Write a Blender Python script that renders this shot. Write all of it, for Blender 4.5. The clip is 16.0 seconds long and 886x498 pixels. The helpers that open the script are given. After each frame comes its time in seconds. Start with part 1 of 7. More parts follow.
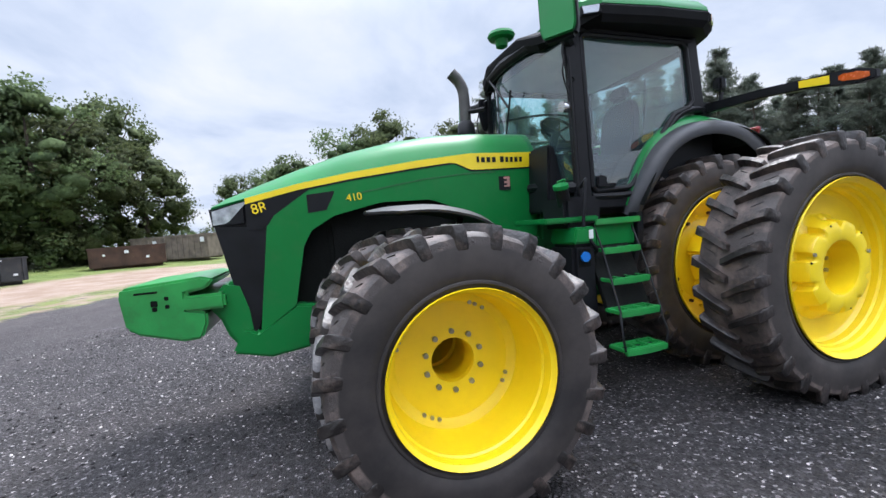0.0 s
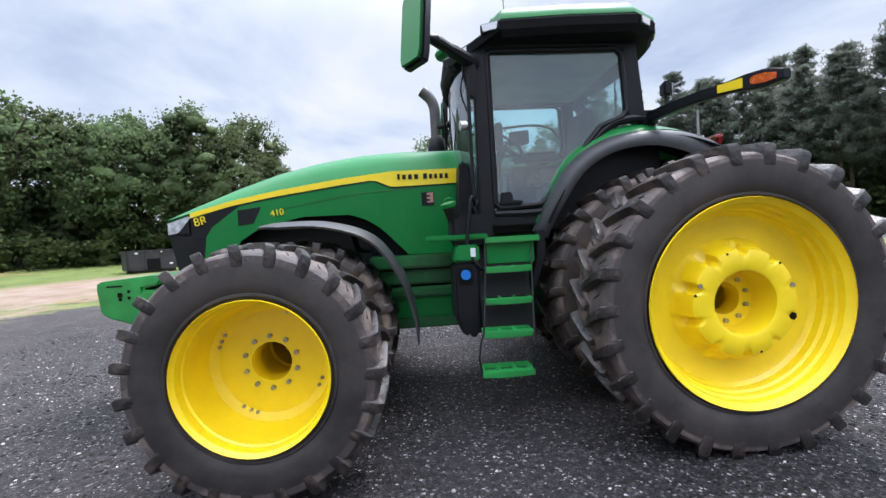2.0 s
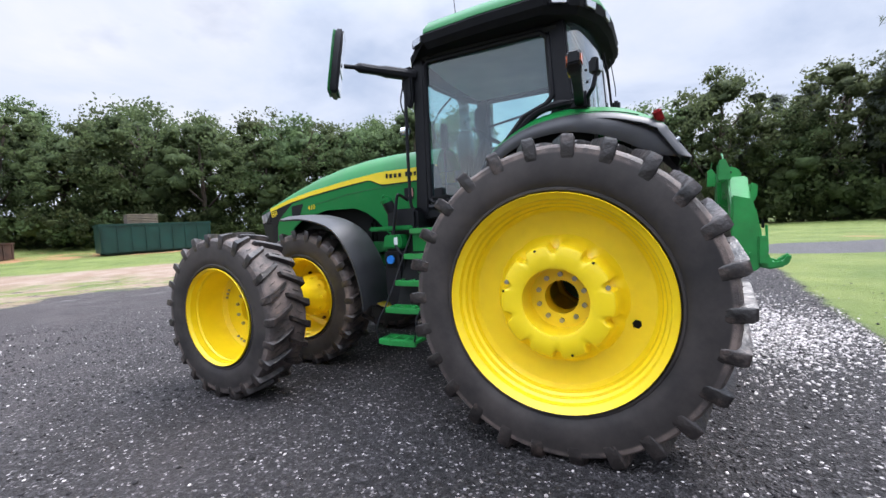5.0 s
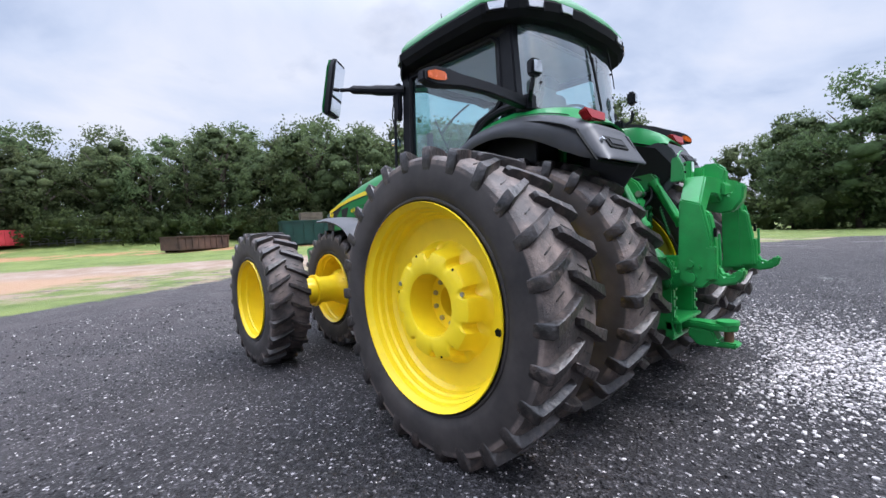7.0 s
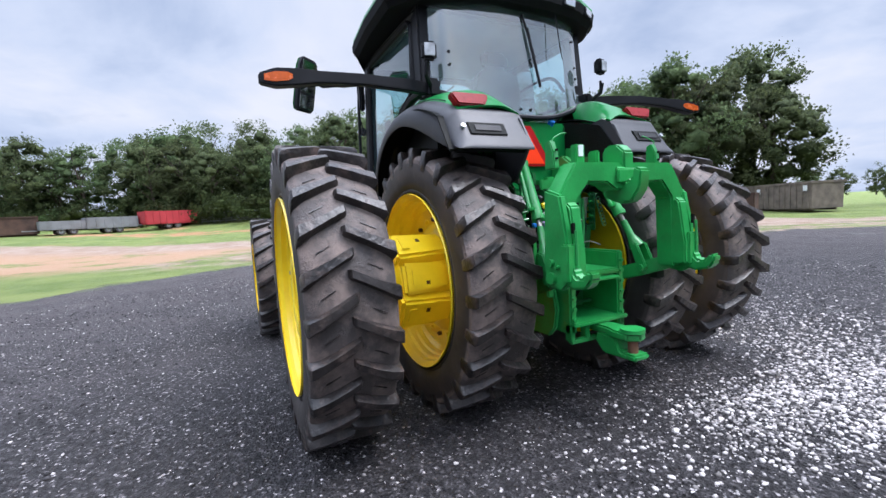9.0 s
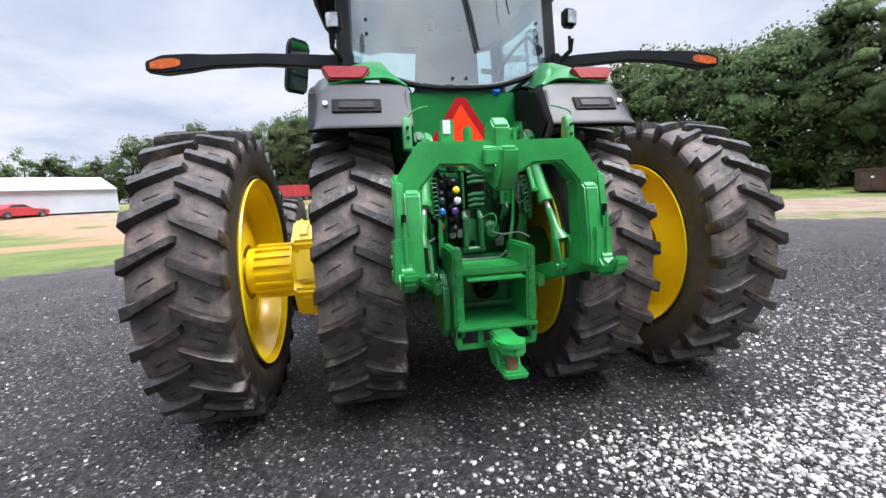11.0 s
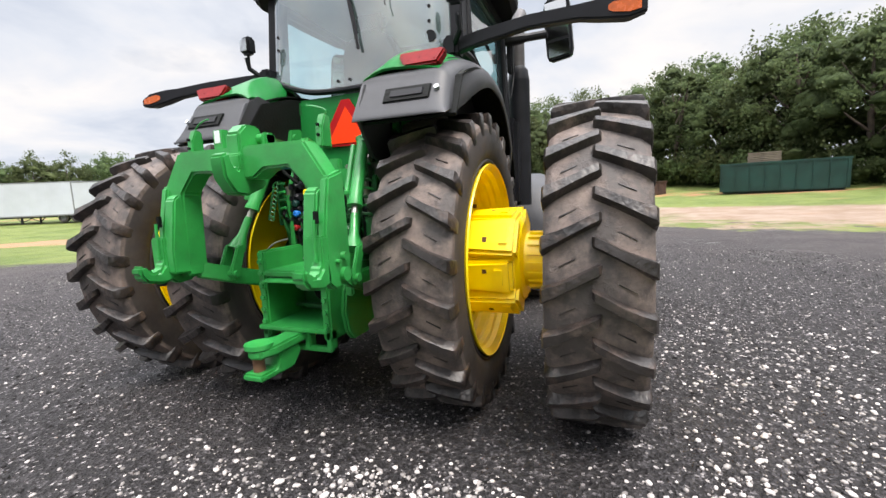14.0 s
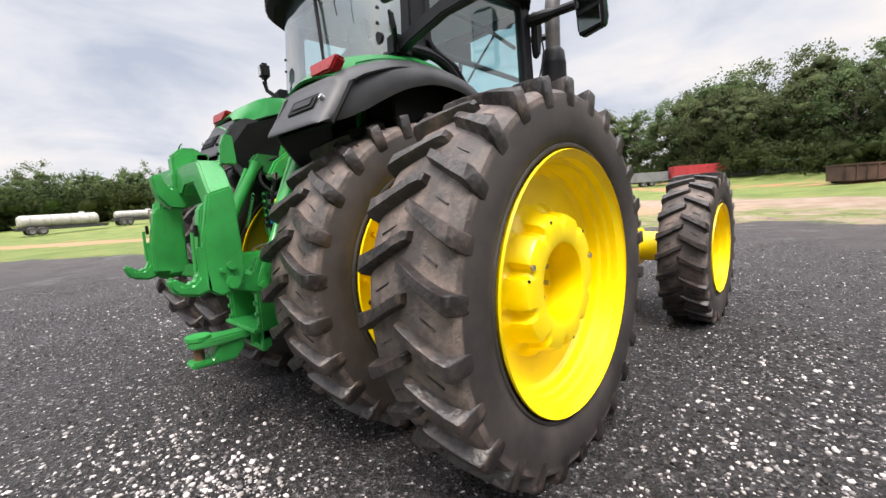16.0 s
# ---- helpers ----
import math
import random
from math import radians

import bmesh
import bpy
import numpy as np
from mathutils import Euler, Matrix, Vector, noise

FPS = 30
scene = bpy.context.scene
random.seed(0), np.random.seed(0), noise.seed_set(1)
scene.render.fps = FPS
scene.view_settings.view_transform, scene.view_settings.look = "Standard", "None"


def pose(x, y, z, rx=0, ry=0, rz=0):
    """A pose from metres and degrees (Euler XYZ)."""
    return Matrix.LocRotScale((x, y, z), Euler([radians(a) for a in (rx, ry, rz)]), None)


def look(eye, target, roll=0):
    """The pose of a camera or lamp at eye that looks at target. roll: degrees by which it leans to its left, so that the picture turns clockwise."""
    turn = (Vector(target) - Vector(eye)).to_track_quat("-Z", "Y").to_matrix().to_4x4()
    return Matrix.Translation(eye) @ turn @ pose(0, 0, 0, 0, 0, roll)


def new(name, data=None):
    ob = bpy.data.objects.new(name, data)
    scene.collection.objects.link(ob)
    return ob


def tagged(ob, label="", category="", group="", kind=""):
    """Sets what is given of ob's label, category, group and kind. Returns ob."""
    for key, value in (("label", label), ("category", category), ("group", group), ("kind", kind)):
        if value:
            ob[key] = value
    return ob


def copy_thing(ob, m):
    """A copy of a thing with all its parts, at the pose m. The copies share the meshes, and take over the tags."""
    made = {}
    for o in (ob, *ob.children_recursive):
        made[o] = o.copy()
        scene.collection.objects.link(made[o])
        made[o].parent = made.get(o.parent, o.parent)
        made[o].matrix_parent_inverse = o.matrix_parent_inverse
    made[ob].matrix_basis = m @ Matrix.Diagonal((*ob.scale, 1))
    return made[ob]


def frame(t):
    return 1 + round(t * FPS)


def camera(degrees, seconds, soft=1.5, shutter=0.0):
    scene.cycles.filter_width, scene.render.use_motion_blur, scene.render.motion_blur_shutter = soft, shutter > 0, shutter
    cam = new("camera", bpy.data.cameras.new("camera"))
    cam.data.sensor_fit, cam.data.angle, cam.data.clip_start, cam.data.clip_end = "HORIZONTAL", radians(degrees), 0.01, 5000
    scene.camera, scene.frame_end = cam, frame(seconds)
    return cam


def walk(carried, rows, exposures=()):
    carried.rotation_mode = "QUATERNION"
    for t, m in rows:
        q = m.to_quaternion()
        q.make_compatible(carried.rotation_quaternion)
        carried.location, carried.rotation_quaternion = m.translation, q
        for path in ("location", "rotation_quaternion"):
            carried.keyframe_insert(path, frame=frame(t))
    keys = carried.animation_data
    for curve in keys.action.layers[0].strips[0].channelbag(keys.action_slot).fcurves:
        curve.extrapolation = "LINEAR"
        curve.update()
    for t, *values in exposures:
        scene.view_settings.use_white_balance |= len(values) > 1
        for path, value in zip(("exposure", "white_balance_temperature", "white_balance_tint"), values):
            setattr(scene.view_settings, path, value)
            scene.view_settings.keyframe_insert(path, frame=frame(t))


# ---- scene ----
cam = camera(93.3, 16.0)
PATH = [
    (0, (-3.773, -3.934, 1.528), (-3.161, -2.034, 1.409), -4.6),
    (0.5, (-3.341, -4.145, 1.538), (-2.856, -2.209, 1.425), -4.3),
    (1, (-2.902, -4.233, 1.529), (-2.543, -2.268, 1.434), -4.1),
    (1.5, (-2.46, -4.377, 1.503), (-2.225, -2.393, 1.424), -3.7),
    (2, (-2.033, -4.446, 1.51), (-1.938, -2.45, 1.441), -3.3),
    (2.5, (-1.606, -4.442, 1.511), (-1.665, -2.444, 1.439), -3.0),
    (3, (-1.167, -4.487, 1.503), (-1.38, -2.501, 1.412), -2.7),
    (3.5, (-0.754, -4.48, 1.489), (-1.136, -2.52, 1.38), -2.6),
    (4, (-0.311, -4.562, 1.469), (-0.862, -2.643, 1.349), -2.5),
    (4.2, (-0.115, -4.559, 1.475), (-0.746, -2.664, 1.354), -2.7),
    (6.3, (1.577, -3.983, 1.463), (0.254, -2.485, 1.38), -3.2),
    (7, (2.076, -3.619, 1.446), (0.592, -2.282, 1.358), -2.8),
    (7.5, (2.367, -3.306, 1.472), (0.8, -2.068, 1.361), -2.7),
    (8, (2.652, -2.952, 1.468), (0.991, -1.844, 1.349), -2.7),
    (8.5, (2.85, -2.548, 1.468), (1.105, -1.579, 1.341), -3.0),
    (9, (3.03, -2.218, 1.471), (1.237, -1.349, 1.302), -3.1),
    (11.5, (3.255, -0.325, 1.467), (1.282, -0.133, 1.204), -2.6),
    (12, (3.255, 0.072, 1.462), (1.272, 0.115, 1.202), -2.5),
    (12.5, (3.202, 0.515, 1.454), (1.222, 0.394, 1.198), -2.6),
    (13, (3.176, 0.969, 1.442), (1.216, 0.66, 1.192), -2.5),
    (13.5, (3.027, 1.329, 1.427), (1.104, 0.836, 1.181), -2.5),
    (14, (2.899, 1.72, 1.417), (1.038, 1.029, 1.173), -2.5),
    (14.5, (2.682, 2.015, 1.416), (0.901, 1.139, 1.169), -2.5),
    (15, (2.467, 2.334, 1.42), (0.785, 1.283, 1.165), -2.8),
    (15.5, (2.238, 2.656, 1.405), (0.669, 1.44, 1.163), -3.3),
    (16, (1.967, 2.909, 1.432), (0.526, 1.542, 1.195), -3.7),
]
walk(cam, [(t, look(eye, target, roll)) for t, eye, target, roll in PATH],
     exposures=[(0.0, 0.63, 6250, 13), (4.2, 0.64, 6350, 14), (7.5, 0.45, 6000, 15), (9.2, 0.45, 5980, 15), (12.0, 0.66, 6750, 12), (13.0, 0.66, 6850, 11), (15.0, 0.67, 7250, 14), (16.0, 0.59, 7200, 14)])

# ---- world and light ----
world = bpy.data.worlds.new("sky")
scene.world = world
world.use_nodes = True
wt = world.node_tree
wt.nodes.clear()


def wn(kind, **kw):
    n = wt.nodes.new(kind)
    for k, v in kw.items():
        n.inputs[k].default_value = v
    return n


SUN_EL, SUN_ROT = radians(62), radians(42)
sky = wt.nodes.new("ShaderNodeTexSky")
sky.sky_type, sky.sun_disc, sky.sun_elevation, sky.sun_rotation = "NISHITA", False, SUN_EL, SUN_ROT
sky.dust_density = 2.0
coord = wt.nodes.new("ShaderNodeTexCoord")
sep = wt.nodes.new("ShaderNodeSeparateXYZ")
wt.links.new(coord.outputs["Generated"], sep.inputs[0])
lift = wt.nodes.new("ShaderNodeMath")
lift.operation = "ADD"
lift.inputs[1].default_value = 0.22
absz = wt.nodes.new("ShaderNodeMath")
absz.operation = "ABSOLUTE"
wt.links.new(sep.outputs["Z"], absz.inputs[0])
wt.links.new(absz.outputs[0], lift.inputs[0])
px = wt.nodes.new("ShaderNodeMath")
py = wt.nodes.new("ShaderNodeMath")
for node, axis in ((px, "X"), (py, "Y")):
    node.operation = "DIVIDE"
    wt.links.new(sep.outputs[axis], node.inputs[0])
    wt.links.new(lift.outputs[0], node.inputs[1])
plane = wt.nodes.new("ShaderNodeCombineXYZ")
wt.links.new(px.outputs[0], plane.inputs[0])
wt.links.new(py.outputs[0], plane.inputs[1])
cloud = wn("ShaderNodeTexNoise", Scale=1.1, Detail=7.0, Roughness=0.55, Distortion=0.35)
wt.links.new(plane.outputs[0], cloud.inputs["Vector"])
shade = wt.nodes.new("ShaderNodeValToRGB")
shade.color_ramp.elements[0].position, shade.color_ramp.elements[0].color = 0.32, (0.33, 0.40, 0.52, 1)
shade.color_ramp.elements[1].position, shade.color_ramp.elements[1].color = 0.66, (0.63, 0.645, 0.675, 1)
mid_tone = shade.color_ramp.elements.new(0.48)
mid_tone.color = (0.49, 0.545, 0.635, 1)
wt.links.new(cloud.outputs["Fac"], shade.inputs["Fac"])
cover = wn("ShaderNodeTexNoise", Scale=2.1, Detail=5.0, Roughness=0.5)
wt.links.new(plane.outputs[0], cover.inputs["Vector"])
thin = wt.nodes.new("ShaderNodeMapRange")
thin.inputs["From Min"].default_value, thin.inputs["From Max"].default_value = 0.60, 0.78
thin.inputs["To Min"].default_value, thin.inputs["To Max"].default_value = 0.0, 0.45
wt.links.new(cover.outputs["Fac"], thin.inputs["Value"])
sky_level = wt.nodes.new("ShaderNodeVectorMath")
sky_level.operation = "SCALE"
sky_level.inputs["Scale"].default_value = 0.09
wt.links.new(sky.outputs[0], sky_level.inputs[0])
mix = wt.nodes.new("ShaderNodeMix")
mix.data_type = "RGBA"
wt.links.new(thin.outputs[0], mix.inputs[0])
wt.links.new(shade.outputs[0], mix.inputs[6])
wt.links.new(sky_level.outputs[0], mix.inputs[7])
# an overcast sky is brightest overhead
zenith = wt.nodes.new("ShaderNodeMapRange")
zenith.interpolation_type = "SMOOTHSTEP"
zenith.inputs["From Min"].default_value, zenith.inputs["From Max"].default_value = 0.42, 0.95
zenith.inputs["To Min"].default_value, zenith.inputs["To Max"].default_value = 1.0, 5.4
wt.links.new(sep.outputs["Z"], zenith.inputs["Value"])
back = wn("ShaderNodeBackground", Strength=1.0)
wt.links.new(mix.outputs[2], back.inputs["Color"])
wt.links.new(zenith.outputs[0], back.inputs["Strength"])
wout = wt.nodes.new("ShaderNodeOutputWorld")
wt.links.new(back.outputs[0], wout.inputs[0])

sun = new("sun", bpy.data.lights.new("sun", "SUN"))
sun.data.energy, sun.data.angle, sun.data.color = 3.0, radians(24), (1.0, 0.97, 0.93)
sun.matrix_world = look((0, 0, 30), (-5.7, -6.3, 30 - 8.5 * math.tan(SUN_EL)))


# ---- materials ----
def material(name, base, rough=0.5, metal=0.0, coat=0.0, vary=0.12, scale=6.0, bump=0.0, bump_scale=60.0, second=None, spec=0.5, dirt=0.0, dirt_color=(0.16, 0.12, 0.09), island=0.0):
    """A surface with stains at a large scale, grain at a fine one, and relief."""
    m = bpy.data.materials.new(name)
    m.use_nodes = True
    t = m.node_tree
    p = t.nodes["Principled BSDF"]
    p.inputs["Roughness"].default_value, p.inputs["Metallic"].default_value = rough, metal
    p.inputs["Coat Weight"].default_value, p.inputs["Specular IOR Level"].default_value = coat, spec
    p.inputs["Coat Roughness"].default_value = 0.12
    c = t.nodes.new("ShaderNodeTexCoord")
    big = t.nodes.new("ShaderNodeTexNoise")
    big.inputs["Scale"].default_value, big.inputs["Detail"].default_value = scale, 5
    t.links.new(c.outputs["Object"], big.inputs["Vector"])
    fine = t.nodes.new("ShaderNodeTexNoise")
    fine.inputs["Scale"].default_value, fine.inputs["Detail"].default_value = bump_scale, 3
    t.links.new(c.outputs["Object"], fine.inputs["Vector"])
    ramp = t.nodes.new("ShaderNodeMix")
    ramp.data_type = "RGBA"
    dark = tuple(v * (1 - vary * 1.6) for v in base)
    light = second or tuple(min(1, v * (1 + vary)) for v in base)
    ramp.inputs[6].default_value, ramp.inputs[7].default_value = (*dark, 1), (*light, 1)
    spread = t.nodes.new("ShaderNodeMapRange")
    spread.inputs["From Min"].default_value, spread.inputs["From Max"].default_value = 0.3, 0.7
    t.links.new(big.outputs["Fac"], spread.inputs["Value"])
    t.links.new(spread.outputs[0], ramp.inputs[0])
    col = ramp.outputs[2]
    if dirt > 0:
        patch = t.nodes.new("ShaderNodeTexNoise")
        patch.inputs["Scale"].default_value, patch.inputs["Detail"].default_value, patch.inputs["Roughness"].default_value = scale * 2.3, 8, 0.7
        t.links.new(c.outputs["Object"], patch.inputs["Vector"])
        lim = t.nodes.new("ShaderNodeMapRange")
        lim.inputs["From Min"].default_value, lim.inputs["From Max"].default_value = 0.5, 0.72
        lim.inputs["To Max"].default_value = dirt
        t.links.new(patch.outputs["Fac"], lim.inputs["Value"])
        over = t.nodes.new("ShaderNodeMix")
        over.data_type = "RGBA"
        over.inputs[7].default_value = (*dirt_color, 1)
        t.links.new(lim.outputs[0], over.inputs[0])
        t.links.new(col, over.inputs[6])
        col = over.outputs[2]
    if island > 0:
        geo = t.nodes.new("ShaderNodeNewGeometry")
        hsv = t.nodes.new("ShaderNodeHueSaturation")
        r = t.nodes.new("ShaderNodeMapRange")
        r.inputs["To Min"].default_value, r.inputs["To Max"].default_value = 1 - island, 1 + island
        t.links.new(geo.outputs["Random Per Island"], r.inputs["Value"])
        t.links.new(r.outputs[0], hsv.inputs["Value"])
        t.links.new(col, hsv.inputs["Color"])
        col = hsv.outputs[0]
    t.links.new(col, p.inputs["Base Color"])
    rr = t.nodes.new("ShaderNodeMapRange")
    rr.inputs["To Min"].default_value, rr.inputs["To Max"].default_value = max(0.02, rough - 0.10), min(1, rough + 0.12)
    t.links.new(big.outputs["Fac"], rr.inputs["Value"])
    t.links.new(rr.outputs[0], p.inputs["Roughness"])
    if bump > 0:
        b = t.nodes.new("ShaderNodeBump")
        b.inputs["Strength"].default_value, b.inputs["Distance"].default_value = bump, 0.02
        t.links.new(fine.outputs["Fac"], b.inputs["Height"])
        t.links.new(b.outputs[0], p.inputs["Normal"])
    return m


GREEN = material("green_paint", (0.006, 0.168, 0.036), 0.36, coat=0.05, spec=0.22, vary=0.06, scale=2.5, dirt=0.10, dirt_color=(0.10, 0.13, 0.08))
# green for castings, darkened and dirtied to carry the hitch bay's shade
GREEN_SHADED = material("shade_darkened_casting_green", (0.006, 0.115, 0.026), 0.45, coat=0.2, vary=0.18, scale=6, bump=0.15, bump_scale=90, dirt=0.5, dirt_color=(0.018, 0.035, 0.016))
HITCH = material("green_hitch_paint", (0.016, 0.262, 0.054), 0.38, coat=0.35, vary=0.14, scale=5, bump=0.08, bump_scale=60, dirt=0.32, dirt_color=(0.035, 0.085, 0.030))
YELLOW = material("yellow_wheel_paint", (0.95, 0.70, 0.004), 0.40, coat=0.3, vary=0.05, scale=3, bump=0.03, bump_scale=80, dirt=0.10, dirt_color=(0.42, 0.26, 0.03))
STRIPE = material("yellow_decal", (0.88, 0.66, 0.01), 0.35, coat=0.4, vary=0.03)
BLACK = material("black_plastic", (0.009, 0.0095, 0.012), 0.46, vary=0.2, spec=0.22, bump=0.05, bump_scale=200)
FLARE = material("grey_black_fender_plastic", (0.034, 0.035, 0.040), 0.46, spec=0.45, vary=0.15, bump=0.05, bump_scale=150, dirt=0.2, dirt_color=(0.06, 0.055, 0.052))
# near-black; also fills holes, hatch and arches with the shade inside them
DARK = material("dark_machinery_and_shade", (0.004, 0.005, 0.0045), 0.6, spec=0.15, vary=0.3, scale=8, bump=0.2)
RUBBER = material("tyre_rubber", (0.040, 0.036, 0.036), 0.52, vary=0.35, scale=3.0, bump=0.35, bump_scale=38, dirt=0.9, dirt_color=(0.175, 0.122, 0.095))
ROOFBLACK = material("matte_black_roof_plastic", (0.010, 0.0105, 0.012), 0.75, vary=0.2, spec=0.12)
STEEL = material("bare_steel", (0.42, 0.40, 0.37), 0.38, metal=0.8, vary=0.2, scale=20)
SILVER = material("zinc_rail", (0.30, 0.30, 0.29), 0.35, metal=0.7, vary=0.1)
RUST = material("rusted_steel", (0.075, 0.040, 0.028), 0.8, vary=0.35, scale=1.2, bump=0.3, bump_scale=20, dirt=0.5, dirt_color=(0.045, 0.032, 0.028))
HEADLAMP = material("smoked_headlight", (0.50, 0.53, 0.56), 0.14, metal=0.4, coat=0.6, vary=0.3, scale=14)
RUSTY_BOLT = material("rusty_dark_bolt", (0.10, 0.045, 0.018), 0.6, metal=0.3, vary=0.3, scale=40)
CHROME = material("lamp_reflector", (0.75, 0.76, 0.78), 0.15, metal=0.9, vary=0.05)
RED = material("red_lens", (0.26, 0.012, 0.014), 0.30, coat=0.0, spec=0.3, vary=0.15, scale=30)
AMBER = material("amber_lens", (0.56, 0.100, 0.010), 0.25, coat=0.4, vary=0.15, scale=30)
ORANGE = material("orange_fluorescent", (0.95, 0.050, 0.008), 0.55, spec=0.15, vary=0.03)
SMV_RED = material("dark_red_reflector", (0.38, 0.008, 0.010), 0.5, spec=0.15, vary=0.05)
BLUE = material("blue_cap", (0.01, 0.16, 0.55), 0.35, vary=0.05)
TRAILER_WHITE = material("pale_trailer_panels", (0.47, 0.50, 0.55), 0.5, vary=0.07, scale=0.5)
WHITE = material("white_sheet_metal", (0.72, 0.74, 0.76), 0.45, vary=0.06, scale=0.8)
SEATING = material("seat_fabric", (0.028, 0.028, 0.030), 0.8, vary=0.15)
MIRROR = material("mirror_glass", (0.85, 0.86, 0.87), 0.03, metal=1.0, vary=0.0)
SKIP = material("black_skip_steel", (0.028, 0.030, 0.033), 0.6, vary=0.3, scale=1.5, dirt=0.35, dirt_color=(0.10, 0.075, 0.06))
DUMPSTER = material("dark_green_dumpster_steel", (0.003, 0.036, 0.030), 0.45, vary=0.2, scale=1.0, dirt=0.2, dirt_color=(0.03, 0.05, 0.045))
REDWAGON = material("faded_red_steel", (0.42, 0.035, 0.045), 0.55, vary=0.12, scale=1.0, dirt=0.2, dirt_color=(0.16, 0.05, 0.04))
GREYSTEEL = material("grey_galvanised_steel", (0.19, 0.20, 0.21), 0.55, vary=0.15, scale=1.0, dirt=0.3, dirt_color=(0.10, 0.09, 0.08))
WEATHERED = material("weathered_boards", (0.17, 0.14, 0.115), 0.85, vary=0.25, scale=2, bump=0.3, bump_scale=25)
TANKGREY = material("dirty_white_tank_paint", (0.42, 0.40, 0.37), 0.55, vary=0.15, scale=1.2, dirt=0.6, dirt_color=(0.16, 0.12, 0.09))
BARK = material("tree_bark", (0.075, 0.058, 0.045), 0.9, vary=0.3, scale=3, bump=0.5, bump_scale=18)
STONE = material("pale_limestone", (0.42, 0.39, 0.375), 0.85, vary=0.12, scale=30, bump=0.2, island=0.75)
STICKER = material("faded_pink_print", (0.42, 0.22, 0.19), 0.5, vary=0.1)
CHIP = material("asphalt_chip", (0.040, 0.037, 0.039), 0.7, spec=0.3, vary=0.2, scale=40, bump=0.3, island=0.7)


def tyre_material(name, R):
    """Dark smooth sidewalls; a worn tread with dried mud on and between the lugs."""
    m = bpy.data.materials.new(name)
    m.use_nodes = True
    t = m.node_tree
    p = t.nodes["Principled BSDF"]
    p.inputs["Specular IOR Level"].default_value = 0.5
    c = t.nodes.new("ShaderNodeTexCoord")
    info = t.nodes.new("ShaderNodeObjectInfo")
    flat = t.nodes.new("ShaderNodeVectorMath")
    flat.operation = "MULTIPLY"
    flat.inputs[1].default_value = (1, 0, 1)
    t.links.new(c.outputs["Object"], flat.inputs[0])
    r = t.nodes.new("ShaderNodeVectorMath")
    r.operation = "LENGTH"
    t.links.new(flat.outputs[0], r.inputs[0])
    shift = t.nodes.new("ShaderNodeVectorMath")
    shift.operation = "ADD"
    t.links.new(c.outputs["Object"], shift.inputs[0])
    t.links.new(info.outputs["Location"], shift.inputs[1])

    def spots(scale, detail, lo, hi, top=1.0):
        n = t.nodes.new("ShaderNodeTexNoise")
        n.inputs["Scale"].default_value, n.inputs["Detail"].default_value, n.inputs["Roughness"].default_value = scale, detail, 0.65
        t.links.new(shift.outputs[0], n.inputs["Vector"])
        s = t.nodes.new("ShaderNodeMapRange")
        s.inputs["From Min"].default_value, s.inputs["From Max"].default_value, s.inputs["To Max"].default_value = lo, hi, top
        t.links.new(n.outputs["Fac"], s.inputs["Value"])
        return s.outputs[0], n.outputs["Fac"]

    def over(fac, a, b):
        n = t.nodes.new("ShaderNodeMix")
        n.data_type = "RGBA"
        t.links.new(fac, n.inputs[0])
        for k, v in ((6, a), (7, b)):
            if isinstance(v, tuple):
                n.inputs[k].default_value = (*v, 1)
            else:
                t.links.new(v, n.inputs[k])
        return n.outputs[2]

    def product(a, b):
        n = t.nodes.new("ShaderNodeMath")
        n.operation = "MULTIPLY"
        t.links.new(a, n.inputs[0])
        t.links.new(b, n.inputs[1])
        return n.outputs[0]

    def band(lo, hi):
        n = t.nodes.new("ShaderNodeMapRange")
        n.interpolation_type = "SMOOTHSTEP"
        n.inputs["From Min"].default_value, n.inputs["From Max"].default_value = lo, hi
        t.links.new(r.outputs["Value"], n.inputs["Value"])
        return n.outputs[0]

    tread, lug = band(R - 0.122, R - 0.106), band(R - 0.044, R - 0.020)
    cloud, _ = spots(2.2, 6, 0.35, 0.7)
    side = over(cloud, (0.015, 0.0125, 0.0125), (0.060, 0.050, 0.046))
    mud, fac = spots(5.0, 9, 0.45, 0.70, 0.95)
    worn, _ = spots(14.0, 6, 0.35, 0.7)
    void = over(mud, (0.060, 0.050, 0.047), (0.240, 0.182, 0.156))
    dry, _ = spots(7.5, 8, 0.55, 0.68, 0.85)
    block = over(dry, over(worn, (0.026, 0.023, 0.023), (0.098, 0.083, 0.079)), (0.215, 0.150, 0.122))
    t.links.new(over(tread, side, over(lug, void, block)), p.inputs["Base Color"])
    rough = t.nodes.new("ShaderNodeMapRange")
    rough.inputs["To Min"].default_value, rough.inputs["To Max"].default_value = 0.42, 0.90
    t.links.new(fac, rough.inputs["Value"])
    t.links.new(rough.outputs[0], p.inputs["Roughness"])
    _, grain = spots(38.0, 4, 0, 1)
    b = t.nodes.new("ShaderNodeBump")
    b.inputs["Distance"].default_value = 0.015
    t.links.new(product(tread, worn), b.inputs["Strength"])
    t.links.new(grain, b.inputs["Height"])
    t.links.new(b.outputs[0], p.inputs["Normal"])
    return m


REAR_RUBBER = tyre_material("rear_tyre_rubber", 1.012)
FRONT_RUBBER = tyre_material("front_tyre_rubber", 0.775)
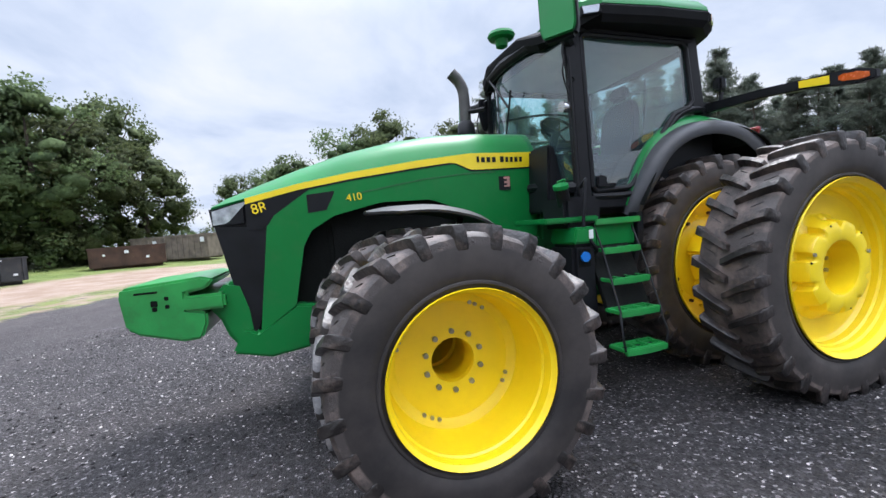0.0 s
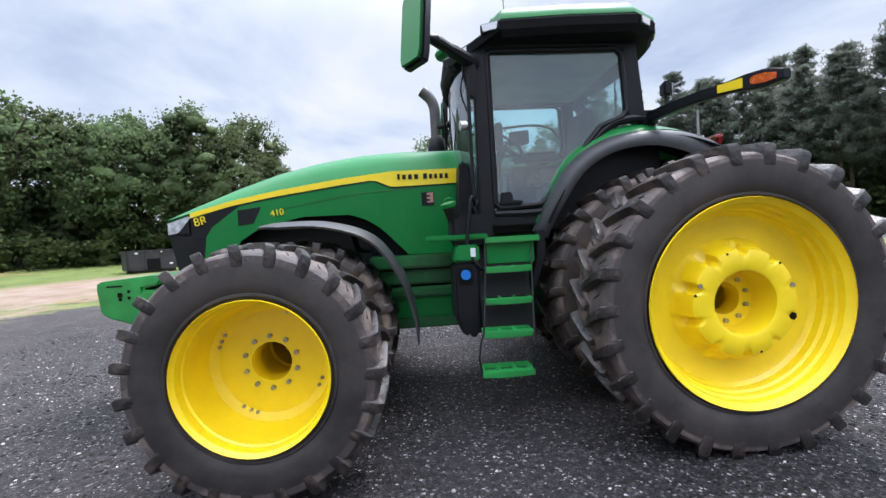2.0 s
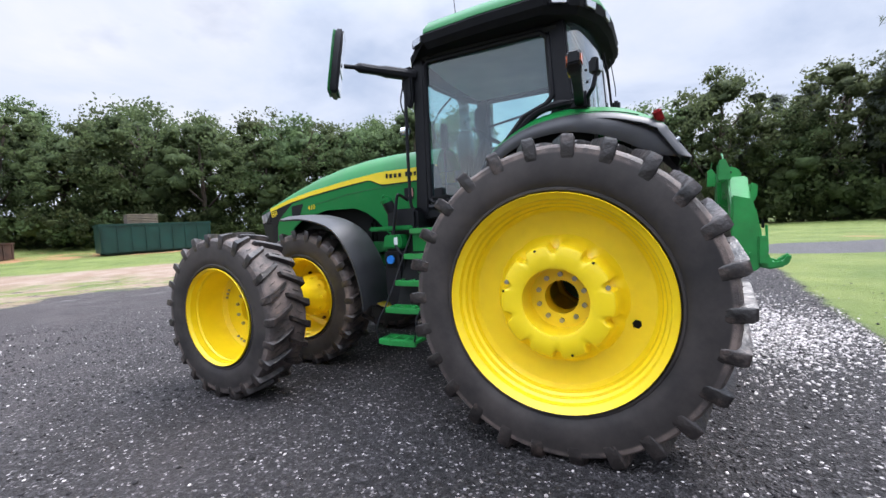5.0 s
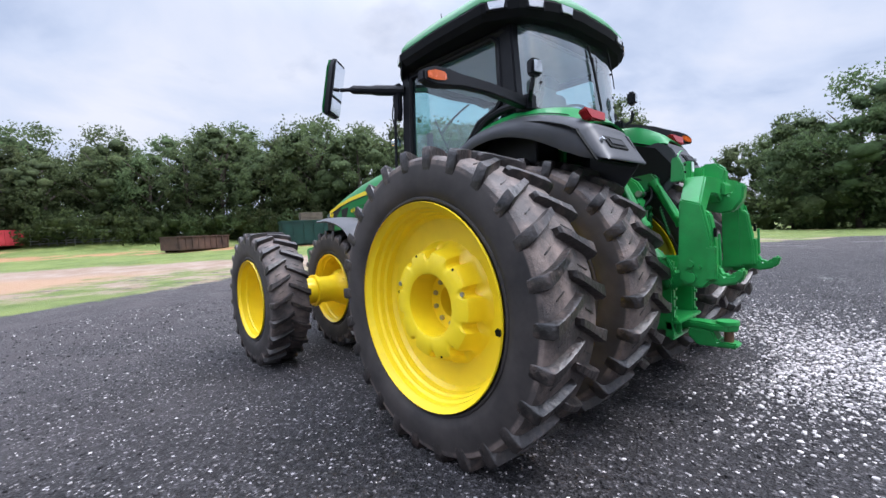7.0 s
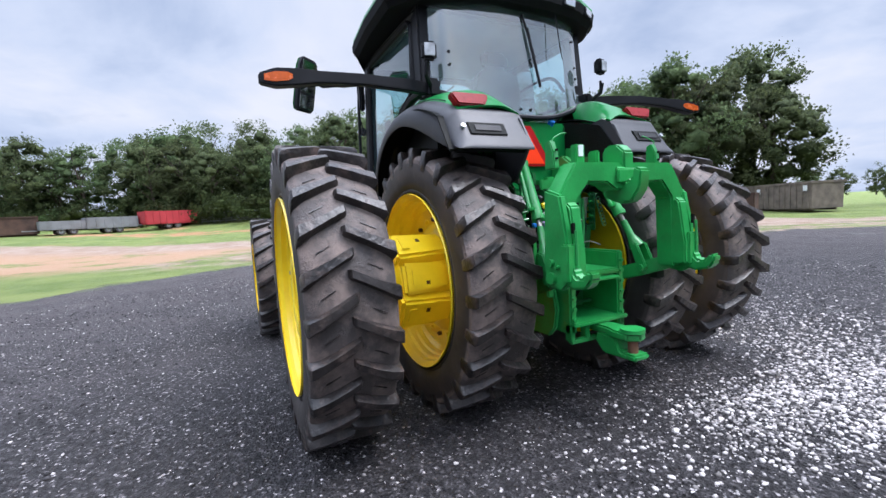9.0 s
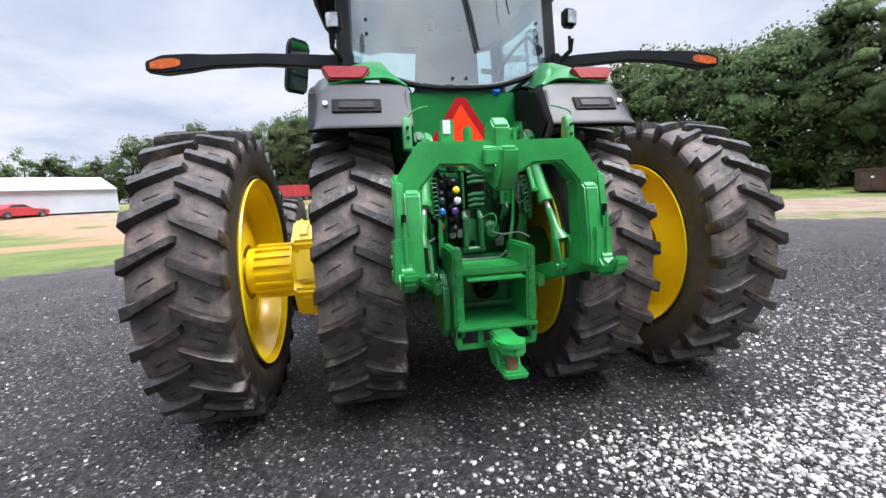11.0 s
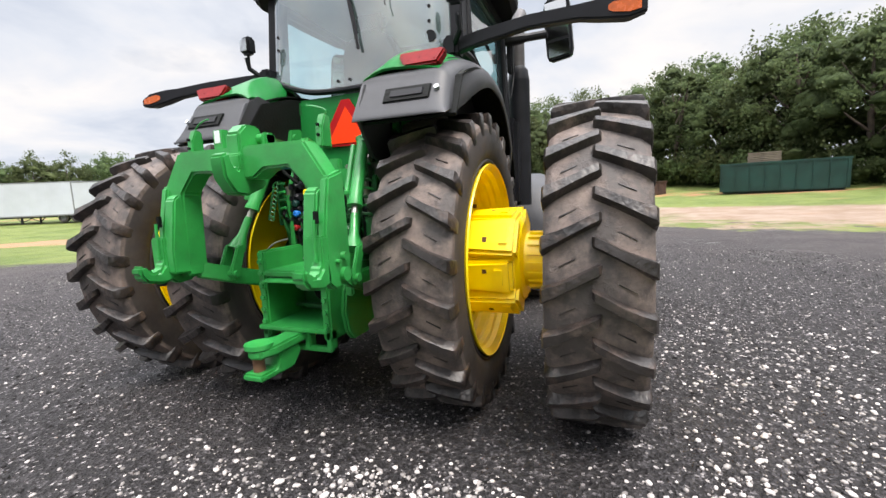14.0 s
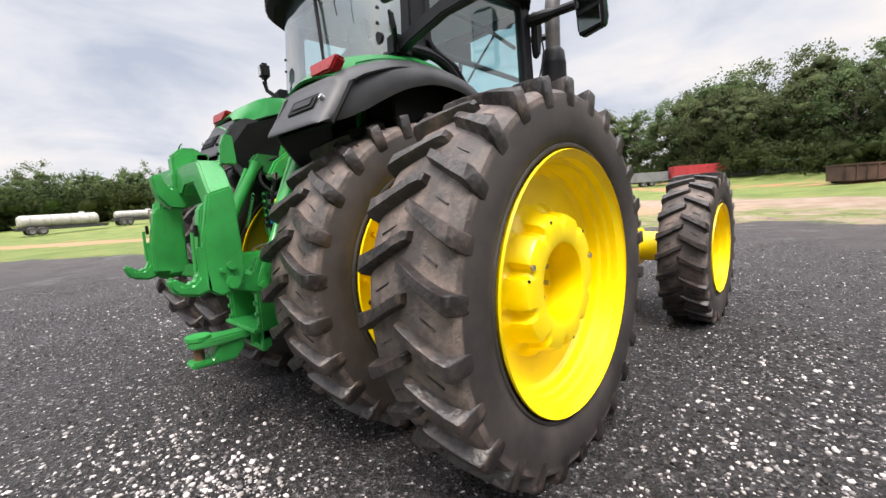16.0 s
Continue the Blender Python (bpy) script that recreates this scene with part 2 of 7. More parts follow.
LUG_RUBBER = material("worn_lug_rubber", (0.012, 0.0105, 0.0105), 0.40, vary=0.5, scale=4.0, bump=0.45, bump_scale=26, dirt=0.48, dirt_color=(0.19, 0.135, 0.112), second=(0.040, 0.033, 0.031))


def leaf_material(name, a, b, middle=5.0):
    m = bpy.data.materials.new(name)
    m.use_nodes = True
    t = m.node_tree
    p = t.nodes["Principled BSDF"]
    p.inputs["Roughness"].default_value = 0.7
    p.inputs["Specular IOR Level"].default_value = 0.12
    geo = t.nodes.new("ShaderNodeNewGeometry")
    info = t.nodes.new("ShaderNodeObjectInfo")
    r = t.nodes.new("ShaderNodeValToRGB")
    r.color_ramp.elements[0].color, r.color_ramp.elements[1].color = (*a, 1), (*b, 1)
    t.links.new(geo.outputs["Random Per Island"], r.inputs["Fac"])
    hsv = t.nodes.new("ShaderNodeHueSaturation")
    rng = t.nodes.new("ShaderNodeMapRange")
    rng.inputs["To Min"].default_value, rng.inputs["To Max"].default_value = 0.7, 1.2
    t.links.new(info.outputs["Random"], rng.inputs["Value"])
    t.links.new(rng.outputs[0], hsv.inputs["Value"])
    hue = t.nodes.new("ShaderNodeMapRange")
    hue.inputs["To Min"].default_value, hue.inputs["To Max"].default_value = 0.475, 0.52
    t.links.new(info.outputs["Random"], hue.inputs["Value"])
    t.links.new(hue.outputs[0], hsv.inputs["Hue"])
    t.links.new(r.outputs[0], hsv.inputs["Color"])
    coords = t.nodes.new("ShaderNodeTexCoord")
    dapple = t.nodes.new("ShaderNodeTexNoise")
    dapple.inputs["Scale"].default_value, dapple.inputs["Detail"].default_value, dapple.inputs["Roughness"].default_value = 3.2, 6, 0.75
    t.links.new(coords.outputs["Object"], dapple.inputs["Vector"])
    light = t.nodes.new("ShaderNodeMapRange")
    light.inputs["From Min"].default_value, light.inputs["From Max"].default_value = 0.32, 0.68
    light.inputs["To Min"].default_value, light.inputs["To Max"].default_value = 0.68, 1.36
    t.links.new(dapple.outputs["Fac"], light.inputs["Value"])
    tone = t.nodes.new("ShaderNodeVectorMath")
    tone.operation = "SCALE"
    t.links.new(hsv.outputs[0], tone.inputs[0])
    t.links.new(light.outputs[0], tone.inputs["Scale"])
    t.links.new(tone.outputs[0], p.inputs["Base Color"])
    # shading normals bent outwards and up, so crowns shade softly, lighter on top
    away = t.nodes.new("ShaderNodeVectorMath")
    away.operation = "SUBTRACT"
    away.inputs[1].default_value = (0, 0, middle)
    t.links.new(coords.outputs["Object"], away.inputs[0])
    unit = t.nodes.new("ShaderNodeVectorMath")
    unit.operation = "NORMALIZE"
    t.links.new(away.outputs[0], unit.inputs[0])
    turn = t.nodes.new("ShaderNodeVectorTransform")
    turn.vector_type, turn.convert_from, turn.convert_to = "VECTOR", "OBJECT", "WORLD"
    t.links.new(unit.outputs[0], turn.inputs[0])
    own = t.nodes.new("ShaderNodeVectorMath")
    own.operation = "MULTIPLY_ADD"
    own.inputs[1].default_value = (0.55, 0.55, 0.55)
    t.links.new(geo.outputs["Normal"], own.inputs[0])
    t.links.new(turn.outputs[0], own.inputs[2])
    lifted = t.nodes.new("ShaderNodeVectorMath")
    lifted.operation = "ADD"
    lifted.inputs[1].default_value = (0, 0, 0.25)
    t.links.new(own.outputs[0], lifted.inputs[0])
    soft = t.nodes.new("ShaderNodeVectorMath")
    soft.operation = "NORMALIZE"
    t.links.new(lifted.outputs[0], soft.inputs[0])
    ruffle = t.nodes.new("ShaderNodeBump")
    ruffle.inputs["Strength"].default_value, ruffle.inputs["Distance"].default_value = 0.8, 0.25
    t.links.new(dapple.outputs["Fac"], ruffle.inputs["Height"])
    t.links.new(soft.outputs[0], ruffle.inputs["Normal"])
    t.links.new(ruffle.outputs[0], p.inputs["Normal"])
    tr = t.nodes.new("ShaderNodeBsdfTranslucent")
    t.links.new(tone.outputs[0], tr.inputs["Color"])
    mx = t.nodes.new("ShaderNodeMixShader")
    mx.inputs[0].default_value = 0.3
    t.links.new(p.outputs[0], mx.inputs[1])
    t.links.new(tr.outputs[0], mx.inputs[2])
    t.links.new(mx.outputs[0], t.nodes["Material Output"].inputs[0])
    return m


LEAF = leaf_material("broad_leaves", (0.066, 0.096, 0.042), (0.128, 0.172, 0.070))
NEEDLE = leaf_material("pine_needles", (0.102, 0.122, 0.098), (0.160, 0.186, 0.146), 8.0)


def glass_material(name, tint, rough=0.02, body=0.0, body_color=(0.3, 0.33, 0.35), gloss_floor=0.0):
    """Clear tinted glass with reflections and a thin pale film of dust and painted sky haze."""
    m = bpy.data.materials.new(name)
    m.use_nodes = True
    t = m.node_tree
    t.nodes.remove(t.nodes["Principled BSDF"])
    clear = t.nodes.new("ShaderNodeBsdfTransparent")
    clear.inputs[0].default_value = (*tint, 1)
    gloss = t.nodes.new("ShaderNodeBsdfGlossy")
    gloss.inputs["Roughness"].default_value = rough
    rim = t.nodes.new("ShaderNodeLayerWeight")
    rim.inputs["Blend"].default_value = 0.5
    fres = t.nodes.new("ShaderNodeMath")
    fres.operation = "POWER"
    fres.inputs[1].default_value = 4.0
    t.links.new(rim.outputs["Facing"], fres.inputs[0])
    lift_gloss = t.nodes.new("ShaderNodeMath")
    lift_gloss.operation = "ADD"
    lift_gloss.use_clamp = True
    lift_gloss.inputs[1].default_value = gloss_floor
    t.links.new(fres.outputs[0], lift_gloss.inputs[0])
    # diffuse film that lightens the pane as reflected sky would
    dust = t.nodes.new("ShaderNodeBsdfDiffuse")
    dust.inputs[0].default_value = (*body_color, 1)
    n = t.nodes.new("ShaderNodeTexNoise")
    n.inputs["Scale"].default_value, n.inputs["Detail"].default_value = 3.0, 6
    rng = t.nodes.new("ShaderNodeMapRange")
    rng.inputs["From Min"].default_value, rng.inputs["From Max"].default_value = 0.35, 0.75
    rng.inputs["To Min"].default_value, rng.inputs["To Max"].default_value = body * 0.4, body * 1.4
    t.links.new(n.outputs["Fac"], rng.inputs["Value"])
    m1 = t.nodes.new("ShaderNodeMixShader")
    t.links.new(rng.outputs[0], m1.inputs[0])
    t.links.new(clear.outputs[0], m1.inputs[1])
    t.links.new(dust.outputs[0], m1.inputs[2])
    m2 = t.nodes.new("ShaderNodeMixShader")
    t.links.new(lift_gloss.outputs[0], m2.inputs[0])
    t.links.new(m1.outputs[0], m2.inputs[1])
    t.links.new(gloss.outputs[0], m2.inputs[2])
    t.links.new(m2.outputs[0], t.nodes["Material Output"].inputs[0])
    return m


GLASS = glass_material("tinted_cab_glass", (0.72, 0.97, 0.98), body=0.07, body_color=(0.40, 0.68, 0.74), gloss_floor=0.17)
SKY_HAZE_GLASS = glass_material("sky_haze_cab_glass", (0.80, 0.97, 0.98), body=0.21, body_color=(0.58, 0.78, 0.82), gloss_floor=0.33)
LENS = glass_material("clear_lens", (0.85, 0.88, 0.9), body=0.15)


# ---- mesh helpers ----
def part(name, bm, mat, parent=None, label="", angle=32, at=None):
    """Links a bmesh as one mesh object under a thing or a part."""
    me = bpy.data.meshes.new(name)
    lim = radians(angle)
    for f in bm.faces:
        f.smooth = True
    for e in bm.edges:
        if len(e.link_faces) == 2 and e.calc_face_angle(0) > lim:
            e.smooth = False
    bm.to_mesh(me)
    bm.free()
    me.materials.append(mat)
    ob = new(name, me)
    ob.parent = parent
    if at is not None:
        ob.matrix_basis = at
    if label:
        tagged(ob, label)
    return ob


def thing(name, label, category, group="", at=None, kind=""):
    ob = new(name)
    ob.empty_display_size = 0.2
    if at is not None:
        ob.matrix_basis = at
    return tagged(ob, label, category, group, kind)


def B():
    return bmesh.new()


def add(bm, verts, faces, bevel=0.0, segs=2):
    vs = [bm.verts.new(v) for v in verts]
    fs = [bm.faces.new([vs[i] for i in f]) for f in faces]
    bmesh.ops.recalc_face_normals(bm, faces=fs)
    if bevel > 0:
        es = list({e for f in fs for e in f.edges if len(e.link_faces) == 2 and e.calc_face_angle(0) > 0.5})
        bmesh.ops.bevel(bm, geom=es, offset=bevel, segments=segs, affect="EDGES", clamp_overlap=True)
    return bm


def box(bm, x0, x1, y0, y1, z0, z1, bevel=0.008, m=None):
    v = [Vector((x, y, z)) for x in (x0, x1) for y in (y0, y1) for z in (z0, z1)]
    if m is not None:
        v = [m @ p for p in v]
    return add(bm, v, [(0, 1, 3, 2), (4, 6, 7, 5), (0, 4, 5, 1), (2, 3, 7, 6), (0, 2, 6, 4), (1, 5, 7, 3)], bevel)


def prism(bm, pts, axis, a, b, bevel=0.008):
    """A polygon given in the two other axes, drawn out along one axis from a to b."""
    def p3(p, d):
        return {"x": (d, p[0], p[1]), "y": (p[0], d, p[1]), "z": (p[0], p[1], d)}[axis]
    n = len(pts)
    verts = [p3(p, a) for p in pts] + [p3(p, b) for p in pts]
    faces = [tuple(range(n)), tuple(range(2 * n - 1, n - 1, -1))] + [(i, (i + 1) % n, n + (i + 1) % n, n + i) for i in range(n)]
    return add(bm, verts, faces, bevel)


def tube(bm, pts, r, n=10, caps=True):
    pts = [Vector(p) for p in pts]
    rs = r if isinstance(r, (list, tuple)) else [r] * len(pts)
    rings = []
    up = None
    for i, p in enumerate(pts):
        d = (pts[min(i + 1, len(pts) - 1)] - pts[max(i - 1, 0)]).normalized()
        if up is None:
            up = d.orthogonal().normalized()
        up = (up - d * up.dot(d)).normalized()
        side = d.cross(up)
        rings.append([bm.verts.new(p + rs[i] * (math.cos(2 * math.pi * k / n) * up + math.sin(2 * math.pi * k / n) * side)) for k in range(n)])
    fs = []
    for a, b in zip(rings, rings[1:]):
        fs += [bm.faces.new((a[k], a[(k + 1) % n], b[(k + 1) % n], b[k])) for k in range(n)]
    if caps:
        fs += [bm.faces.new(rings[0][::-1]), bm.faces.new(rings[-1])]
    bmesh.ops.recalc_face_normals(bm, faces=fs)
    return bm


def bend(pts, steps=6):
    """A smooth line through the given points."""
    pts = [Vector(p) for p in pts]
    out = []
    for i in range(len(pts) - 1):
        p0, p1, p2, p3 = pts[max(i - 1, 0)], pts[i], pts[i + 1], pts[min(i + 2, len(pts) - 1)]
        for k in range(steps):
            t = k / steps
            out.append(0.5 * ((2 * p1) + (p2 - p0) * t + (2 * p0 - 5 * p1 + 4 * p2 - p3) * t * t + (3 * p1 - p0 - 3 * p2 + p3) * t ** 3))
    return out + [pts[-1]]


def lathe(bm, prof, n=64, closed=False, wobble=None):
    """Turns a profile of (radius, y) about the y axis."""
    rings = []
    for r, y in prof:
        ring = []
        for k in range(n):
            a = 2 * math.pi * k / n
            rr = r * (wobble(r, y, a) if wobble else 1)
            ring.append(bm.verts.new((rr * math.cos(a), y, rr * math.sin(a))))
        rings.append(ring)
    pairs = list(zip(rings, rings[1:])) + ([(rings[-1], rings[0])] if closed else [])
    fs = [bm.faces.new((a[k], a[(k + 1) % n], b[(k + 1) % n], b[k])) for a, b in pairs for k in range(n)]
    bmesh.ops.recalc_face_normals(bm, faces=fs)
    return bm


def loft(bm, rings, caps=True):
    vs = [[bm.verts.new(p) for p in ring] for ring in rings]
    n = len(vs[0])
    fs = [bm.faces.new((a[k], a[(k + 1) % n], b[(k + 1) % n], b[k])) for a, b in zip(vs, vs[1:]) for k in range(n)]
    if caps:
        fs += [bm.faces.new(vs[0][::-1]), bm.faces.new(vs[-1])]
    bmesh.ops.recalc_face_normals(bm, faces=fs)
    return bm


def sheet(bm, grid, thick):
    """A curved sheet from rows of points, with a thickness along its normals."""
    rows, cols = len(grid), len(grid[0])
    P = np.array([[tuple(p) for p in r] for r in grid], float)
    du, dv = np.gradient(P, axis=0), np.gradient(P, axis=1)
    N = np.cross(du, dv)
    N /= np.linalg.norm(N, axis=2, keepdims=True) + 1e-9
    Q = P - N * thick
    a = [[bm.verts.new(P[i, j]) for j in range(cols)] for i in range(rows)]
    b = [[bm.verts.new(Q[i, j]) for j in range(cols)] for i in range(rows)]
    fs = []
    for i in range(rows - 1):
        for j in range(cols - 1):
            fs.append(bm.faces.new((a[i][j], a[i][j + 1], a[i + 1][j + 1], a[i + 1][j])))
            fs.append(bm.faces.new((b[i][j], b[i + 1][j], b[i + 1][j + 1], b[i][j + 1])))
    for i in range(rows - 1):
        fs.append(bm.faces.new((a[i][0], a[i + 1][0], b[i + 1][0], b[i][0])))
        fs.append(bm.faces.new((a[i][-1], b[i][-1], b[i + 1][-1], a[i + 1][-1])))
    for j in range(cols - 1):
        fs.append(bm.faces.new((a[0][j], b[0][j], b[0][j + 1], a[0][j + 1])))
        fs.append(bm.faces.new((a[-1][j], a[-1][j + 1], b[-1][j + 1], b[-1][j])))
    bmesh.ops.recalc_face_normals(bm, faces=fs)
    return bm


def line(pts):
    xs, ys = zip(*pts)
    return lambda x: float(np.interp(x, xs, ys))


# ---- ground ----
def swell(v, start, rate):
    return max(0.0, v - start) * rate


def ground_z(x, y):
    s1, s2 = -0.868 * x + 0.497 * y, -0.795 * x - 0.606 * y
    s1, s2 = min(s1, 60), min(s2, 70)
    z = swell(s1, 19, 0.042) + 0.006 * max(0, min(s1, 50) - 36) ** 2 if s1 > 19 else 0.0
    level = min(1.0, max(0.0, (0.497 * x + 0.868 * y - 25) / 15))
    z *= 1 - level * level * (3 - 2 * level)
    z = max(z, swell(s2, 27, 0.05) if s2 > 27 else 0.0)
    r = math.hypot(x, y)
    return z + 0.02 * noise.noise((x * 0.35, y * 0.35, 0.3)) * min(1, max(0, (r - 6) / 6))


def ground_material():
    m = bpy.data.materials.new("ground_surface")
    m.use_nodes = True
    t = m.node_tree
    p = t.nodes["Principled BSDF"]
    geo = t.nodes.new("ShaderNodeNewGeometry")

    def noise_node(scale, detail=6, rough=0.6):
        n = t.nodes.new("ShaderNodeTexNoise")
        n.inputs["Scale"].default_value, n.inputs["Detail"].default_value, n.inputs["Roughness"].default_value = scale, detail, rough
        t.links.new(geo.outputs["Position"], n.inputs["Vector"])
        return n.outputs["Fac"]

    def math_node(op, a, b):
        n = t.nodes.new("ShaderNodeMath")
        n.operation = op
        for k, v in ((0, a), (1, b)):
            if isinstance(v, (int, float)):
                n.inputs[k].default_value = v
            else:
                t.links.new(v, n.inputs[k])
        return n.outputs[0]

    def along(nx, ny):
        d = t.nodes.new("ShaderNodeVectorMath")
        d.operation = "DOT_PRODUCT"
        d.inputs[1].default_value = (nx, ny, 0)
        t.links.new(geo.outputs["Position"], d.inputs[0])
        return d.outputs["Value"]

    def step(v, lo, hi):
        n = t.nodes.new("ShaderNodeMapRange")
        n.interpolation_type = "SMOOTHSTEP"
        n.inputs["From Min"].default_value, n.inputs["From Max"].default_value = lo, hi
        t.links.new(v, n.inputs["Value"])
        return n.outputs[0]

    def blend(fac, a, b):
        n = t.nodes.new("ShaderNodeMix")
        n.data_type = "RGBA"
        t.links.new(fac, n.inputs[0])
        for k, v in ((6, a), (7, b)):
            if isinstance(v, tuple):
                n.inputs[k].default_value = (*v, 1)
            else:
                t.links.new(v, n.inputs[k])
        return n.outputs[2]

    wander = math_node("MULTIPLY", math_node("SUBTRACT", noise_node(0.25, 6), 0.5), 5.0)
    ragged = math_node("MULTIPLY", math_node("SUBTRACT", noise_node(1.6, 7, 0.7), 0.5), 2.6)
    s1 = math_node("ADD", along(-0.868, 0.497), math_node("ADD", wander, ragged))
    s2 = math_node("ADD", along(-0.795, -0.606), math_node("ADD", wander, ragged))
    s3 = math_node("ADD", along(-0.25, 0.968), wander)
    # asphalt millings: dark chips with paler ones and damp, darker areas
    vor = t.nodes.new("ShaderNodeTexVoronoi")
    vor.inputs["Scale"].default_value = 62
    t.links.new(geo.outputs["Position"], vor.inputs["Vector"])
    chips = t.nodes.new("ShaderNodeValToRGB")
    chips.color_ramp.elements[0].color, chips.color_ramp.elements[1].color = (0.007, 0.0063, 0.0068, 1), (0.30, 0.28, 0.275, 1)
    chips.color_ramp.elements[1].position = 1.0
    for at, grey in ((0.80, 0.026), (0.95, 0.075)):
        chips.color_ramp.elements.new(at).color = (grey, grey * 0.93, grey * 0.97, 1)
    vs = t.nodes.new("ShaderNodeSeparateColor")
    t.links.new(vor.outputs["Color"], vs.inputs[0])
    t.links.new(vs.outputs[0], chips.inputs["Fac"])
    damp = step(noise_node(0.55, 5), 0.35, 0.7)
    lumps = t.nodes.new("ShaderNodeVectorMath")
    lumps.operation = "SCALE"
    t.links.new(chips.outputs[0], lumps.inputs[0])
    t.links.new(math_node("ADD", 0.62, math_node("MULTIPLY", step(noise_node(17, 5, 0.7), 0.36, 0.64), 2.1)), lumps.inputs["Scale"])
    asphalt = blend(damp, lumps.outputs[0], blend(math_node("ADD", 0.35, 0.0), lumps.outputs[0], (0.062, 0.0565, 0.0585)))
    dust = step(noise_node(1.4, 7), 0.56, 0.75)
    asphalt = blend(math_node("MULTIPLY", dust, 0.35), asphalt, (0.062, 0.056, 0.056))
    # dust carried in from the dirt road
    tracked = math_node("MULTIPLY", step(math_node("MAXIMUM", math_node("SUBTRACT", s1, 3.0), s2), 1.0, 11.0), math_node("ADD", 0.45, math_node("MULTIPLY", step(noise_node(1.1, 7), 0.42, 0.66), 0.5)))
    asphalt = blend(tracked, asphalt, (0.100, 0.086, 0.086))
    tan = blend(step(noise_node(0.8, 7), 0.35, 0.65), (0.31, 0.215, 0.155), (0.40, 0.305, 0.24))
    tan = blend(step(noise_node(0.22, 4), 0.56, 0.72), tan, (0.38, 0.255, 0.18))
    grass = blend(step(noise_node(0.5, 6), 0.35, 0.65), (0.124, 0.176, 0.038), (0.208, 0.252, 0.068))
    grass = blend(step(noise_node(3.0, 6), 0.5, 0.75), grass, (0.17, 0.21, 0.07))
    bare = step(noise_node(0.16, 5), 0.60, 0.68)
    grass = blend(math_node("MULTIPLY", bare, 0.75), grass, (0.40, 0.22, 0.12))
    tufts = blend(step(noise_node(0.7, 8, 0.7), 0.40, 0.58), tan, grass)
    tufts = blend(step(noise_node(1.1, 8, 0.75), 0.56, 0.62), tufts, asphalt)
    clay = math_node("MULTIPLY", math_node("MULTIPLY", step(s1, 34.0, 35.5), math_node("SUBTRACT", 1.0, step(s1, 38.0, 40.0))), step(noise_node(0.4, 6), 0.42, 0.56))
    far = blend(clay, blend(step(s1, 24.0, 26.0), tan, grass), (0.40, 0.205, 0.105))
    edge = blend(step(s1, 17.0, 18.6), tufts, far)
    out = step(s1, 14.2, 14.8)
    colour = blend(out, asphalt, edge)
    side = step(s2, 11.6, 12.4)
    strip = math_node("MULTIPLY", step(s2, 20.0, 21.0), math_node("SUBTRACT", 1.0, step(s2, 24.0, 25.0)))
    meadow = blend(strip, grass, (0.42, 0.25, 0.14))
    mixed = blend(step(s2, 17.0, 19.5), tufts, blend(step(noise_node(0.3, 6), 0.52, 0.66), (0.43, 0.27, 0.165), grass))
    colour = blend(side, colour, blend(step(s1, 18.0, 22.0), blend(step(s1, 9.5, 12.5), meadow, mixed), far))
    colour = blend(step(s3, 28.0, 29.0), colour, grass)
    lawn = step(math_node("ADD", along(1.0, -0.06), math_node("ADD", math_node("MULTIPLY", wander, 0.10), math_node("MULTIPLY", ragged, 0.16))), 2.40, 2.64)
    lane = math_node("MULTIPLY", step(s3, 10.2, 10.8), math_node("SUBTRACT", 1.0, step(s3, 14.6, 15.2)))
    back = blend(lane, grass, (0.115, 0.110, 0.115))
    north = math_node("MULTIPLY", lawn, step(math_node("ADD", along(-0.5, 1.0), math_node("MULTIPLY", math_node("ADD", wander, ragged), 0.35)), -1.3, -0.9))
    colour = blend(north, colour, back)
    t.links.new(colour, p.inputs["Base Color"])
    p.inputs["Roughness"].default_value = 0.82
    p.inputs["Specular IOR Level"].default_value = 0.3
    rough = t.nodes.new("ShaderNodeMapRange")
    rough.inputs["To Min"].default_value, rough.inputs["To Max"].default_value = 0.55, 0.9
    t.links.new(noise_node(0.9, 4), rough.inputs["Value"])
    wet = math_node("MULTIPLY", step(noise_node(0.33, 4), 0.58, 0.66), math_node("SUBTRACT", 1.0, math_node("MAXIMUM", out, math_node("MAXIMUM", side, north))))
    t.links.new(math_node("MULTIPLY", rough.outputs[0], math_node("SUBTRACT", 1.0, math_node("MULTIPLY", wet, 0.45))), p.inputs["Roughness"])
    b = t.nodes.new("ShaderNodeBump")
    b.inputs["Strength"].default_value, b.inputs["Distance"].default_value = 1.0, 0.03
    t.links.new(math_node("ADD", vor.outputs["Distance"], math_node("ADD", noise_node(55, 4), math_node("MULTIPLY", noise_node(16, 4), 1.4))), b.inputs["Height"])
    t.links.new(b.outputs[0], p.inputs["Normal"])
    return m


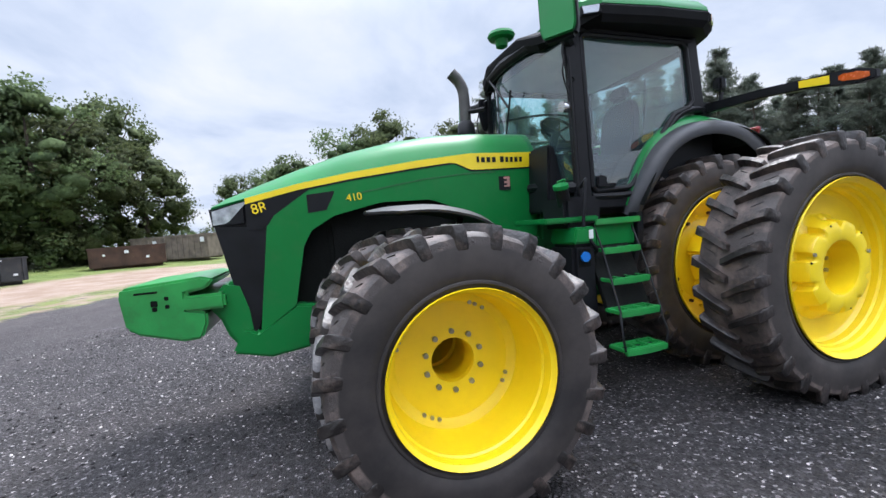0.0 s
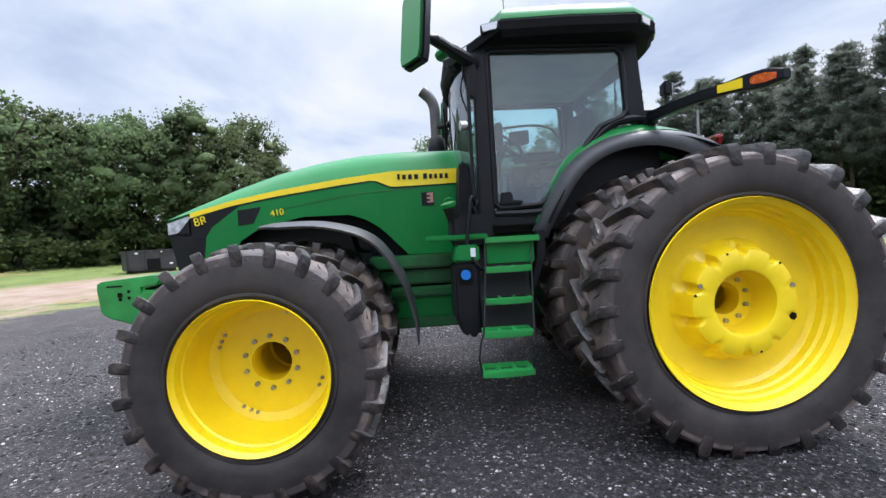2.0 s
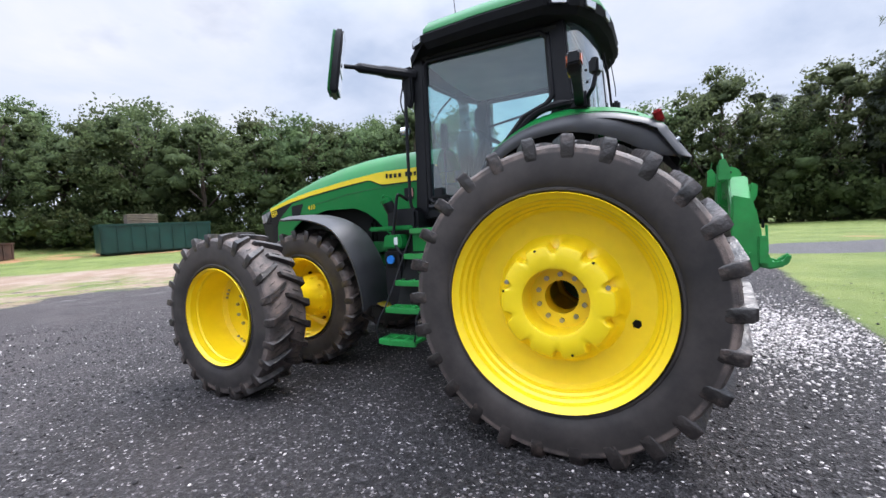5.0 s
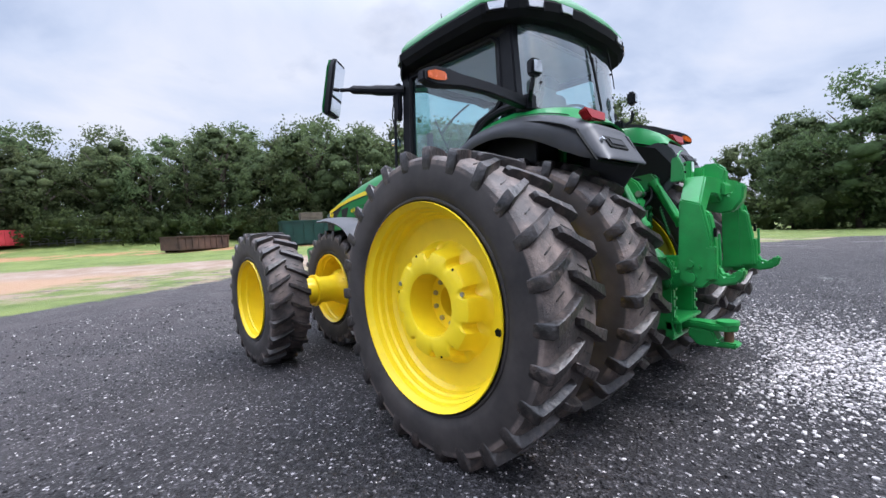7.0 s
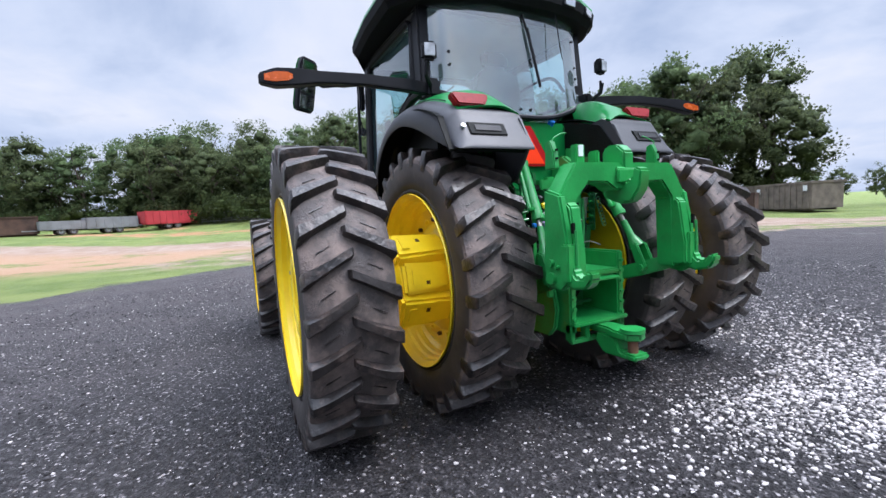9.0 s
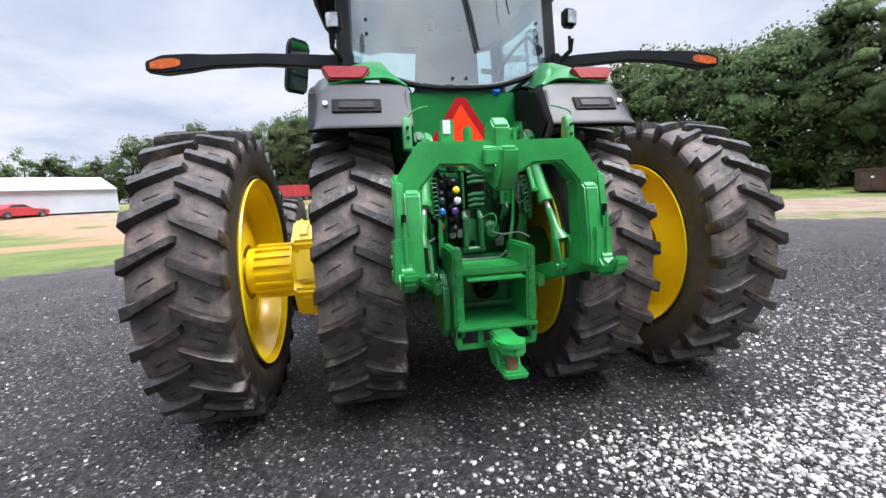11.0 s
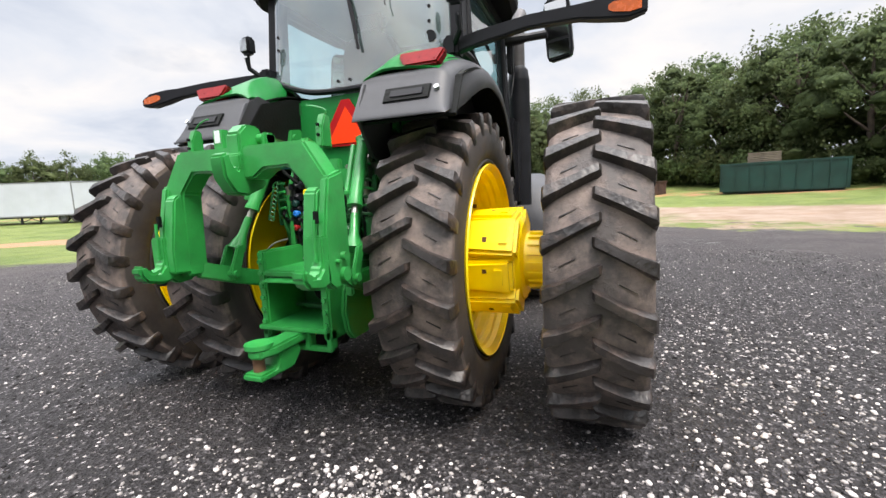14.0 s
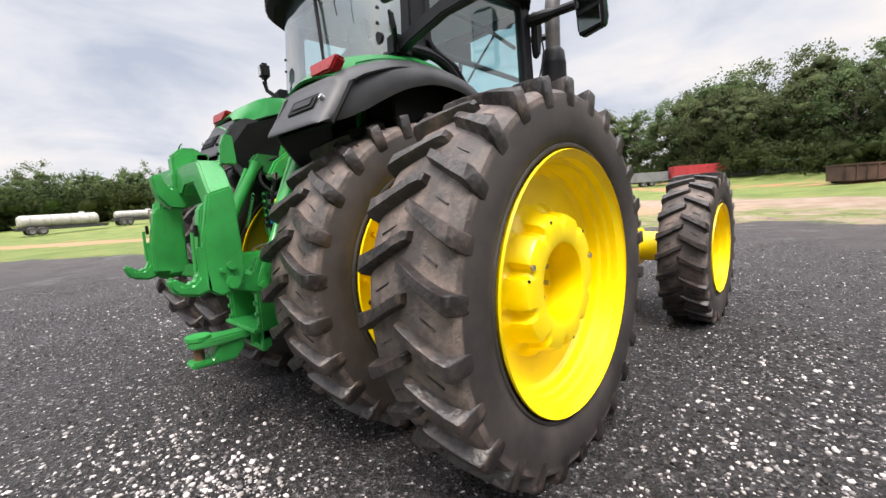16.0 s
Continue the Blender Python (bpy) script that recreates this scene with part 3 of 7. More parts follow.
def build_ground():
    bm = B()
    radii = [0, 1.5, 3, 4.5, 6, 8, 10, 12.5, 15, 18, 21, 24, 27, 30, 34, 38, 42, 46, 50, 56, 64, 75, 90, 120, 180, 300, 600, 1500]
    n = 72
    rows = []
    for r in radii:
        if r == 0:
            rows.append([bm.verts.new((0, 0, 0))])
        else:
            ring = []
            for k in range(n):
                x, y = r * math.cos(2 * math.pi * k / n), r * math.sin(2 * math.pi * k / n)
                ring.append(bm.verts.new((x, y, ground_z(x, y))))
            rows.append(ring)
    for k in range(n):
        bm.faces.new((rows[0][0], rows[1][k], rows[1][(k + 1) % n]))
    for a, b in zip(rows[1:], rows[2:]):
        for k in range(n):
            bm.faces.new((a[k], b[k], b[(k + 1) % n], a[(k + 1) % n]))
    ob = part("ground", bm, ground_material(), angle=60)
    return tagged(ob, "dark asphalt millings with a tan dirt road and grass beyond", "ground", kind="structure")


build_ground()

# ---- the tractor ----
tractor = thing("tractor", "large green farm tractor with yellow wheels and dual tyres", "tractor")


def tyre(R, w, rim, lugs, lug_h, flat, seat=0.93):
    """A bar-lug tyre about the y axis, flattened where it stands."""
    bm = B()
    base = R - lug_h
    h = w / 2
    prof = [(rim - 0.015, -h * (seat - 0.13)), (rim + 0.012, -h * (seat - 0.07)), (rim + 0.022, -h * seat), (rim + 0.034, -h * seat), (rim + 0.040, -h * (seat - 0.025)), (rim + 0.10 * (base - rim) + 0.03, -h * (seat * 0.6 + 0.397)), (rim + 0.35 * (base - rim), -h * 1.0), (rim + 0.62 * (base - rim), -h * 1.0), (rim + 0.80 * (base - rim), -h * 0.975), (rim + 0.90 * (base - rim), -h * 0.955), (base - 0.016, -h * 0.90), (base - 0.004, -h * 0.79), (base, -h * 0.4)]
    prof = prof + [(base + 0.004, 0)] + [(r, -y) for r, y in prof[::-1]]
    lathe(bm, prof, 96)
    pitch = 2 * math.pi / lugs
    for sgn in (-1, 1):
        for k in range(lugs):
            a0 = k * pitch + (pitch / 2 if sgn > 0 else 0) + random.uniform(-0.006, 0.006)
            wide = 0.165 * pitch
            # stations from the shoulder to past the crown: y below and on top, lead, bottom, top, width
            st = [(h * 0.965, h * 0.990, -0.10 * pitch, base - 0.105, base - 0.090, 1.15), (h * 0.94, h * 1.003, -0.09 * pitch, base - 0.085, base - 0.040, 1.30), (h * 0.88, h * 0.990, -0.07 * pitch, base - 0.055, R - 0.022, 1.28), (h * 0.84, h * 0.945, -0.04 * pitch, base - 0.035, R - 0.004, 1.18), (h * 0.70, h * 0.72, 0.05 * pitch, base - 0.02, R - 0.001, 0.98), (h * 0.42, h * 0.42, 0.20 * pitch, base - 0.012, R, 0.80), (h * 0.12, h * 0.12, 0.37 * pitch, base - 0.01, R, 0.80), (-h * 0.04, -h * 0.03, 0.45 * pitch, base - 0.01, R - 0.004, 0.78), (-h * 0.09, -h * 0.075, 0.475 * pitch, base - 0.01, R - 0.02, 0.62)]
            worn = random.uniform(0.0, 0.008)
            rings = []
            for yb, yt, lead, rb, rt, ws in st:
                c = a0 + lead
                rt -= worn
                hb, ht = wide * ws * 1.0, wide * ws * 0.74
                ym = yb + (yt - yb) * 0.85
                ring = []
                for r, y, a in ((rb, yb, c - hb), (rt - 0.009, ym, c - ht * 1.05), (rt, yt, c - ht * 0.88), (rt, yt, c + ht * 0.88), (rt - 0.009, ym, c + ht * 1.05), (rb, yb, c + hb)):
                    ring.append((r * math.cos(a), sgn * y, r * math.sin(a)))
                rings.append(ring)
            vs = [[bm.verts.new(q) for q in ring] for ring in rings]
            fs = [bm.faces.new((p[i], p[i + 1], q[i + 1], q[i])) for p, q in zip(vs, vs[1:]) for i in range(5)]
            fs += [bm.faces.new(vs[0]), bm.faces.new(vs[-1])]
            # a thin moulded rib between the lugs
            rib = []
            for y, lead in ((0.66, 0.07), (0.36, 0.235)):
                c = a0 + pitch * (lead + 0.44)
                rib.append([bm.verts.new((r * math.cos(c + d), sgn * h * y, r * math.sin(c + d))) for r, d in ((base - 0.02, -0.006), (base + 0.004, -0.003), (base + 0.004, 0.003), (base - 0.02, 0.006))])
            fs += [bm.faces.new((rib[0][q], rib[0][q + 1], rib[1][q + 1], rib[1][q])) for q in range(3)] + [bm.faces.new(rib[0]), bm.faces.new(rib[1])]
            for f in fs:
                f.material_index = 1
            bmesh.ops.recalc_face_normals(bm, faces=fs)
    for v in bm.verts:
        if v.co.z < -flat:
            v.co.y *= 1 + 0.25 * (-flat - v.co.z)
            v.co.z = -flat
    return bm


def bolts(bm, count, radius, y, size, out, start=0.0, head=None):
    for k in range(count):
        a = start + 2 * math.pi * k / count
        c = Vector((radius * math.cos(a), y, radius * math.sin(a)))
        tube(bm, [c, c + Vector((0, out, 0))], size, 6)
    return bm


REAR_T, FRONT_T = 0.965, 0.755
random.seed(3)
R_PROF = [(0.668, -0.247), (0.672, -0.236), (0.655, -0.219), (0.634, -0.203), (0.628, -0.165), (0.612, -0.150), (0.606, -0.115), (0.592, -0.100), (0.586, -0.055), (0.562, -0.030), (0.535, -0.022), (0.40, -0.012), (0.20, -0.006)]
R_BACK = [(0.20, 0.12), (0.30, 0.11), (0.45, 0.06), (0.55, 0.03), (0.585, 0.05), (0.60, 0.12), (0.625, 0.17), (0.634, 0.203), (0.655, 0.219), (0.672, 0.236), (0.668, 0.247)]


def rim_rear():
    bm = B()
    lathe(bm, R_PROF, 72)
    lathe(bm, R_BACK, 72)
    lathe(bm, [(0.672, -0.236), (0.64, -0.19), (0.63, 0.19), (0.672, 0.236)], 72)
    lathe(bm, [(0.20, -0.006), (0.20, 0.12)], 72)
    return bm


def hub_rear_outer():
    def wob(r, y, a):
        if r < 0.26:
            return 1
        k = (a * 10 / (2 * math.pi)) % 1
        return 1 - (0.13 * min(1.0, max(0, 1.6 - abs(k - 0.5) / 0.11)) if r > 0.30 and y < -0.05 else 0.03 * max(0, 1 - abs(k - 0.5) / 0.2))
    bm = B()
    lathe(bm, [(0.42, -0.010), (0.395, -0.03), (0.372, -0.06), (0.360, -0.14), (0.345, -0.165), (0.318, -0.176), (0.225, -0.178), (0.208, -0.170), (0.204, -0.05), (0.20, 0.02), (0.11, 0.025), (0.108, 0.16)], 120, wobble=wob)
    return bm


def hub_rear_inner():
    """A barrel of broad cast blocks with grooves between them, and a ribbed sleeve."""
    bm = B()
    lathe(bm, [(0.43, -0.012), (0.40, -0.035), (0.335, -0.05), (0.300, -0.06), (0.300, -0.44), (0.27, -0.47), (0.205, -0.475), (0.185, -0.48), (0.18, -0.66), (0.17, -0.80)], 60)
    return bm


def hub_block(k):
    """One broad block of the inner hub's barrel."""
    bm = B()
    reach, y0, y1, wide = (0.362, -0.46, -0.05, 0.135) if k % 2 else (0.345, -0.43, -0.10, 0.115)
    turn = Matrix.Rotation(-2 * math.pi * (k + 0.25) / 8, 4, "Y")
    prism(bm, [(y0, -wide), (y0, wide), (y1, wide * 0.82), (y1, -wide * 0.86)], "x", 0.20, reach, 0.022)
    bm.transform(turn)
    box(bm, reach - 0.03, reach + 0.012, y0 + 0.05, y0 + 0.12, -wide * 0.55, wide * 0.55, 0.010, turn)
    return bm


def sleeve_rib(k):
    a = 2 * math.pi * k / 18
    c = Vector((0.188 * math.cos(a), -0.62, 0.188 * math.sin(a)))
    return box(B(), -0.012, 0.012, -0.12, 0.12, -0.010, 0.010, 0.003, Matrix.Translation(c) @ Matrix.Rotation(-a, 4, "Y"))


def hub_pocket(k):
    """A dark core hole in one block of the casting."""
    a = 2 * math.pi * (k + 0.25) / 8 + (0.10 if k % 2 else -0.12)
    return box(B(), 0.335, 0.366 if k % 2 else 0.349, -0.275, -0.235, -0.028, 0.020, 0.006, Matrix.Rotation(-a, 4, "Y"))


def rim_front():
    bm = B()
    lathe(bm, [(0.450, -0.212), (0.454, -0.202), (0.444, -0.190), (0.432, -0.178), (0.428, -0.12), (0.418, -0.108), (0.414, 0.0), (0.404, 0.08), (0.385, 0.125), (0.355, 0.140), (0.335, 0.152), (0.20, 0.150), (0.128, 0.150), (0.124, 0.16), (0.122, 0.28)], 64)
    lathe(bm, [(0.122, 0.17), (0.25, 0.17), (0.37, 0.165), (0.415, 0.165), (0.425, 0.17), (0.432, 0.178), (0.444, 0.190), (0.454, 0.202), (0.450, 0.212)], 64)
    lathe(bm, [(0.454, -0.202), (0.434, -0.17), (0.434, 0.17), (0.454, 0.202)], 64)
    return bm


def hub_front_inner():
    def wob(r, y, a):
        k = (a * 10 / (2 * math.pi)) % 1
        return 1 - (0.07 * max(0, 1 - abs(k - 0.5) / 0.2) if r > 0.2 else 0)
    bm = B()
    lathe(bm, [(0.25, 0.06), (0.245, -0.05), (0.22, -0.08), (0.18, -0.16), (0.170, -0.20), (0.165, -0.40), (0.20, -0.405), (0.205, -0.45), (0.165, -0.455), (0.16, -0.75), (0.15, -0.80)], 60, wobble=wob)
    return bm


def wheel(name, label, rim_bm, tyre_mesh, centre, right, extras):
    turn = pose(*centre, 0, 0, 180 if right else 0)
    w = part(name, rim_bm, YELLOW, tractor, label, 28, turn)
    t = new("tyre", tyre_mesh)
    t.parent = w
    if right:
        t.matrix_basis = pose(0, 0, 0, 0, 0, 180)
    tagged(t, "worn black bar-lug tyre with brown dust")
    for nm, bm, mat, lab in extras:
        part(nm, bm, mat, w, lab, 30)
    return w


def mesh_of(bm, name, mat):
    ob = part(name, bm, mat, None, "", 30)
    me = ob.data
    bpy.data.objects.remove(ob)
    return me


rear_tyre_mesh = mesh_of(tyre(1.012, 0.50, 0.662, 26, 0.057, REAR_T - 0.002, 0.92), "tyre", REAR_RUBBER)
front_tyre_mesh = mesh_of(tyre(0.775, 0.43, 0.452, 23, 0.045, FRONT_T - 0.002), "tyre", FRONT_RUBBER)
for me in (rear_tyre_mesh, front_tyre_mesh):
    me.materials.append(LUG_RUBBER)
REAR_OUT, REAR_IN, FRONT_OUT, FRONT_IN = 1.72, 0.79, 1.86, 0.84
FRONT_X = -3.05


for side in (-1, 1):
    right = side > 0
    wheel("rear_outer_wheel", "yellow rear dual wheel with a deep cast hub", rim_rear(), rear_tyre_mesh, (0, side * REAR_OUT, REAR_T), right, [("hub_casting", hub_rear_outer(), YELLOW, "yellow cast wheel hub"), *[("bolt", bolts(B(), 1, 0.152, 0.025, 0.017, -0.022, 2 * math.pi * (k + 0.5) / 10), STEEL, "") for k in range(10)], ("plug", bolts(B(), 1, 0.325, -0.168, 0.016, -0.012, 2.75), STEEL, "bare steel plug"), ("plug", bolts(B(), 1, 0.325, -0.168, 0.016, -0.012, 0.30), STEEL, "bare steel plug"), ("valve_hole", bolts(B(), 1, 0.47, -0.020, 0.028, -0.003, -0.31), DARK, "dark round valve hole"), *[("set_hole", bolts(B(), 1, 0.335, -0.160, 0.009, -0.012, a), DARK, "") for a in (1.91, 0.80, 2.95, -1.29)]])
    wheel("rear_inner_wheel", "yellow rear wheel with a cast hub and ribbed sleeve", rim_rear(), rear_tyre_mesh, (0, side * REAR_IN, REAR_T), right, [("hub_casting", hub_rear_inner(), YELLOW, "yellow blocky cast hub with ribbed sleeve"), *[("bolt", bolts(B(), 1, 0.462, -0.015, 0.017, -0.03, 2 * math.pi * k / 20), RUSTY_BOLT if k % 2 else YELLOW, "") for k in range(20)], *[("hub_block", hub_block(k), YELLOW, "") for k in range(8)], *[("sleeve_rib", sleeve_rib(k), YELLOW, "") for k in range(18)], *[("pocket", hub_pocket(k), RUSTY_BOLT, "dark cast pocket") for k in range(8)]])
    wheel("front_outer_wheel", "yellow front dual wheel with bolted dished disc", rim_front(), front_tyre_mesh, (FRONT_X, side * FRONT_OUT, FRONT_T), right, [*[("bolt", bolts(B(), 1, 0.169, 0.152, 0.016, -0.024, 2 * math.pi * (k + 0.5) / 10), STEEL, "") for k in range(10)], *[("bolt", bolts(B(), 1, 0.340, 0.150, 0.012, -0.016, a), STEEL, "") for a in (0.95, 1.1, 1.2, 2.55, 2.68, 2.8, 4.1, 4.25, 4.38, 5.75, 5.9)]])
    wheel("front_inner_wheel", "yellow front wheel with a hub spool", rim_front(), front_tyre_mesh, (FRONT_X, side * FRONT_IN, FRONT_T), right, [("hub_spool", hub_front_inner(), YELLOW, "yellow flanged hub spool"), *[("bolt", bolts(B(), 1, 0.21, -0.075, 0.018, -0.03, 2 * math.pi * k / 10), YELLOW, "") for k in range(10)], *[("bolt", bolts(B(), 1, 0.30, 0.150, 0.017, -0.03, 2 * math.pi * (k + 0.5) / 10), RUSTY_BOLT, "") for k in range(10)]])

# hood and front end
W = line([(-4.46, 0.33), (-4.2, 0.39), (-3.8, 0.43), (-3.4, 0.445), (-2.8, 0.42), (-2.3, 0.385), (-1.95, 0.345), (-1.55, 0.305)])
CREST = line([(-4.46, 1.80), (-4.40, 1.855), (-4.2, 1.935), (-3.8, 2.085), (-3.4, 2.215), (-3.0, 2.305), (-2.6, 2.36), (-2.2, 2.38), (-1.6, 2.375)])
S_TOP = line([(-4.46, 1.79), (-4.2, 1.845), (-3.8, 1.935), (-3.4, 2.005), (-2.8, 2.09), (-2.3, 2.145), (-1.6, 2.155)])
S_BOT = line([(-4.2, 1.80), (-3.8, 1.888), (-3.4, 1.952), (-2.8, 2.03), (-2.47, 2.068), (-2.3, 1.995), (-1.6, 2.015)])


def side_y(x, z):
    return W(x) * (1.0 - 0.05 * max(0, (1.75 - z)) - 0.16 * max(0, z - S_TOP(x)))


def skin(bm, xs, top, bot, side, off=0.0, rows=6, thick=0.02):
    grid = []
    for x in xs:
        a, b = bot(x), top(x)
        grid.append([(x, side * (side_y(x, a + (b - a) * k / rows) + off), a + (b - a) * k / rows) for k in range(rows + 1)])
    if side < 0:
        grid = [g[::-1] for g in grid]
    return sheet(bm, grid, -thick)


def span(a, b, n):
    return [a + (b - a) * k / n for k in range(n + 1)]


bm = B()
grid = []
for x in span(-4.45, -1.60, 30):
    row = []
    for k in range(17):
        u = -1 + 2 * k / 16
        w, c, s = W(x) - 0.004, CREST(x), S_TOP(x)
        au = abs(u)
        row.append((x, w * (math.copysign(min(1, au * 1.02), u)), s + (c - s) * (1 - au ** 3.2)))
    grid.append(row)
sheet(bm, grid, 0.02)
part("hood", bm, GREEN, tractor, "long sloping green hood", 40)
P_TOP = line([(-4.18, 0.80), (-4.06, 1.62), (-4.0, 1.71), (-3.70, 1.905), (-3.4, 1.950), (-2.8, 2.028), (-2.47, 2.066), (-2.3, 1.993), (-1.62, 2.013)])
P_BOT = line([(-4.18, 0.79), (-3.90, 0.98), (-3.80, 1.44), (-3.73, 1.56), (-3.55, 1.665), (-3.15, 1.752), (-2.71, 1.75), (-2.55, 1.69), (-2.42, 1.60), (-2.17, 1.335), (-1.62, 1.335)])
for side in (-1, 1):
    bm = skin(B(), sorted(set(span(-4.18, -1.62, 44)) | {-4.06, -4.0, -3.9, -3.8, -3.73, -2.47, -2.3, -2.17}), P_TOP, P_BOT, side, 0.0)
    panel = part("side_panel", bm, GREEN, tractor, "green engine side panel with an arched cut-out", 40)
    bm = skin(B(), span(-4.2, -1.60, 40), S_TOP, S_BOT, side, 0.004, 2, 0.012)
    part("stripe", bm, STRIPE, tractor, "yellow stripe widening towards the cab")
    bm = skin(B(), sorted(span(-3.75, -1.62, 40) + [-2.47, -2.3]), lambda x: S_BOT(x) + 0.002, lambda x: S_BOT(x) - 0.014, side, 0.003, 1, 0.010)
    part("stripe_edge", bm, BLACK, tractor, "thin black edge under the stripe")
    # the crease's shade line is drawn as a strip of darker green
    fold = line([(-3.35, 1.835), (-2.75, 1.93), (-2.35, 1.965), (-2.05, 1.975)])
    bm = skin(B(), span(-3.35, -2.05, 20), lambda x: fold(x) + 0.005, lambda x: fold(x) - 0.005, side, 0.0035, 1, 0.008)
    part("crease", bm, GREEN_SHADED, tractor, "darker strip drawing the shade line of the panel's crease")
    bm = skin(B(), span(-3.745, -3.53, 6), line([(-3.745, 1.845), (-3.53, 1.865)]), line([(-3.745, 1.70), (-3.60, 1.715), (-3.53, 1.85)]), side, 0.003, 3, 0.006)
    part("vent", bm, BLACK, panel, "black side vent")
    bm = skin(B(), span(-4.20, -3.70, 10), line([(-4.2, 1.798), (-3.70, 1.905)]), line([(-4.2, 1.60), (-4.07, 1.60), (-4.0, 1.70), (-3.70, 1.90)]), side, 0.001, 3, 0.02)
    part("badge_panel", bm, BLACK, tractor, "black badge panel below the stripe")
    bm = skin(B(), span(-4.42, -4.06, 10), line([(-4.42, 1.64), (-4.06, 1.62)]), line([(-4.42, 1.58), (-4.27, 0.82), (-4.2, 0.80), (-4.18, 0.82), (-4.06, 1.60)]), side, -0.004, 6, 0.02)
    part("grille_side", bm, BLACK, tractor, "black grille side")
    bm = skin(B(), span(-4.45, -4.22, 6), line([(-4.45, 1.775), (-4.22, 1.825)]), line([(-4.45, 1.645), (-4.22, 1.66)]), side, -0.002, 3, 0.02)
    lamp = part("headlight_housing", bm, BLACK, tractor, "black headlight surround")
    bm = skin(B(), span(-4.445, -4.20, 8), line([(-4.445, 1.762), (-4.20, 1.822)]), line([(-4.445, 1.655), (-4.34, 1.665), (-4.20, 1.805)]), side, 0.002, 3, 0.01)
    part("headlight_lens", bm, HEADLAMP, lamp, "smoked slanted headlight")
bm = B()
loft(bm, [[(-4.45, -0.33, 1.64), (-4.45, 0.33, 1.64), (-4.47, 0.31, 1.78), (-4.47, -0.31, 1.78)], [(-4.2, -0.36, 1.64), (-4.2, 0.36, 1.64), (-4.2, 0.36, 1.80), (-4.2, -0.36, 1.80)]])
loft(bm, [[(-4.44, -0.33, 1.65), (-4.44, 0.33, 1.65), (-4.0, 0.36, 1.65), (-4.0, -0.36, 1.65)], [(-4.27, -0.34, 0.80), (-4.27, 0.34, 0.80), (-4.1, 0.34, 0.80), (-4.1, -0.34, 0.80)]])
part("grille", bm, BLACK, tractor, "black sloping front grille")
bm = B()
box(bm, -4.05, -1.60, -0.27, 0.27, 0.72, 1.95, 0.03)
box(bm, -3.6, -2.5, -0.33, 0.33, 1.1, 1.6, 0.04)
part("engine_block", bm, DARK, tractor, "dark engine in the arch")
bm = B()
for s in (-1, 1):
    prism(bm, [(-4.40, 0.66), (-4.12, 0.585), (-3.5, 0.66), (-1.5, 0.66), (-1.5, 0.95), (-3.7, 0.95), (-3.9, 0.985), (-4.2, 0.80), (-4.30, 0.84)], "y", s * 0.24, s * 0.40, 0.02)
box(bm, -4.33, -4.1, -0.30, 0.30, 0.62, 0.78, 0.02)
prism(bm, [(-4.55, 1.05), (-4.40, 1.22), (-4.28, 1.20), (-4.18, 0.84), (-4.34, 0.68), (-4.42, 0.80), (-4.46, 0.92)], "y", -0.36, 0.36, 0.03)
part("front_frame", bm, GREEN, tractor, "green cast front support frame")
bm = B()
prism(bm, [(-5.06, 1.25), (-5.08, 1.20), (-5.05, 0.955), (-4.97, 0.90), (-4.70, 0.815), (-4.58, 0.82), (-4.53, 0.93), (-4.53, 1.02), (-4.66, 1.05), (-4.66, 1.17), (-4.52, 1.19), (-4.46, 1.26), (-4.55, 1.285)], "y", -0.44, 0.44, 0.018)
weight = part("front_weight", bm, HITCH, tractor, "green block front weight")
bm = B()
box(bm, -4.70, -4.40, -0.445, 0.445, 1.03, 1.15, 0.02)
part("weight_bracket", bm, HITCH, weight)
for dz, dx, w in ((1.12, -4.86, 0.022), (1.08, -4.86, 0.016), (1.15, -4.78, 0.014), (1.09, -4.78, 0.014)):
    part("bracket_hole", box(B(), dx - w, dx + w, -0.446, -0.438, dz - w, dz + w, 0.004), DARK, weight)
part("weight_slot", box(B(), -4.98, -4.83, -0.446, -0.438, 1.195, 1.21, 0.004), DARK, weight)
bm = B()
box(bm, FRONT_X - 0.12, FRONT_X + 0.12, -0.75, 0.75, 0.66, 0.86, 0.04)
tube(bm, [(FRONT_X, -1.0, 0.765), (FRONT_X, 1.0, 0.765)], 0.13, 20)
for s in (-1, 1):
    tube(bm, [(FRONT_X + 0.28, s * 0.2, 0.70), (FRONT_X + 0.28, s * 0.78, 0.72)], 0.035, 10)
part("front_axle", bm, GREEN_SHADED, tractor, "green front axle beam")

# middle of the machine below the cab
bm = B()
for z0, z1, o in ((0.62, 0.74, 0.42), (0.76, 0.90, 0.37), (0.92, 1.02, 0.43), (1.04, 1.18, 0.38), (1.20, 1.33, 0.44)):
    box(bm, -2.55, -1.62, -o, o, z0, z1, 0.02)
part("transmission_case", bm, GREEN_SHADED, tractor, "ribbed green transmission case")
bm = B()
box(bm, -1.62, 0.28, -0.34, 0.34, 0.66, 1.62, 0.05)
box(bm, 0.2, 0.50, -0.22, 0.22, 0.62, 1.04, 0.03)
for s in (-1, 1):
    tube(bm, [(0, s * 0.30, REAR_T), (0, s * 0.42, REAR_T), (0, s * 0.50, REAR_T), (0, s * 0.80, REAR_T)], [0.30, 0.26, 0.20, 0.18], 32)
part("rear_axle_housing", bm, GREEN_SHADED, tractor, "green rear axle and gearbox housing")
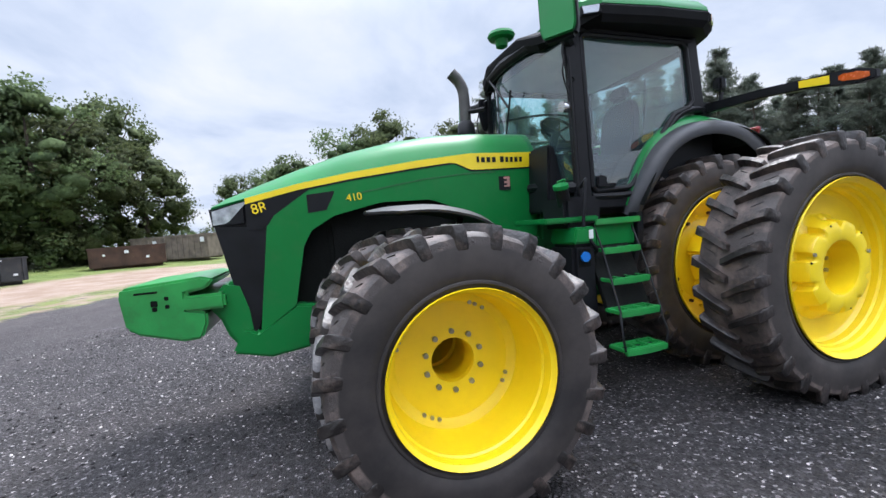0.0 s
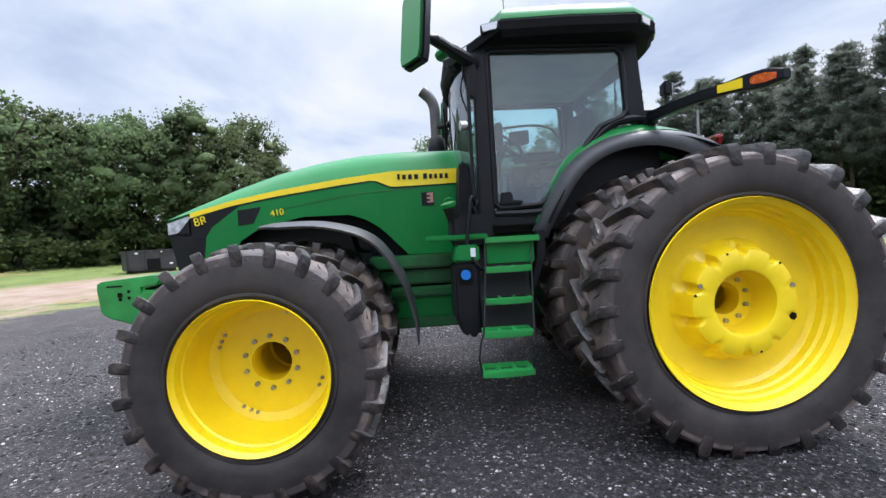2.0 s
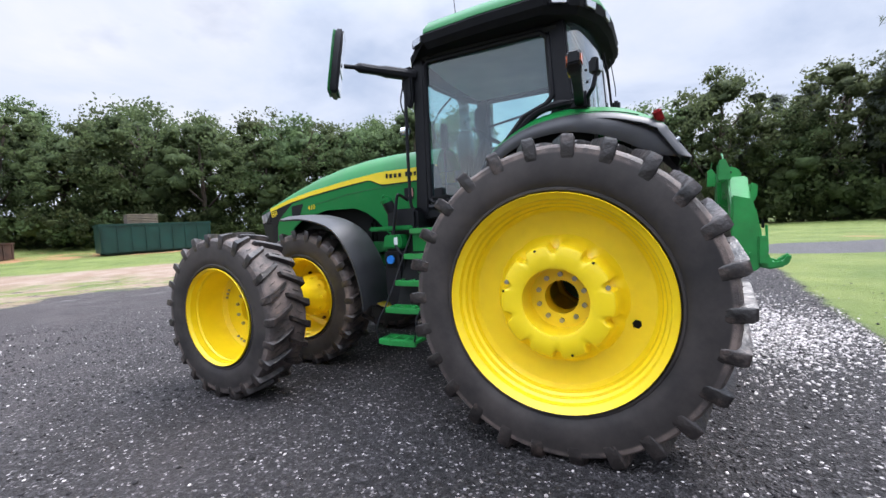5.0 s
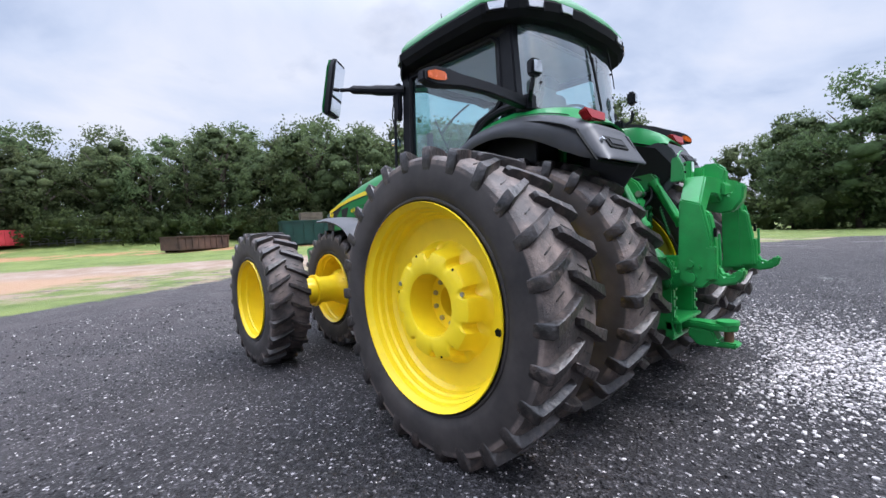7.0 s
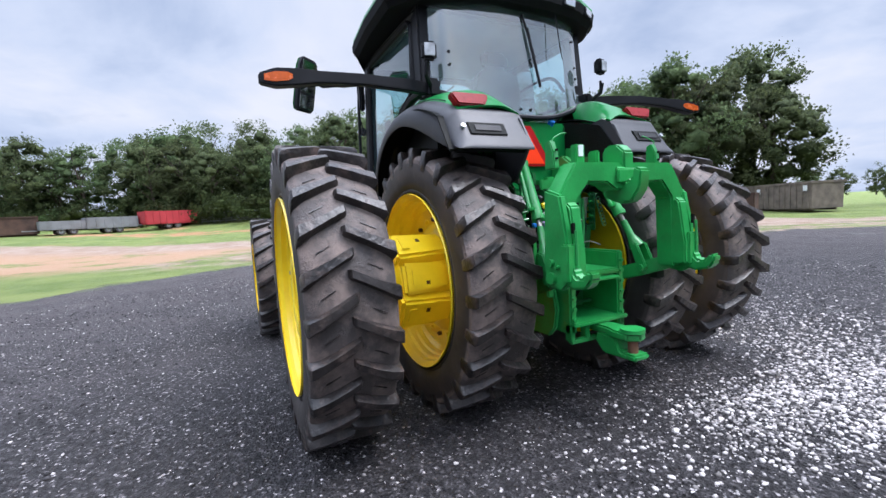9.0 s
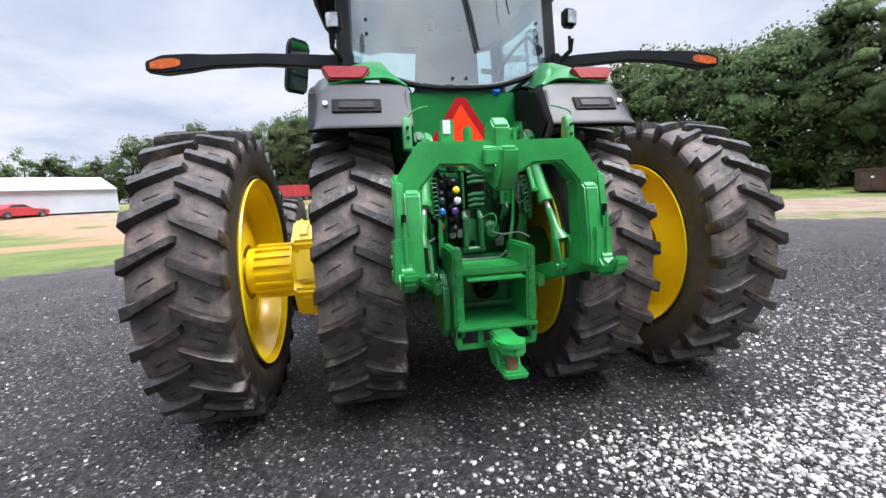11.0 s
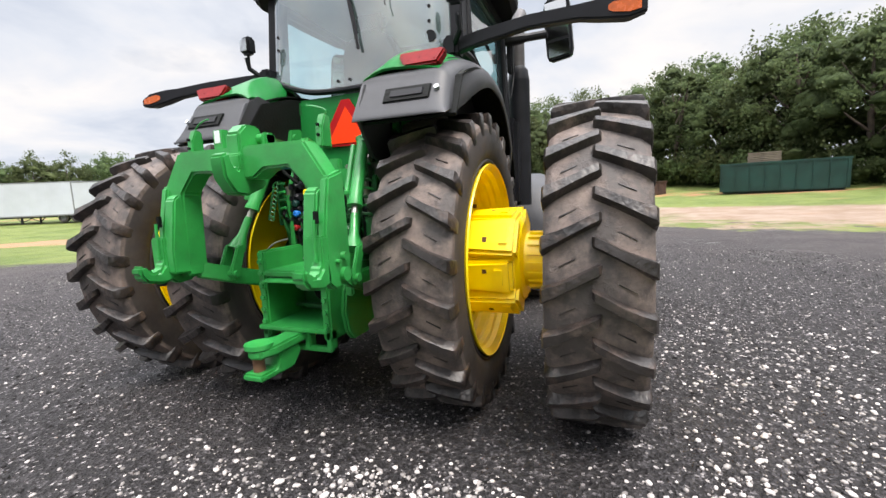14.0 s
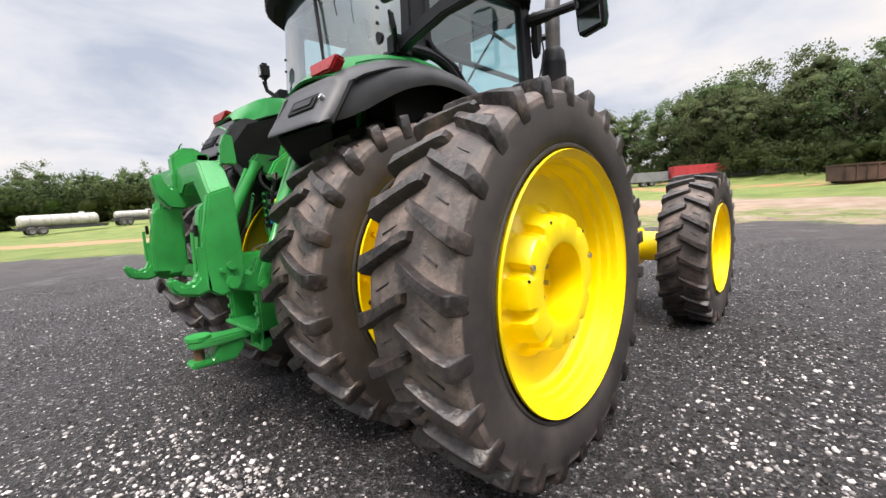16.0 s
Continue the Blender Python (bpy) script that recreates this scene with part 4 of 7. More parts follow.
for s in (-1, 1):
    pts = bend([Vector((x, 0, z)) for x, z in ((-3.36, 1.665), (-3.15, 1.690), (-2.80, 1.672), (-2.45, 1.545), (-2.23, 1.25), (-2.13, 0.95), (-2.10, 0.70))], 5)
    grid = [[(p.x, s * (0.90 + (y - 0.90) * min(1.0, 0.35 + 0.16 * i)), p.z - 0.05 * abs(u) ** 3 * min(1.0, 0.2 + 0.16 * i)) for u, y in ((-1, 0.62), (-0.5, 0.72), (0, 0.86), (0.5, 1.0), (1, 1.12))] for i, p in enumerate(pts)]
    bm = sheet(B(), grid if s > 0 else [g[::-1] for g in grid], 0.018)
    fender = part("front_fender", bm, FLARE, tractor, "grey-black curved front fender")
    bm = tube(B(), [(-2.55, s * 0.45, 1.40), (-2.6, s * 0.75, 1.42), (-2.62, s * 0.85, 1.56)], 0.025, 8)
    part("bracket", bm, DARK, fender)

# cab
def pane(bm, grid):
    """A pane of glass as one curved surface through rows of points."""
    vs = [[bm.verts.new(p) for p in r] for r in grid]
    fs = [bm.faces.new((a[k], a[k + 1], b[k + 1], b[k])) for a, b in zip(vs, vs[1:]) for k in range(len(a) - 1)]
    bmesh.ops.recalc_face_normals(bm, faces=fs)
    return bm


def post(bm, a, b, wa, wb, depth=0.09):
    """A tapered square post from a to b."""
    a, b = Vector(a), Vector(b)
    ring = lambda c, w: [c + Vector((sx * w / 2, sy * depth / 2, 0)) for sx, sy in ((-1, -1), (1, -1), (1, 1), (-1, 1))]
    vs = ring(a, wa) + ring(b, wb)
    return add(bm, vs, [(0, 1, 2, 3), (7, 6, 5, 4), (0, 4, 5, 1), (1, 5, 6, 2), (2, 6, 7, 3), (3, 7, 4, 0)], 0.012)


SILL = bend([(-0.07, -0.79, 2.44), (0.04, -0.715, 2.42), (0.105, -0.58, 2.345), (0.155, -0.30, 2.255), (0.17, 0, 2.235), (0.155, 0.30, 2.255), (0.105, 0.58, 2.345), (0.04, 0.715, 2.42), (-0.07, 0.79, 2.44)], 4)
REAR_SILL = [tuple(p) for p in SILL]
bm = B()
for s in (-1, 1):
    post(bm, (-1.47, s * 0.855, 1.58), (-1.46, s * 0.80, 3.14), 0.13, 0.12)
    post(bm, (-0.10, s * 0.80, 2.40), (-0.14, s * 0.78, 3.12), 0.16, 0.13, 0.10)
    tube(bm, bend([(-1.40, s * 0.87, 1.66), (-1.02, s * 0.875, 1.66), (-0.92, s * 0.875, 1.72), (-0.62, s * 0.86, 2.10), (-0.40, s * 0.85, 2.34), (-0.20, s * 0.84, 2.42), (0.05, s * 0.80, 2.43)], 5), 0.035, 8)
    tube(bm, [(-1.46, s * 0.80, 3.11), (-0.14, s * 0.79, 3.07)], 0.05, 8)
    prism(bm, [(-1.52, 1.55), (-0.96, 1.55), (-0.90, 1.66), (-1.52, 1.66)], "y", s * 0.80, s * 0.89, 0.012)
tube(bm, [(wx, wy, wz - 0.01) for wx, wy, wz in REAR_SILL], 0.022, 8)
tube(bm, [(-1.46, -0.80, 3.10), (-1.66, -0.4, 3.10), (-1.70, 0, 3.10), (-1.66, 0.4, 3.10), (-1.46, 0.80, 3.10)], 0.05, 8)
tube(bm, [(-1.50, -0.84, 1.75), (-1.66, -0.4, 1.80), (-1.68, 0, 1.80), (-1.66, 0.4, 1.80), (-1.50, 0.84, 1.75)], 0.05, 8)
cab = part("cab_frame", bm, BLACK, tractor, "black cab frame with slim pillars")
bm = B()
box(bm, -1.52, -0.2, -0.80, 0.80, 1.50, 1.60, 0.02)
prism(bm, [(-0.98, 1.6), (-0.55, 2.05), (-0.30, 2.22), (0.12, 2.24), (0.12, 1.6)], "y", -0.80, -0.50, 0.01)
prism(bm, [(-0.98, 1.6), (-0.55, 2.05), (-0.30, 2.22), (0.12, 2.24), (0.12, 1.6)], "y", 0.50, 0.80, 0.01)
box(bm, -0.1, 0.12, -0.55, 0.55, 1.6, 2.18, 0.01)
part("cab_floor", bm, BLACK, cab, "black cab floor and inner wheel arches")
for s in (-1, 1):
    low = line([(-1.40, 1.69), (-1.04, 1.69), (-0.96, 1.72), (-0.66, 2.10), (-0.42, 2.36), (-0.20, 2.45)])
    grid = [[(x, s * (0.862 - 0.045 * (z - 1.69) / 1.4), z) for z in (low(x), (low(x) + 3.07) / 2, 3.07)] for x in (-1.40, -1.04, -0.96, -0.80, -0.66, -0.54, -0.42, -0.30, -0.20)]
    g = part("door_glass", pane(B(), grid), GLASS, cab, "tinted door glass")
    g.visible_shadow = False
    bm = B()
    rim_pts = [(-1.39, 0.880, 1.74), (-1.39, 0.832, 3.01), (-1.36, 0.829, 3.055), (-0.27, 0.822, 3.045), (-0.215, 0.825, 2.99), (-0.19, 0.848, 2.50), (-0.24, 0.854, 2.44), (-0.43, 0.862, 2.37), (-0.67, 0.872, 2.10), (-0.96, 0.878, 1.745), (-1.02, 0.879, 1.72), (-1.35, 0.880, 1.705), (-1.39, 0.880, 1.74)]
    tube(bm, [(x, s * y, z) for x, y, z in rim_pts], 0.026, 8, False)
    door = part("door_frame", bm, BLACK, cab, "black door edging")
    bm = B()
    box(bm, -1.36, -1.16, s * 0.90 - 0.02, s * 0.90 + 0.02, 1.735, 1.765, 0.01)
    box(bm, -1.34, -1.24, s * 0.875 - 0.02, s * 0.875 + 0.02, 1.75, 1.84, 0.012)
    part("door_handle", bm, BLACK, cab, "black door handle")
g = part("rear_window", pane(B(), [[(wx - 0.05 * q, wy * (1 - 0.02 * q), wz + (3.10 - wz) * q) for q in (0, 0.33, 0.66, 1)] for wx, wy, wz in REAR_SILL]), SKY_HAZE_GLASS, cab, "tinted curved rear window")
g.visible_shadow = False
g = part("windshield", pane(B(), [[(-1.50 - 0.17 * (1 - abs(u) ** 2), 0.78 * u, z) for u in span(-1, 1, 8)] for z in (1.82, 2.4, 3.08)]), GLASS, cab, "tinted curved windshield")
g.visible_shadow = False


# roof
def plan(scale, dx=0.0, sx=1.0):
    half = [(-1.73, 0.34), (-1.67, 0.60), (-1.53, 0.86), (-1.30, 1.02), (-0.75, 1.06), (-0.18, 1.06), (0.07, 0.89), (0.20, 0.60), (0.25, 0.25)]
    c = -0.82
    pts = [(c + (x - c) * scale * sx + dx, y * scale) for x, y in half]
    return pts + [(x, -y) for x, y in pts[::-1]]


bm = B()
loft(bm, [[(x, y, z - (0.10 * min(1.0, max(0.15, (abs(y) - 0.25) / 0.35)) if x < -1.5 else 0.0)) for x, y in plan(s)] for z, s in ((3.10, 0.90), (3.10, 0.955), (3.15, 0.99), (3.215, 1.0), (3.235, 0.985))])
roof = part("roof_lining", bm, ROOFBLACK, tractor, "black roof underside and lamp band", 20)
bm = B()
loft(bm, [[(max(x, -1.36 + 0.06 * abs(y)), y, z) for x, y in plan(s)] for z, s in ((3.225, 0.97), (3.235, 0.992), (3.27, 0.985), (3.345, 0.93), (3.385, 0.84), (3.405, 0.70), (3.415, 0.4))])
part("roof_cap", bm, GREEN, roof, "green domed cab roof")
for x, y, rz in ((-1.38, 0.980, 26.6), (-1.585, 0.745, 60.0), (-0.075, 0.995, -34.0), (0.13, 0.76, -65.0), (0.222, 0.46, -81.0)):
    for s in (-1, 1):
        front_drop = 0.10 if x < -1.5 else 0.0
        at = Matrix.Translation((x, s * y, 3.192 - front_drop)) @ Matrix.Rotation(radians(s * rz), 4, "Z")
        lamp = part("roof_light_housing", box(B(), -0.085, 0.085, s * -0.02 - 0.022, s * -0.02 + 0.022, -0.040, 0.036, 0.008, at), BLACK, roof)
        bm = prism(B(), [(-0.070, 0.028), (0.070, 0.028), (0.058, -0.032), (-0.058, -0.032)], "y", s * 0.002 - 0.006, s * 0.002 + 0.006, 0.003)
        bm.transform(at)
        part("roof_light", bm, CHROME, roof, "square clear roof work light")
bm = lathe(B(), [(0.02, 0.0), (0.06, 0.02), (0.07, 0.09), (0.13, 0.10), (0.145, 0.13), (0.13, 0.16), (0.06, 0.18), (0.005, 0.185)], 24)
bm.transform(Matrix.Translation((-1.64, 0.12, 3.31)) @ Matrix.Rotation(radians(90), 4, "X"))
part("receiver", bm, GREEN, roof, "green satellite receiver dome")
part("antenna", tube(B(), [(-1.15, -0.55, 3.36), (-1.17, -0.56, 3.70)], 0.004, 5), BLACK, roof, "thin black antenna")
part("antenna", tube(B(), [(0.16, 0.35, 3.10), (0.20, 0.36, 2.80), (0.20, 0.38, 2.72)], 0.005, 5), BLACK, roof, "hanging black cable")

# mirrors on arms
for s in (-1, 1):
    bm = tube(B(), bend([(-1.50, s * 0.84, 2.95), (-1.70, s * 1.05, 2.97), (-1.86, s * 1.24, 2.985), (-1.96, s * 1.34, 2.99)], 4), [0.055] * 5 + [0.045] * 4 + [0.02] * 4, 10)
    if s > 0:
        bm.free()
        bm = tube(B(), bend([(-1.50, 0.84, 2.95), (-1.56, 1.05, 2.97), (-1.60, 1.24, 2.985)], 4), [0.055] * 4 + [0.04] * 5, 10)
    arm = part("mirror_arm", bm, BLACK, tractor, "black mirror arm")
    at = Matrix.Translation((-1.99, -1.40, 2.985) if s < 0 else (-1.62, 1.36, 3.01)) @ Matrix.Rotation(radians(36 if s < 0 else -12), 4, "Z") @ Matrix.Rotation(radians(9 if s < 0 else 3), 4, "Y") @ Matrix.Rotation(radians(s * 4), 4, "X")
    bm = B()
    prism(bm, [(-0.11, -0.29), (0.11, -0.28), (0.13, -0.2), (0.13, 0.22), (0.10, 0.30), (-0.10, 0.30), (-0.13, 0.2), (-0.13, -0.22)], "x", -0.035, 0.045, 0.02)
    bm.transform(at)
    part("mirror_shell", bm, BLACK, arm, "black mirror shell")
    bm = prism(B(), [(-0.105, -0.28), (0.105, -0.27), (0.125, -0.2), (0.125, 0.22), (0.10, 0.29), (-0.10, 0.29), (-0.125, 0.2), (-0.125, -0.22)], "x", -0.05, -0.03, 0.012)
    bm.transform(at)
    part("mirror_back", bm, GREEN, arm, "green mirror back")
    for z0, z1 in ((-0.08, 0.26), (-0.25, -0.11)):
        bm = box(B(), 0.044, 0.048, -0.105, 0.105, z0, z1, 0.001)
        bm.transform(at)
        part("mirror_glass", bm, MIRROR, arm, "mirror glass")

for s in (-1, 1):
    bracket = part("arm_bracket", prism(B(), [(-1.60, 3.02), (-1.50, 3.02), (-1.50, 2.72), (-1.53, 2.62), (-1.58, 2.66), (-1.62, 2.86)], "y", s * 0.86, s * 0.92, 0.015), BLACK, tractor, "black mirror arm bracket on the pillar")
    part("cable", tube(B(), bend([(-1.60, s * 0.90, 2.88), (-1.64, s * 0.91, 2.70), (-1.59, s * 0.90, 2.52), (-1.56, s * 0.88, 2.40)], 5), 0.007, 6), BLACK, bracket, "thin black cable")

# exhaust and intake on the cab's front corners
bm = tube(B(), bend([(-1.78, 0.93, 1.30), (-1.78, 0.93, 2.2), (-1.78, 0.93, 2.62)], 3), 0.115, 20)
tube(bm, [(-1.78, 0.93, 2.60), (-1.78, 0.93, 2.72), (-1.78, 0.93, 2.76)], [0.115, 0.10, 0.07], 20)
tube(bm, [(-1.62, 0.70, 2.85), (-1.78, 0.93, 2.87)], 0.03, 8)
muffler = part("exhaust_canister", bm, BLACK, tractor, "black exhaust canister beside the cab")
bm = tube(B(), bend([(-1.78, 0.93, 2.70), (-1.78, 0.93, 3.0), (-1.79, 0.93, 3.14), (-1.84, 0.93, 3.25), (-1.93, 0.93, 3.34)], 4), [0.068] * 13 + [0.072] * 4, 18, False)
part("exhaust_pipe", bm, material("grey_exhaust_steel", (0.10, 0.095, 0.095), 0.5, metal=0.5, vary=0.2), muffler, "grey curved exhaust pipe")

# rear fenders
ARC = [(-1.06, 1.58), (-0.98, 1.72), (-0.76, 2.06), (-0.46, 2.25), (-0.10, 2.315), (0.25, 2.29), (0.50, 2.215), (0.63, 2.145)]
EDGE = [(-1.075, 1.50)] + ARC[1:-1] + [(0.58, 2.175), (0.635, 2.14), (0.66, 2.10), (0.695, 2.045), (0.73, 1.99), (0.765, 1.935), (0.795, 1.888), (0.80, 1.87)]
HEM = [(-0.97, 1.44), (-0.87, 1.66), (-0.67, 1.96), (-0.41, 2.12), (-0.10, 2.165), (0.18, 2.11), (0.38, 2.02), (0.47, 1.97), (0.53, 1.945), (0.57, 1.925), (0.62, 1.905), (0.67, 1.89), (0.72, 1.88), (0.77, 1.872), (0.785, 1.868)]
for s in (-1, 1):
    pts = bend([Vector((x, 0, z)) for x, z in ARC], 4)
    inner = line([(-1.06, 0.80), (-0.4, 0.80), (-0.1, 0.70), (0.1, 0.55), (0.3, 0.45), (0.7, 0.43)])
    outer = line([(-1.06, 0.90), (-0.4, 0.915), (0.2, 0.92), (0.66, 0.90)])
    swell_up = line([(-1.06, 0.0), (-0.8, 0.035), (-0.4, 0.05), (0.0, 0.085), (0.35, 0.085), (0.55, 0.05), (0.66, 0.02)])
    fall = line([(-0.2, 0.0), (0.05, 0.06), (0.25, 0.26), (0.45, 0.20), (0.6, 0.06), (0.7, 0.04)])
    grid = []
    for p in pts:
        a, b = inner(p.x), outer(p.x)
        row = []
        for u in (0, 0.06, 0.14, 0.25, 0.4, 0.6, 0.8, 0.93, 1):
            crown_z = swell_up(p.x) * (1 - max(0, (u - 0.3) / 0.7) ** 1.8) - fall(p.x) * max(0, 1 - u / 0.28) ** 1.6
            row.append((p.x + 0.02 * max(0, 1 - u / 0.2), s * (a + (b - a) * u), p.z + crown_z - 0.015 * u ** 4))
        grid.append(row)
    fender = part("rear_fender", sheet(B(), grid if s > 0 else [g[::-1] for g in grid], 0.015), GREEN, tractor, "green rear fender over the dual tyres", 40)
    edge = bend([Vector((x, 0, z)) for x, z in EDGE], 4)
    hem = bend([Vector((x, 0, z)) for x, z in HEM], 4)
    reach = line([(-1.2, 0.0), (0.40, 0.0), (0.52, 0.015), (0.58, 0.13), (0.62, 0.36), (0.645, 0.46), (0.9, 0.46)])
    grid = []
    for i, (p, q) in enumerate(zip(edge, hem)):
        b = outer(min(p.x, 0.66)) - 0.012
        a = b - (reach(p.x) if p.z > 1.95 or p.x < 0 else 0.46)
        o = (0.3 + 0.7 * min(1.0, i / 6)) * (1 - 0.30 * max(0.0, (p.x - 0.3) / 0.5))
        low = Vector((0, 0, -0.012))
        row = []
        for y, f in ((a, 0), (a + (b - a) * 0.5, 0), (b - 0.01, 0), (b + 0.03 * o, 0.03), (b + 0.07 * o, 0.12), (b + 0.105 * o, 0.28), (b + 0.128 * o, 0.52), (b + 0.138 * o, 0.78), (b + 0.128 * o, 1.0)):
            c = p.lerp(q, f) + low
            row.append((c.x, s * y, c.z))
        grid.append(row)
    flare = part("fender_flare", sheet(B(), grid if s > 0 else [g[::-1] for g in grid], 0.012), FLARE, fender, "grey-black flare wrapping the fender's edge and rear face", 40)
    bm = B()
    prism(bm, [(0.38, 2.12), (0.56, 2.15), (0.68, 2.08), (0.775, 1.90), (0.74, 1.84), (0.62, 1.68), (0.36, 1.60)], "y", s * 0.432, s * 0.455, 0.004)
    part("fender_end", bm, FLARE, fender, "grey-black inner cheek of the fender end", 50)
    # the liner's near-black also carries the shade under the fender
    under = []
    for i, p in enumerate(edge[2:-3]):
        d = (edge[i + 3] - edge[i + 1]).normalized()
        q = p + Vector((d.z, 0, -d.x)) * 0.075
        under.append([(q.x, s * y, q.z) for y in (0.44, 0.7, 0.9, 1.0, 1.02)])
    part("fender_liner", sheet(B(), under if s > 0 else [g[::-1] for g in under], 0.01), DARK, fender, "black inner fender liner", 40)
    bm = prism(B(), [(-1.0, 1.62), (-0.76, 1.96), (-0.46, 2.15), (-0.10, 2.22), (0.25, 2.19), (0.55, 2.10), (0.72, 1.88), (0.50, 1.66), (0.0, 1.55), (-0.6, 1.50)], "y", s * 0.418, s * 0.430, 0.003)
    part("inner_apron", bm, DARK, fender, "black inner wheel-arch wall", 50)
    at = Matrix.Translation((0.722, s * 0.74, 1.99)) @ Matrix.Rotation(radians(-32), 4, "Y")
    part("plate_holder", box(B(), -0.02, 0.010, -0.14, 0.14, -0.052, 0.052, 0.006, at), DARK, fender, "black rectangular plate holder")
    part("holder_rim", box(B(), 0.008, 0.016, -0.10, 0.10, -0.026, 0.026, 0.004, at), BLACK, fender)
    bm = tube(B(), [(0.70, s * 0.915, 1.995), (0.726, s * 0.915, 2.011)], 0.015, 12)
    part("reverse_lamp", bm, HEADLAMP, fender, "small round clear lamp")
    bm = B()
    prism(bm, [(-0.13, 0.046), (0.13, 0.046), (0.145, 0.030), (0.10, -0.046), (-0.10, -0.046), (-0.145, 0.030)], "x", -0.06, 0.004, 0.014)
    bm.transform(Matrix.Translation((0.618, s * 0.79, 2.206)) @ Matrix.Rotation(radians(-18), 4, "Y"))
    part("tail_light", bm, RED, fender, "red trapezoid tail light")

# light bars with amber ends
for s in (-1, 1):
    tip = Vector((0.19, 2.03, 2.350)) if s < 0 else Vector((0.345, 1.965, 2.362))
    root = Vector((0.02, 0.80, 2.43))

    def station(u):
        p = root.lerp(tip, u)
        return p + Vector((0, 0, 0.055 * math.sin(math.pi * min(1.0, u * 1.05)) if s > 0 else 0.035 * math.sin(math.pi * u)))

    rings = []
    for u, hh, dd in ((0, 0.045, 0.035), (0.15, 0.043, 0.035), (0.45, 0.038, 0.032), (0.70, 0.040, 0.034), (0.80, 0.052, 0.040), (0.92, 0.056, 0.042), (1, 0.030, 0.030)):
        x, y, z = station(u)
        rings.append([(x - dd, s * y, z - hh), (x + dd, s * y, z - hh), (x + dd, s * y, z + hh), (x - dd, s * y, z + hh)])
    bm = loft(B(), rings)
    bmesh.ops.bevel(bm, geom=bm.edges[:], offset=0.008, segments=2, affect="EDGES")
    bar = part("light_bar", bm, BLACK, tractor, "black swing-out light bar with an amber end lamp")
    for side in (1, -1):
        rings = []
        for u, h, d in ((0.835, 0.012, 0.040), (0.86, 0.026, 0.047), (0.925, 0.030, 0.047), (0.975, 0.018, 0.040)):
            x, y, z = station(u)
            rings.append([(x + side * (d - 0.012), s * y, z - h), (x + side * d, s * y, z - h), (x + side * d, s * y, z + h), (x + side * (d - 0.012), s * y, z + h)])
        part("amber_lamp", loft(B(), rings), AMBER, bar, "amber warning lamp")
    rings = []
    for u, h in ((0.64, 0.027), (0.795, 0.032)):
        x, y, z = station(u)
        rings.append([(x - 0.046, s * y, z - h), (x - 0.034, s * y, z - h), (x - 0.034, s * y, z + h), (x - 0.046, s * y, z + h)])
    part("reflector", loft(B(), rings), STRIPE, bar, "yellow reflector strip")
    bm = box(B(), -0.06, 0.10, s * 0.79 - 0.05, s * 0.79 + 0.05, 2.36, 2.50, 0.02)
    tube(bm, [(0.08, s * 0.82, 2.44), (0.14, s * 0.88, 2.50), (0.16, s * 0.88, 2.58)], 0.018, 8)
    part("bar_hinge", bm, BLACK, bar, "black hinge block")
    at = Matrix.Translation((0.17, s * 0.86, 2.66 if s < 0 else 2.72)) @ Matrix.Rotation(radians(12 * s), 4, "Z")
    lamp = part("work_light", box(B(), -0.05, 0.03, -0.055, 0.055, -0.065, 0.065, 0.02, at), BLACK, bar, "black work light on a stalk")
    part("work_light_lens", box(B(), 0.028, 0.036, -0.040, 0.040, -0.046, 0.046, 0.006, at), HEADLAMP, bar, "clear work light lens")
    part("stalk", tube(B(), [(0.15, s * 0.87, 2.52), (0.155, s * 0.865, 2.60)], 0.012, 6), BLACK, bar)

# rear panel, marker triangle
bm = B()
prism(bm, [(-0.50, 2.20), (0.50, 2.20), (0.50, 1.75), (0.36, 1.62), (-0.36, 1.62), (-0.50, 1.75)], "x", 0.02, 0.155, 0.02)
box(bm, 0.15, 0.17, -0.50, -0.46, 1.75, 2.18, 0.005)
box(bm, 0.15, 0.17, 0.46, 0.50, 1.75, 2.18, 0.005)
panel = part("rear_panel", bm, GREEN, tractor, "green tank panel below the rear window")
for y in (-0.44, 0.44):
    part("panel_fixing", tube(B(), [(0.155, y, 2.13), (0.172, y, 2.13)], 0.016, 10), STEEL, panel)
    part("fixing_plate", box(B(), 0.150, 0.162, y - 0.035, y + 0.035, 2.09, 2.17, 0.004), GREEN_SHADED, panel)
part("filler_cap", tube(B(), [(0.12, 0.28, 2.17), (0.16, 0.28, 2.215)], 0.03, 12), BLUE, panel, "blue filler cap")
bm = prism(B(), [(-0.035, 2.155), (0.035, 2.155), (0.225, 1.865), (0.195, 1.825), (-0.195, 1.825), (-0.225, 1.865)], "x", 0.172, 0.178, 0.0015)
smv = part("slow_vehicle_sign", bm, SMV_RED, tractor, "slow vehicle triangle with dark red border")
part("sign_face", prism(B(), [(0, 2.105), (0.17, 1.845), (-0.17, 1.845)], "x", 0.179, 0.182, 0.001), ORANGE, smv, "fluorescent orange triangle")

# drawbar housing
draw = part("drawbar_support", box(B(), 0.50, 0.54, -0.22, 0.22, 0.66, 1.0, 0.01), HITCH, tractor, "green drawbar support box")
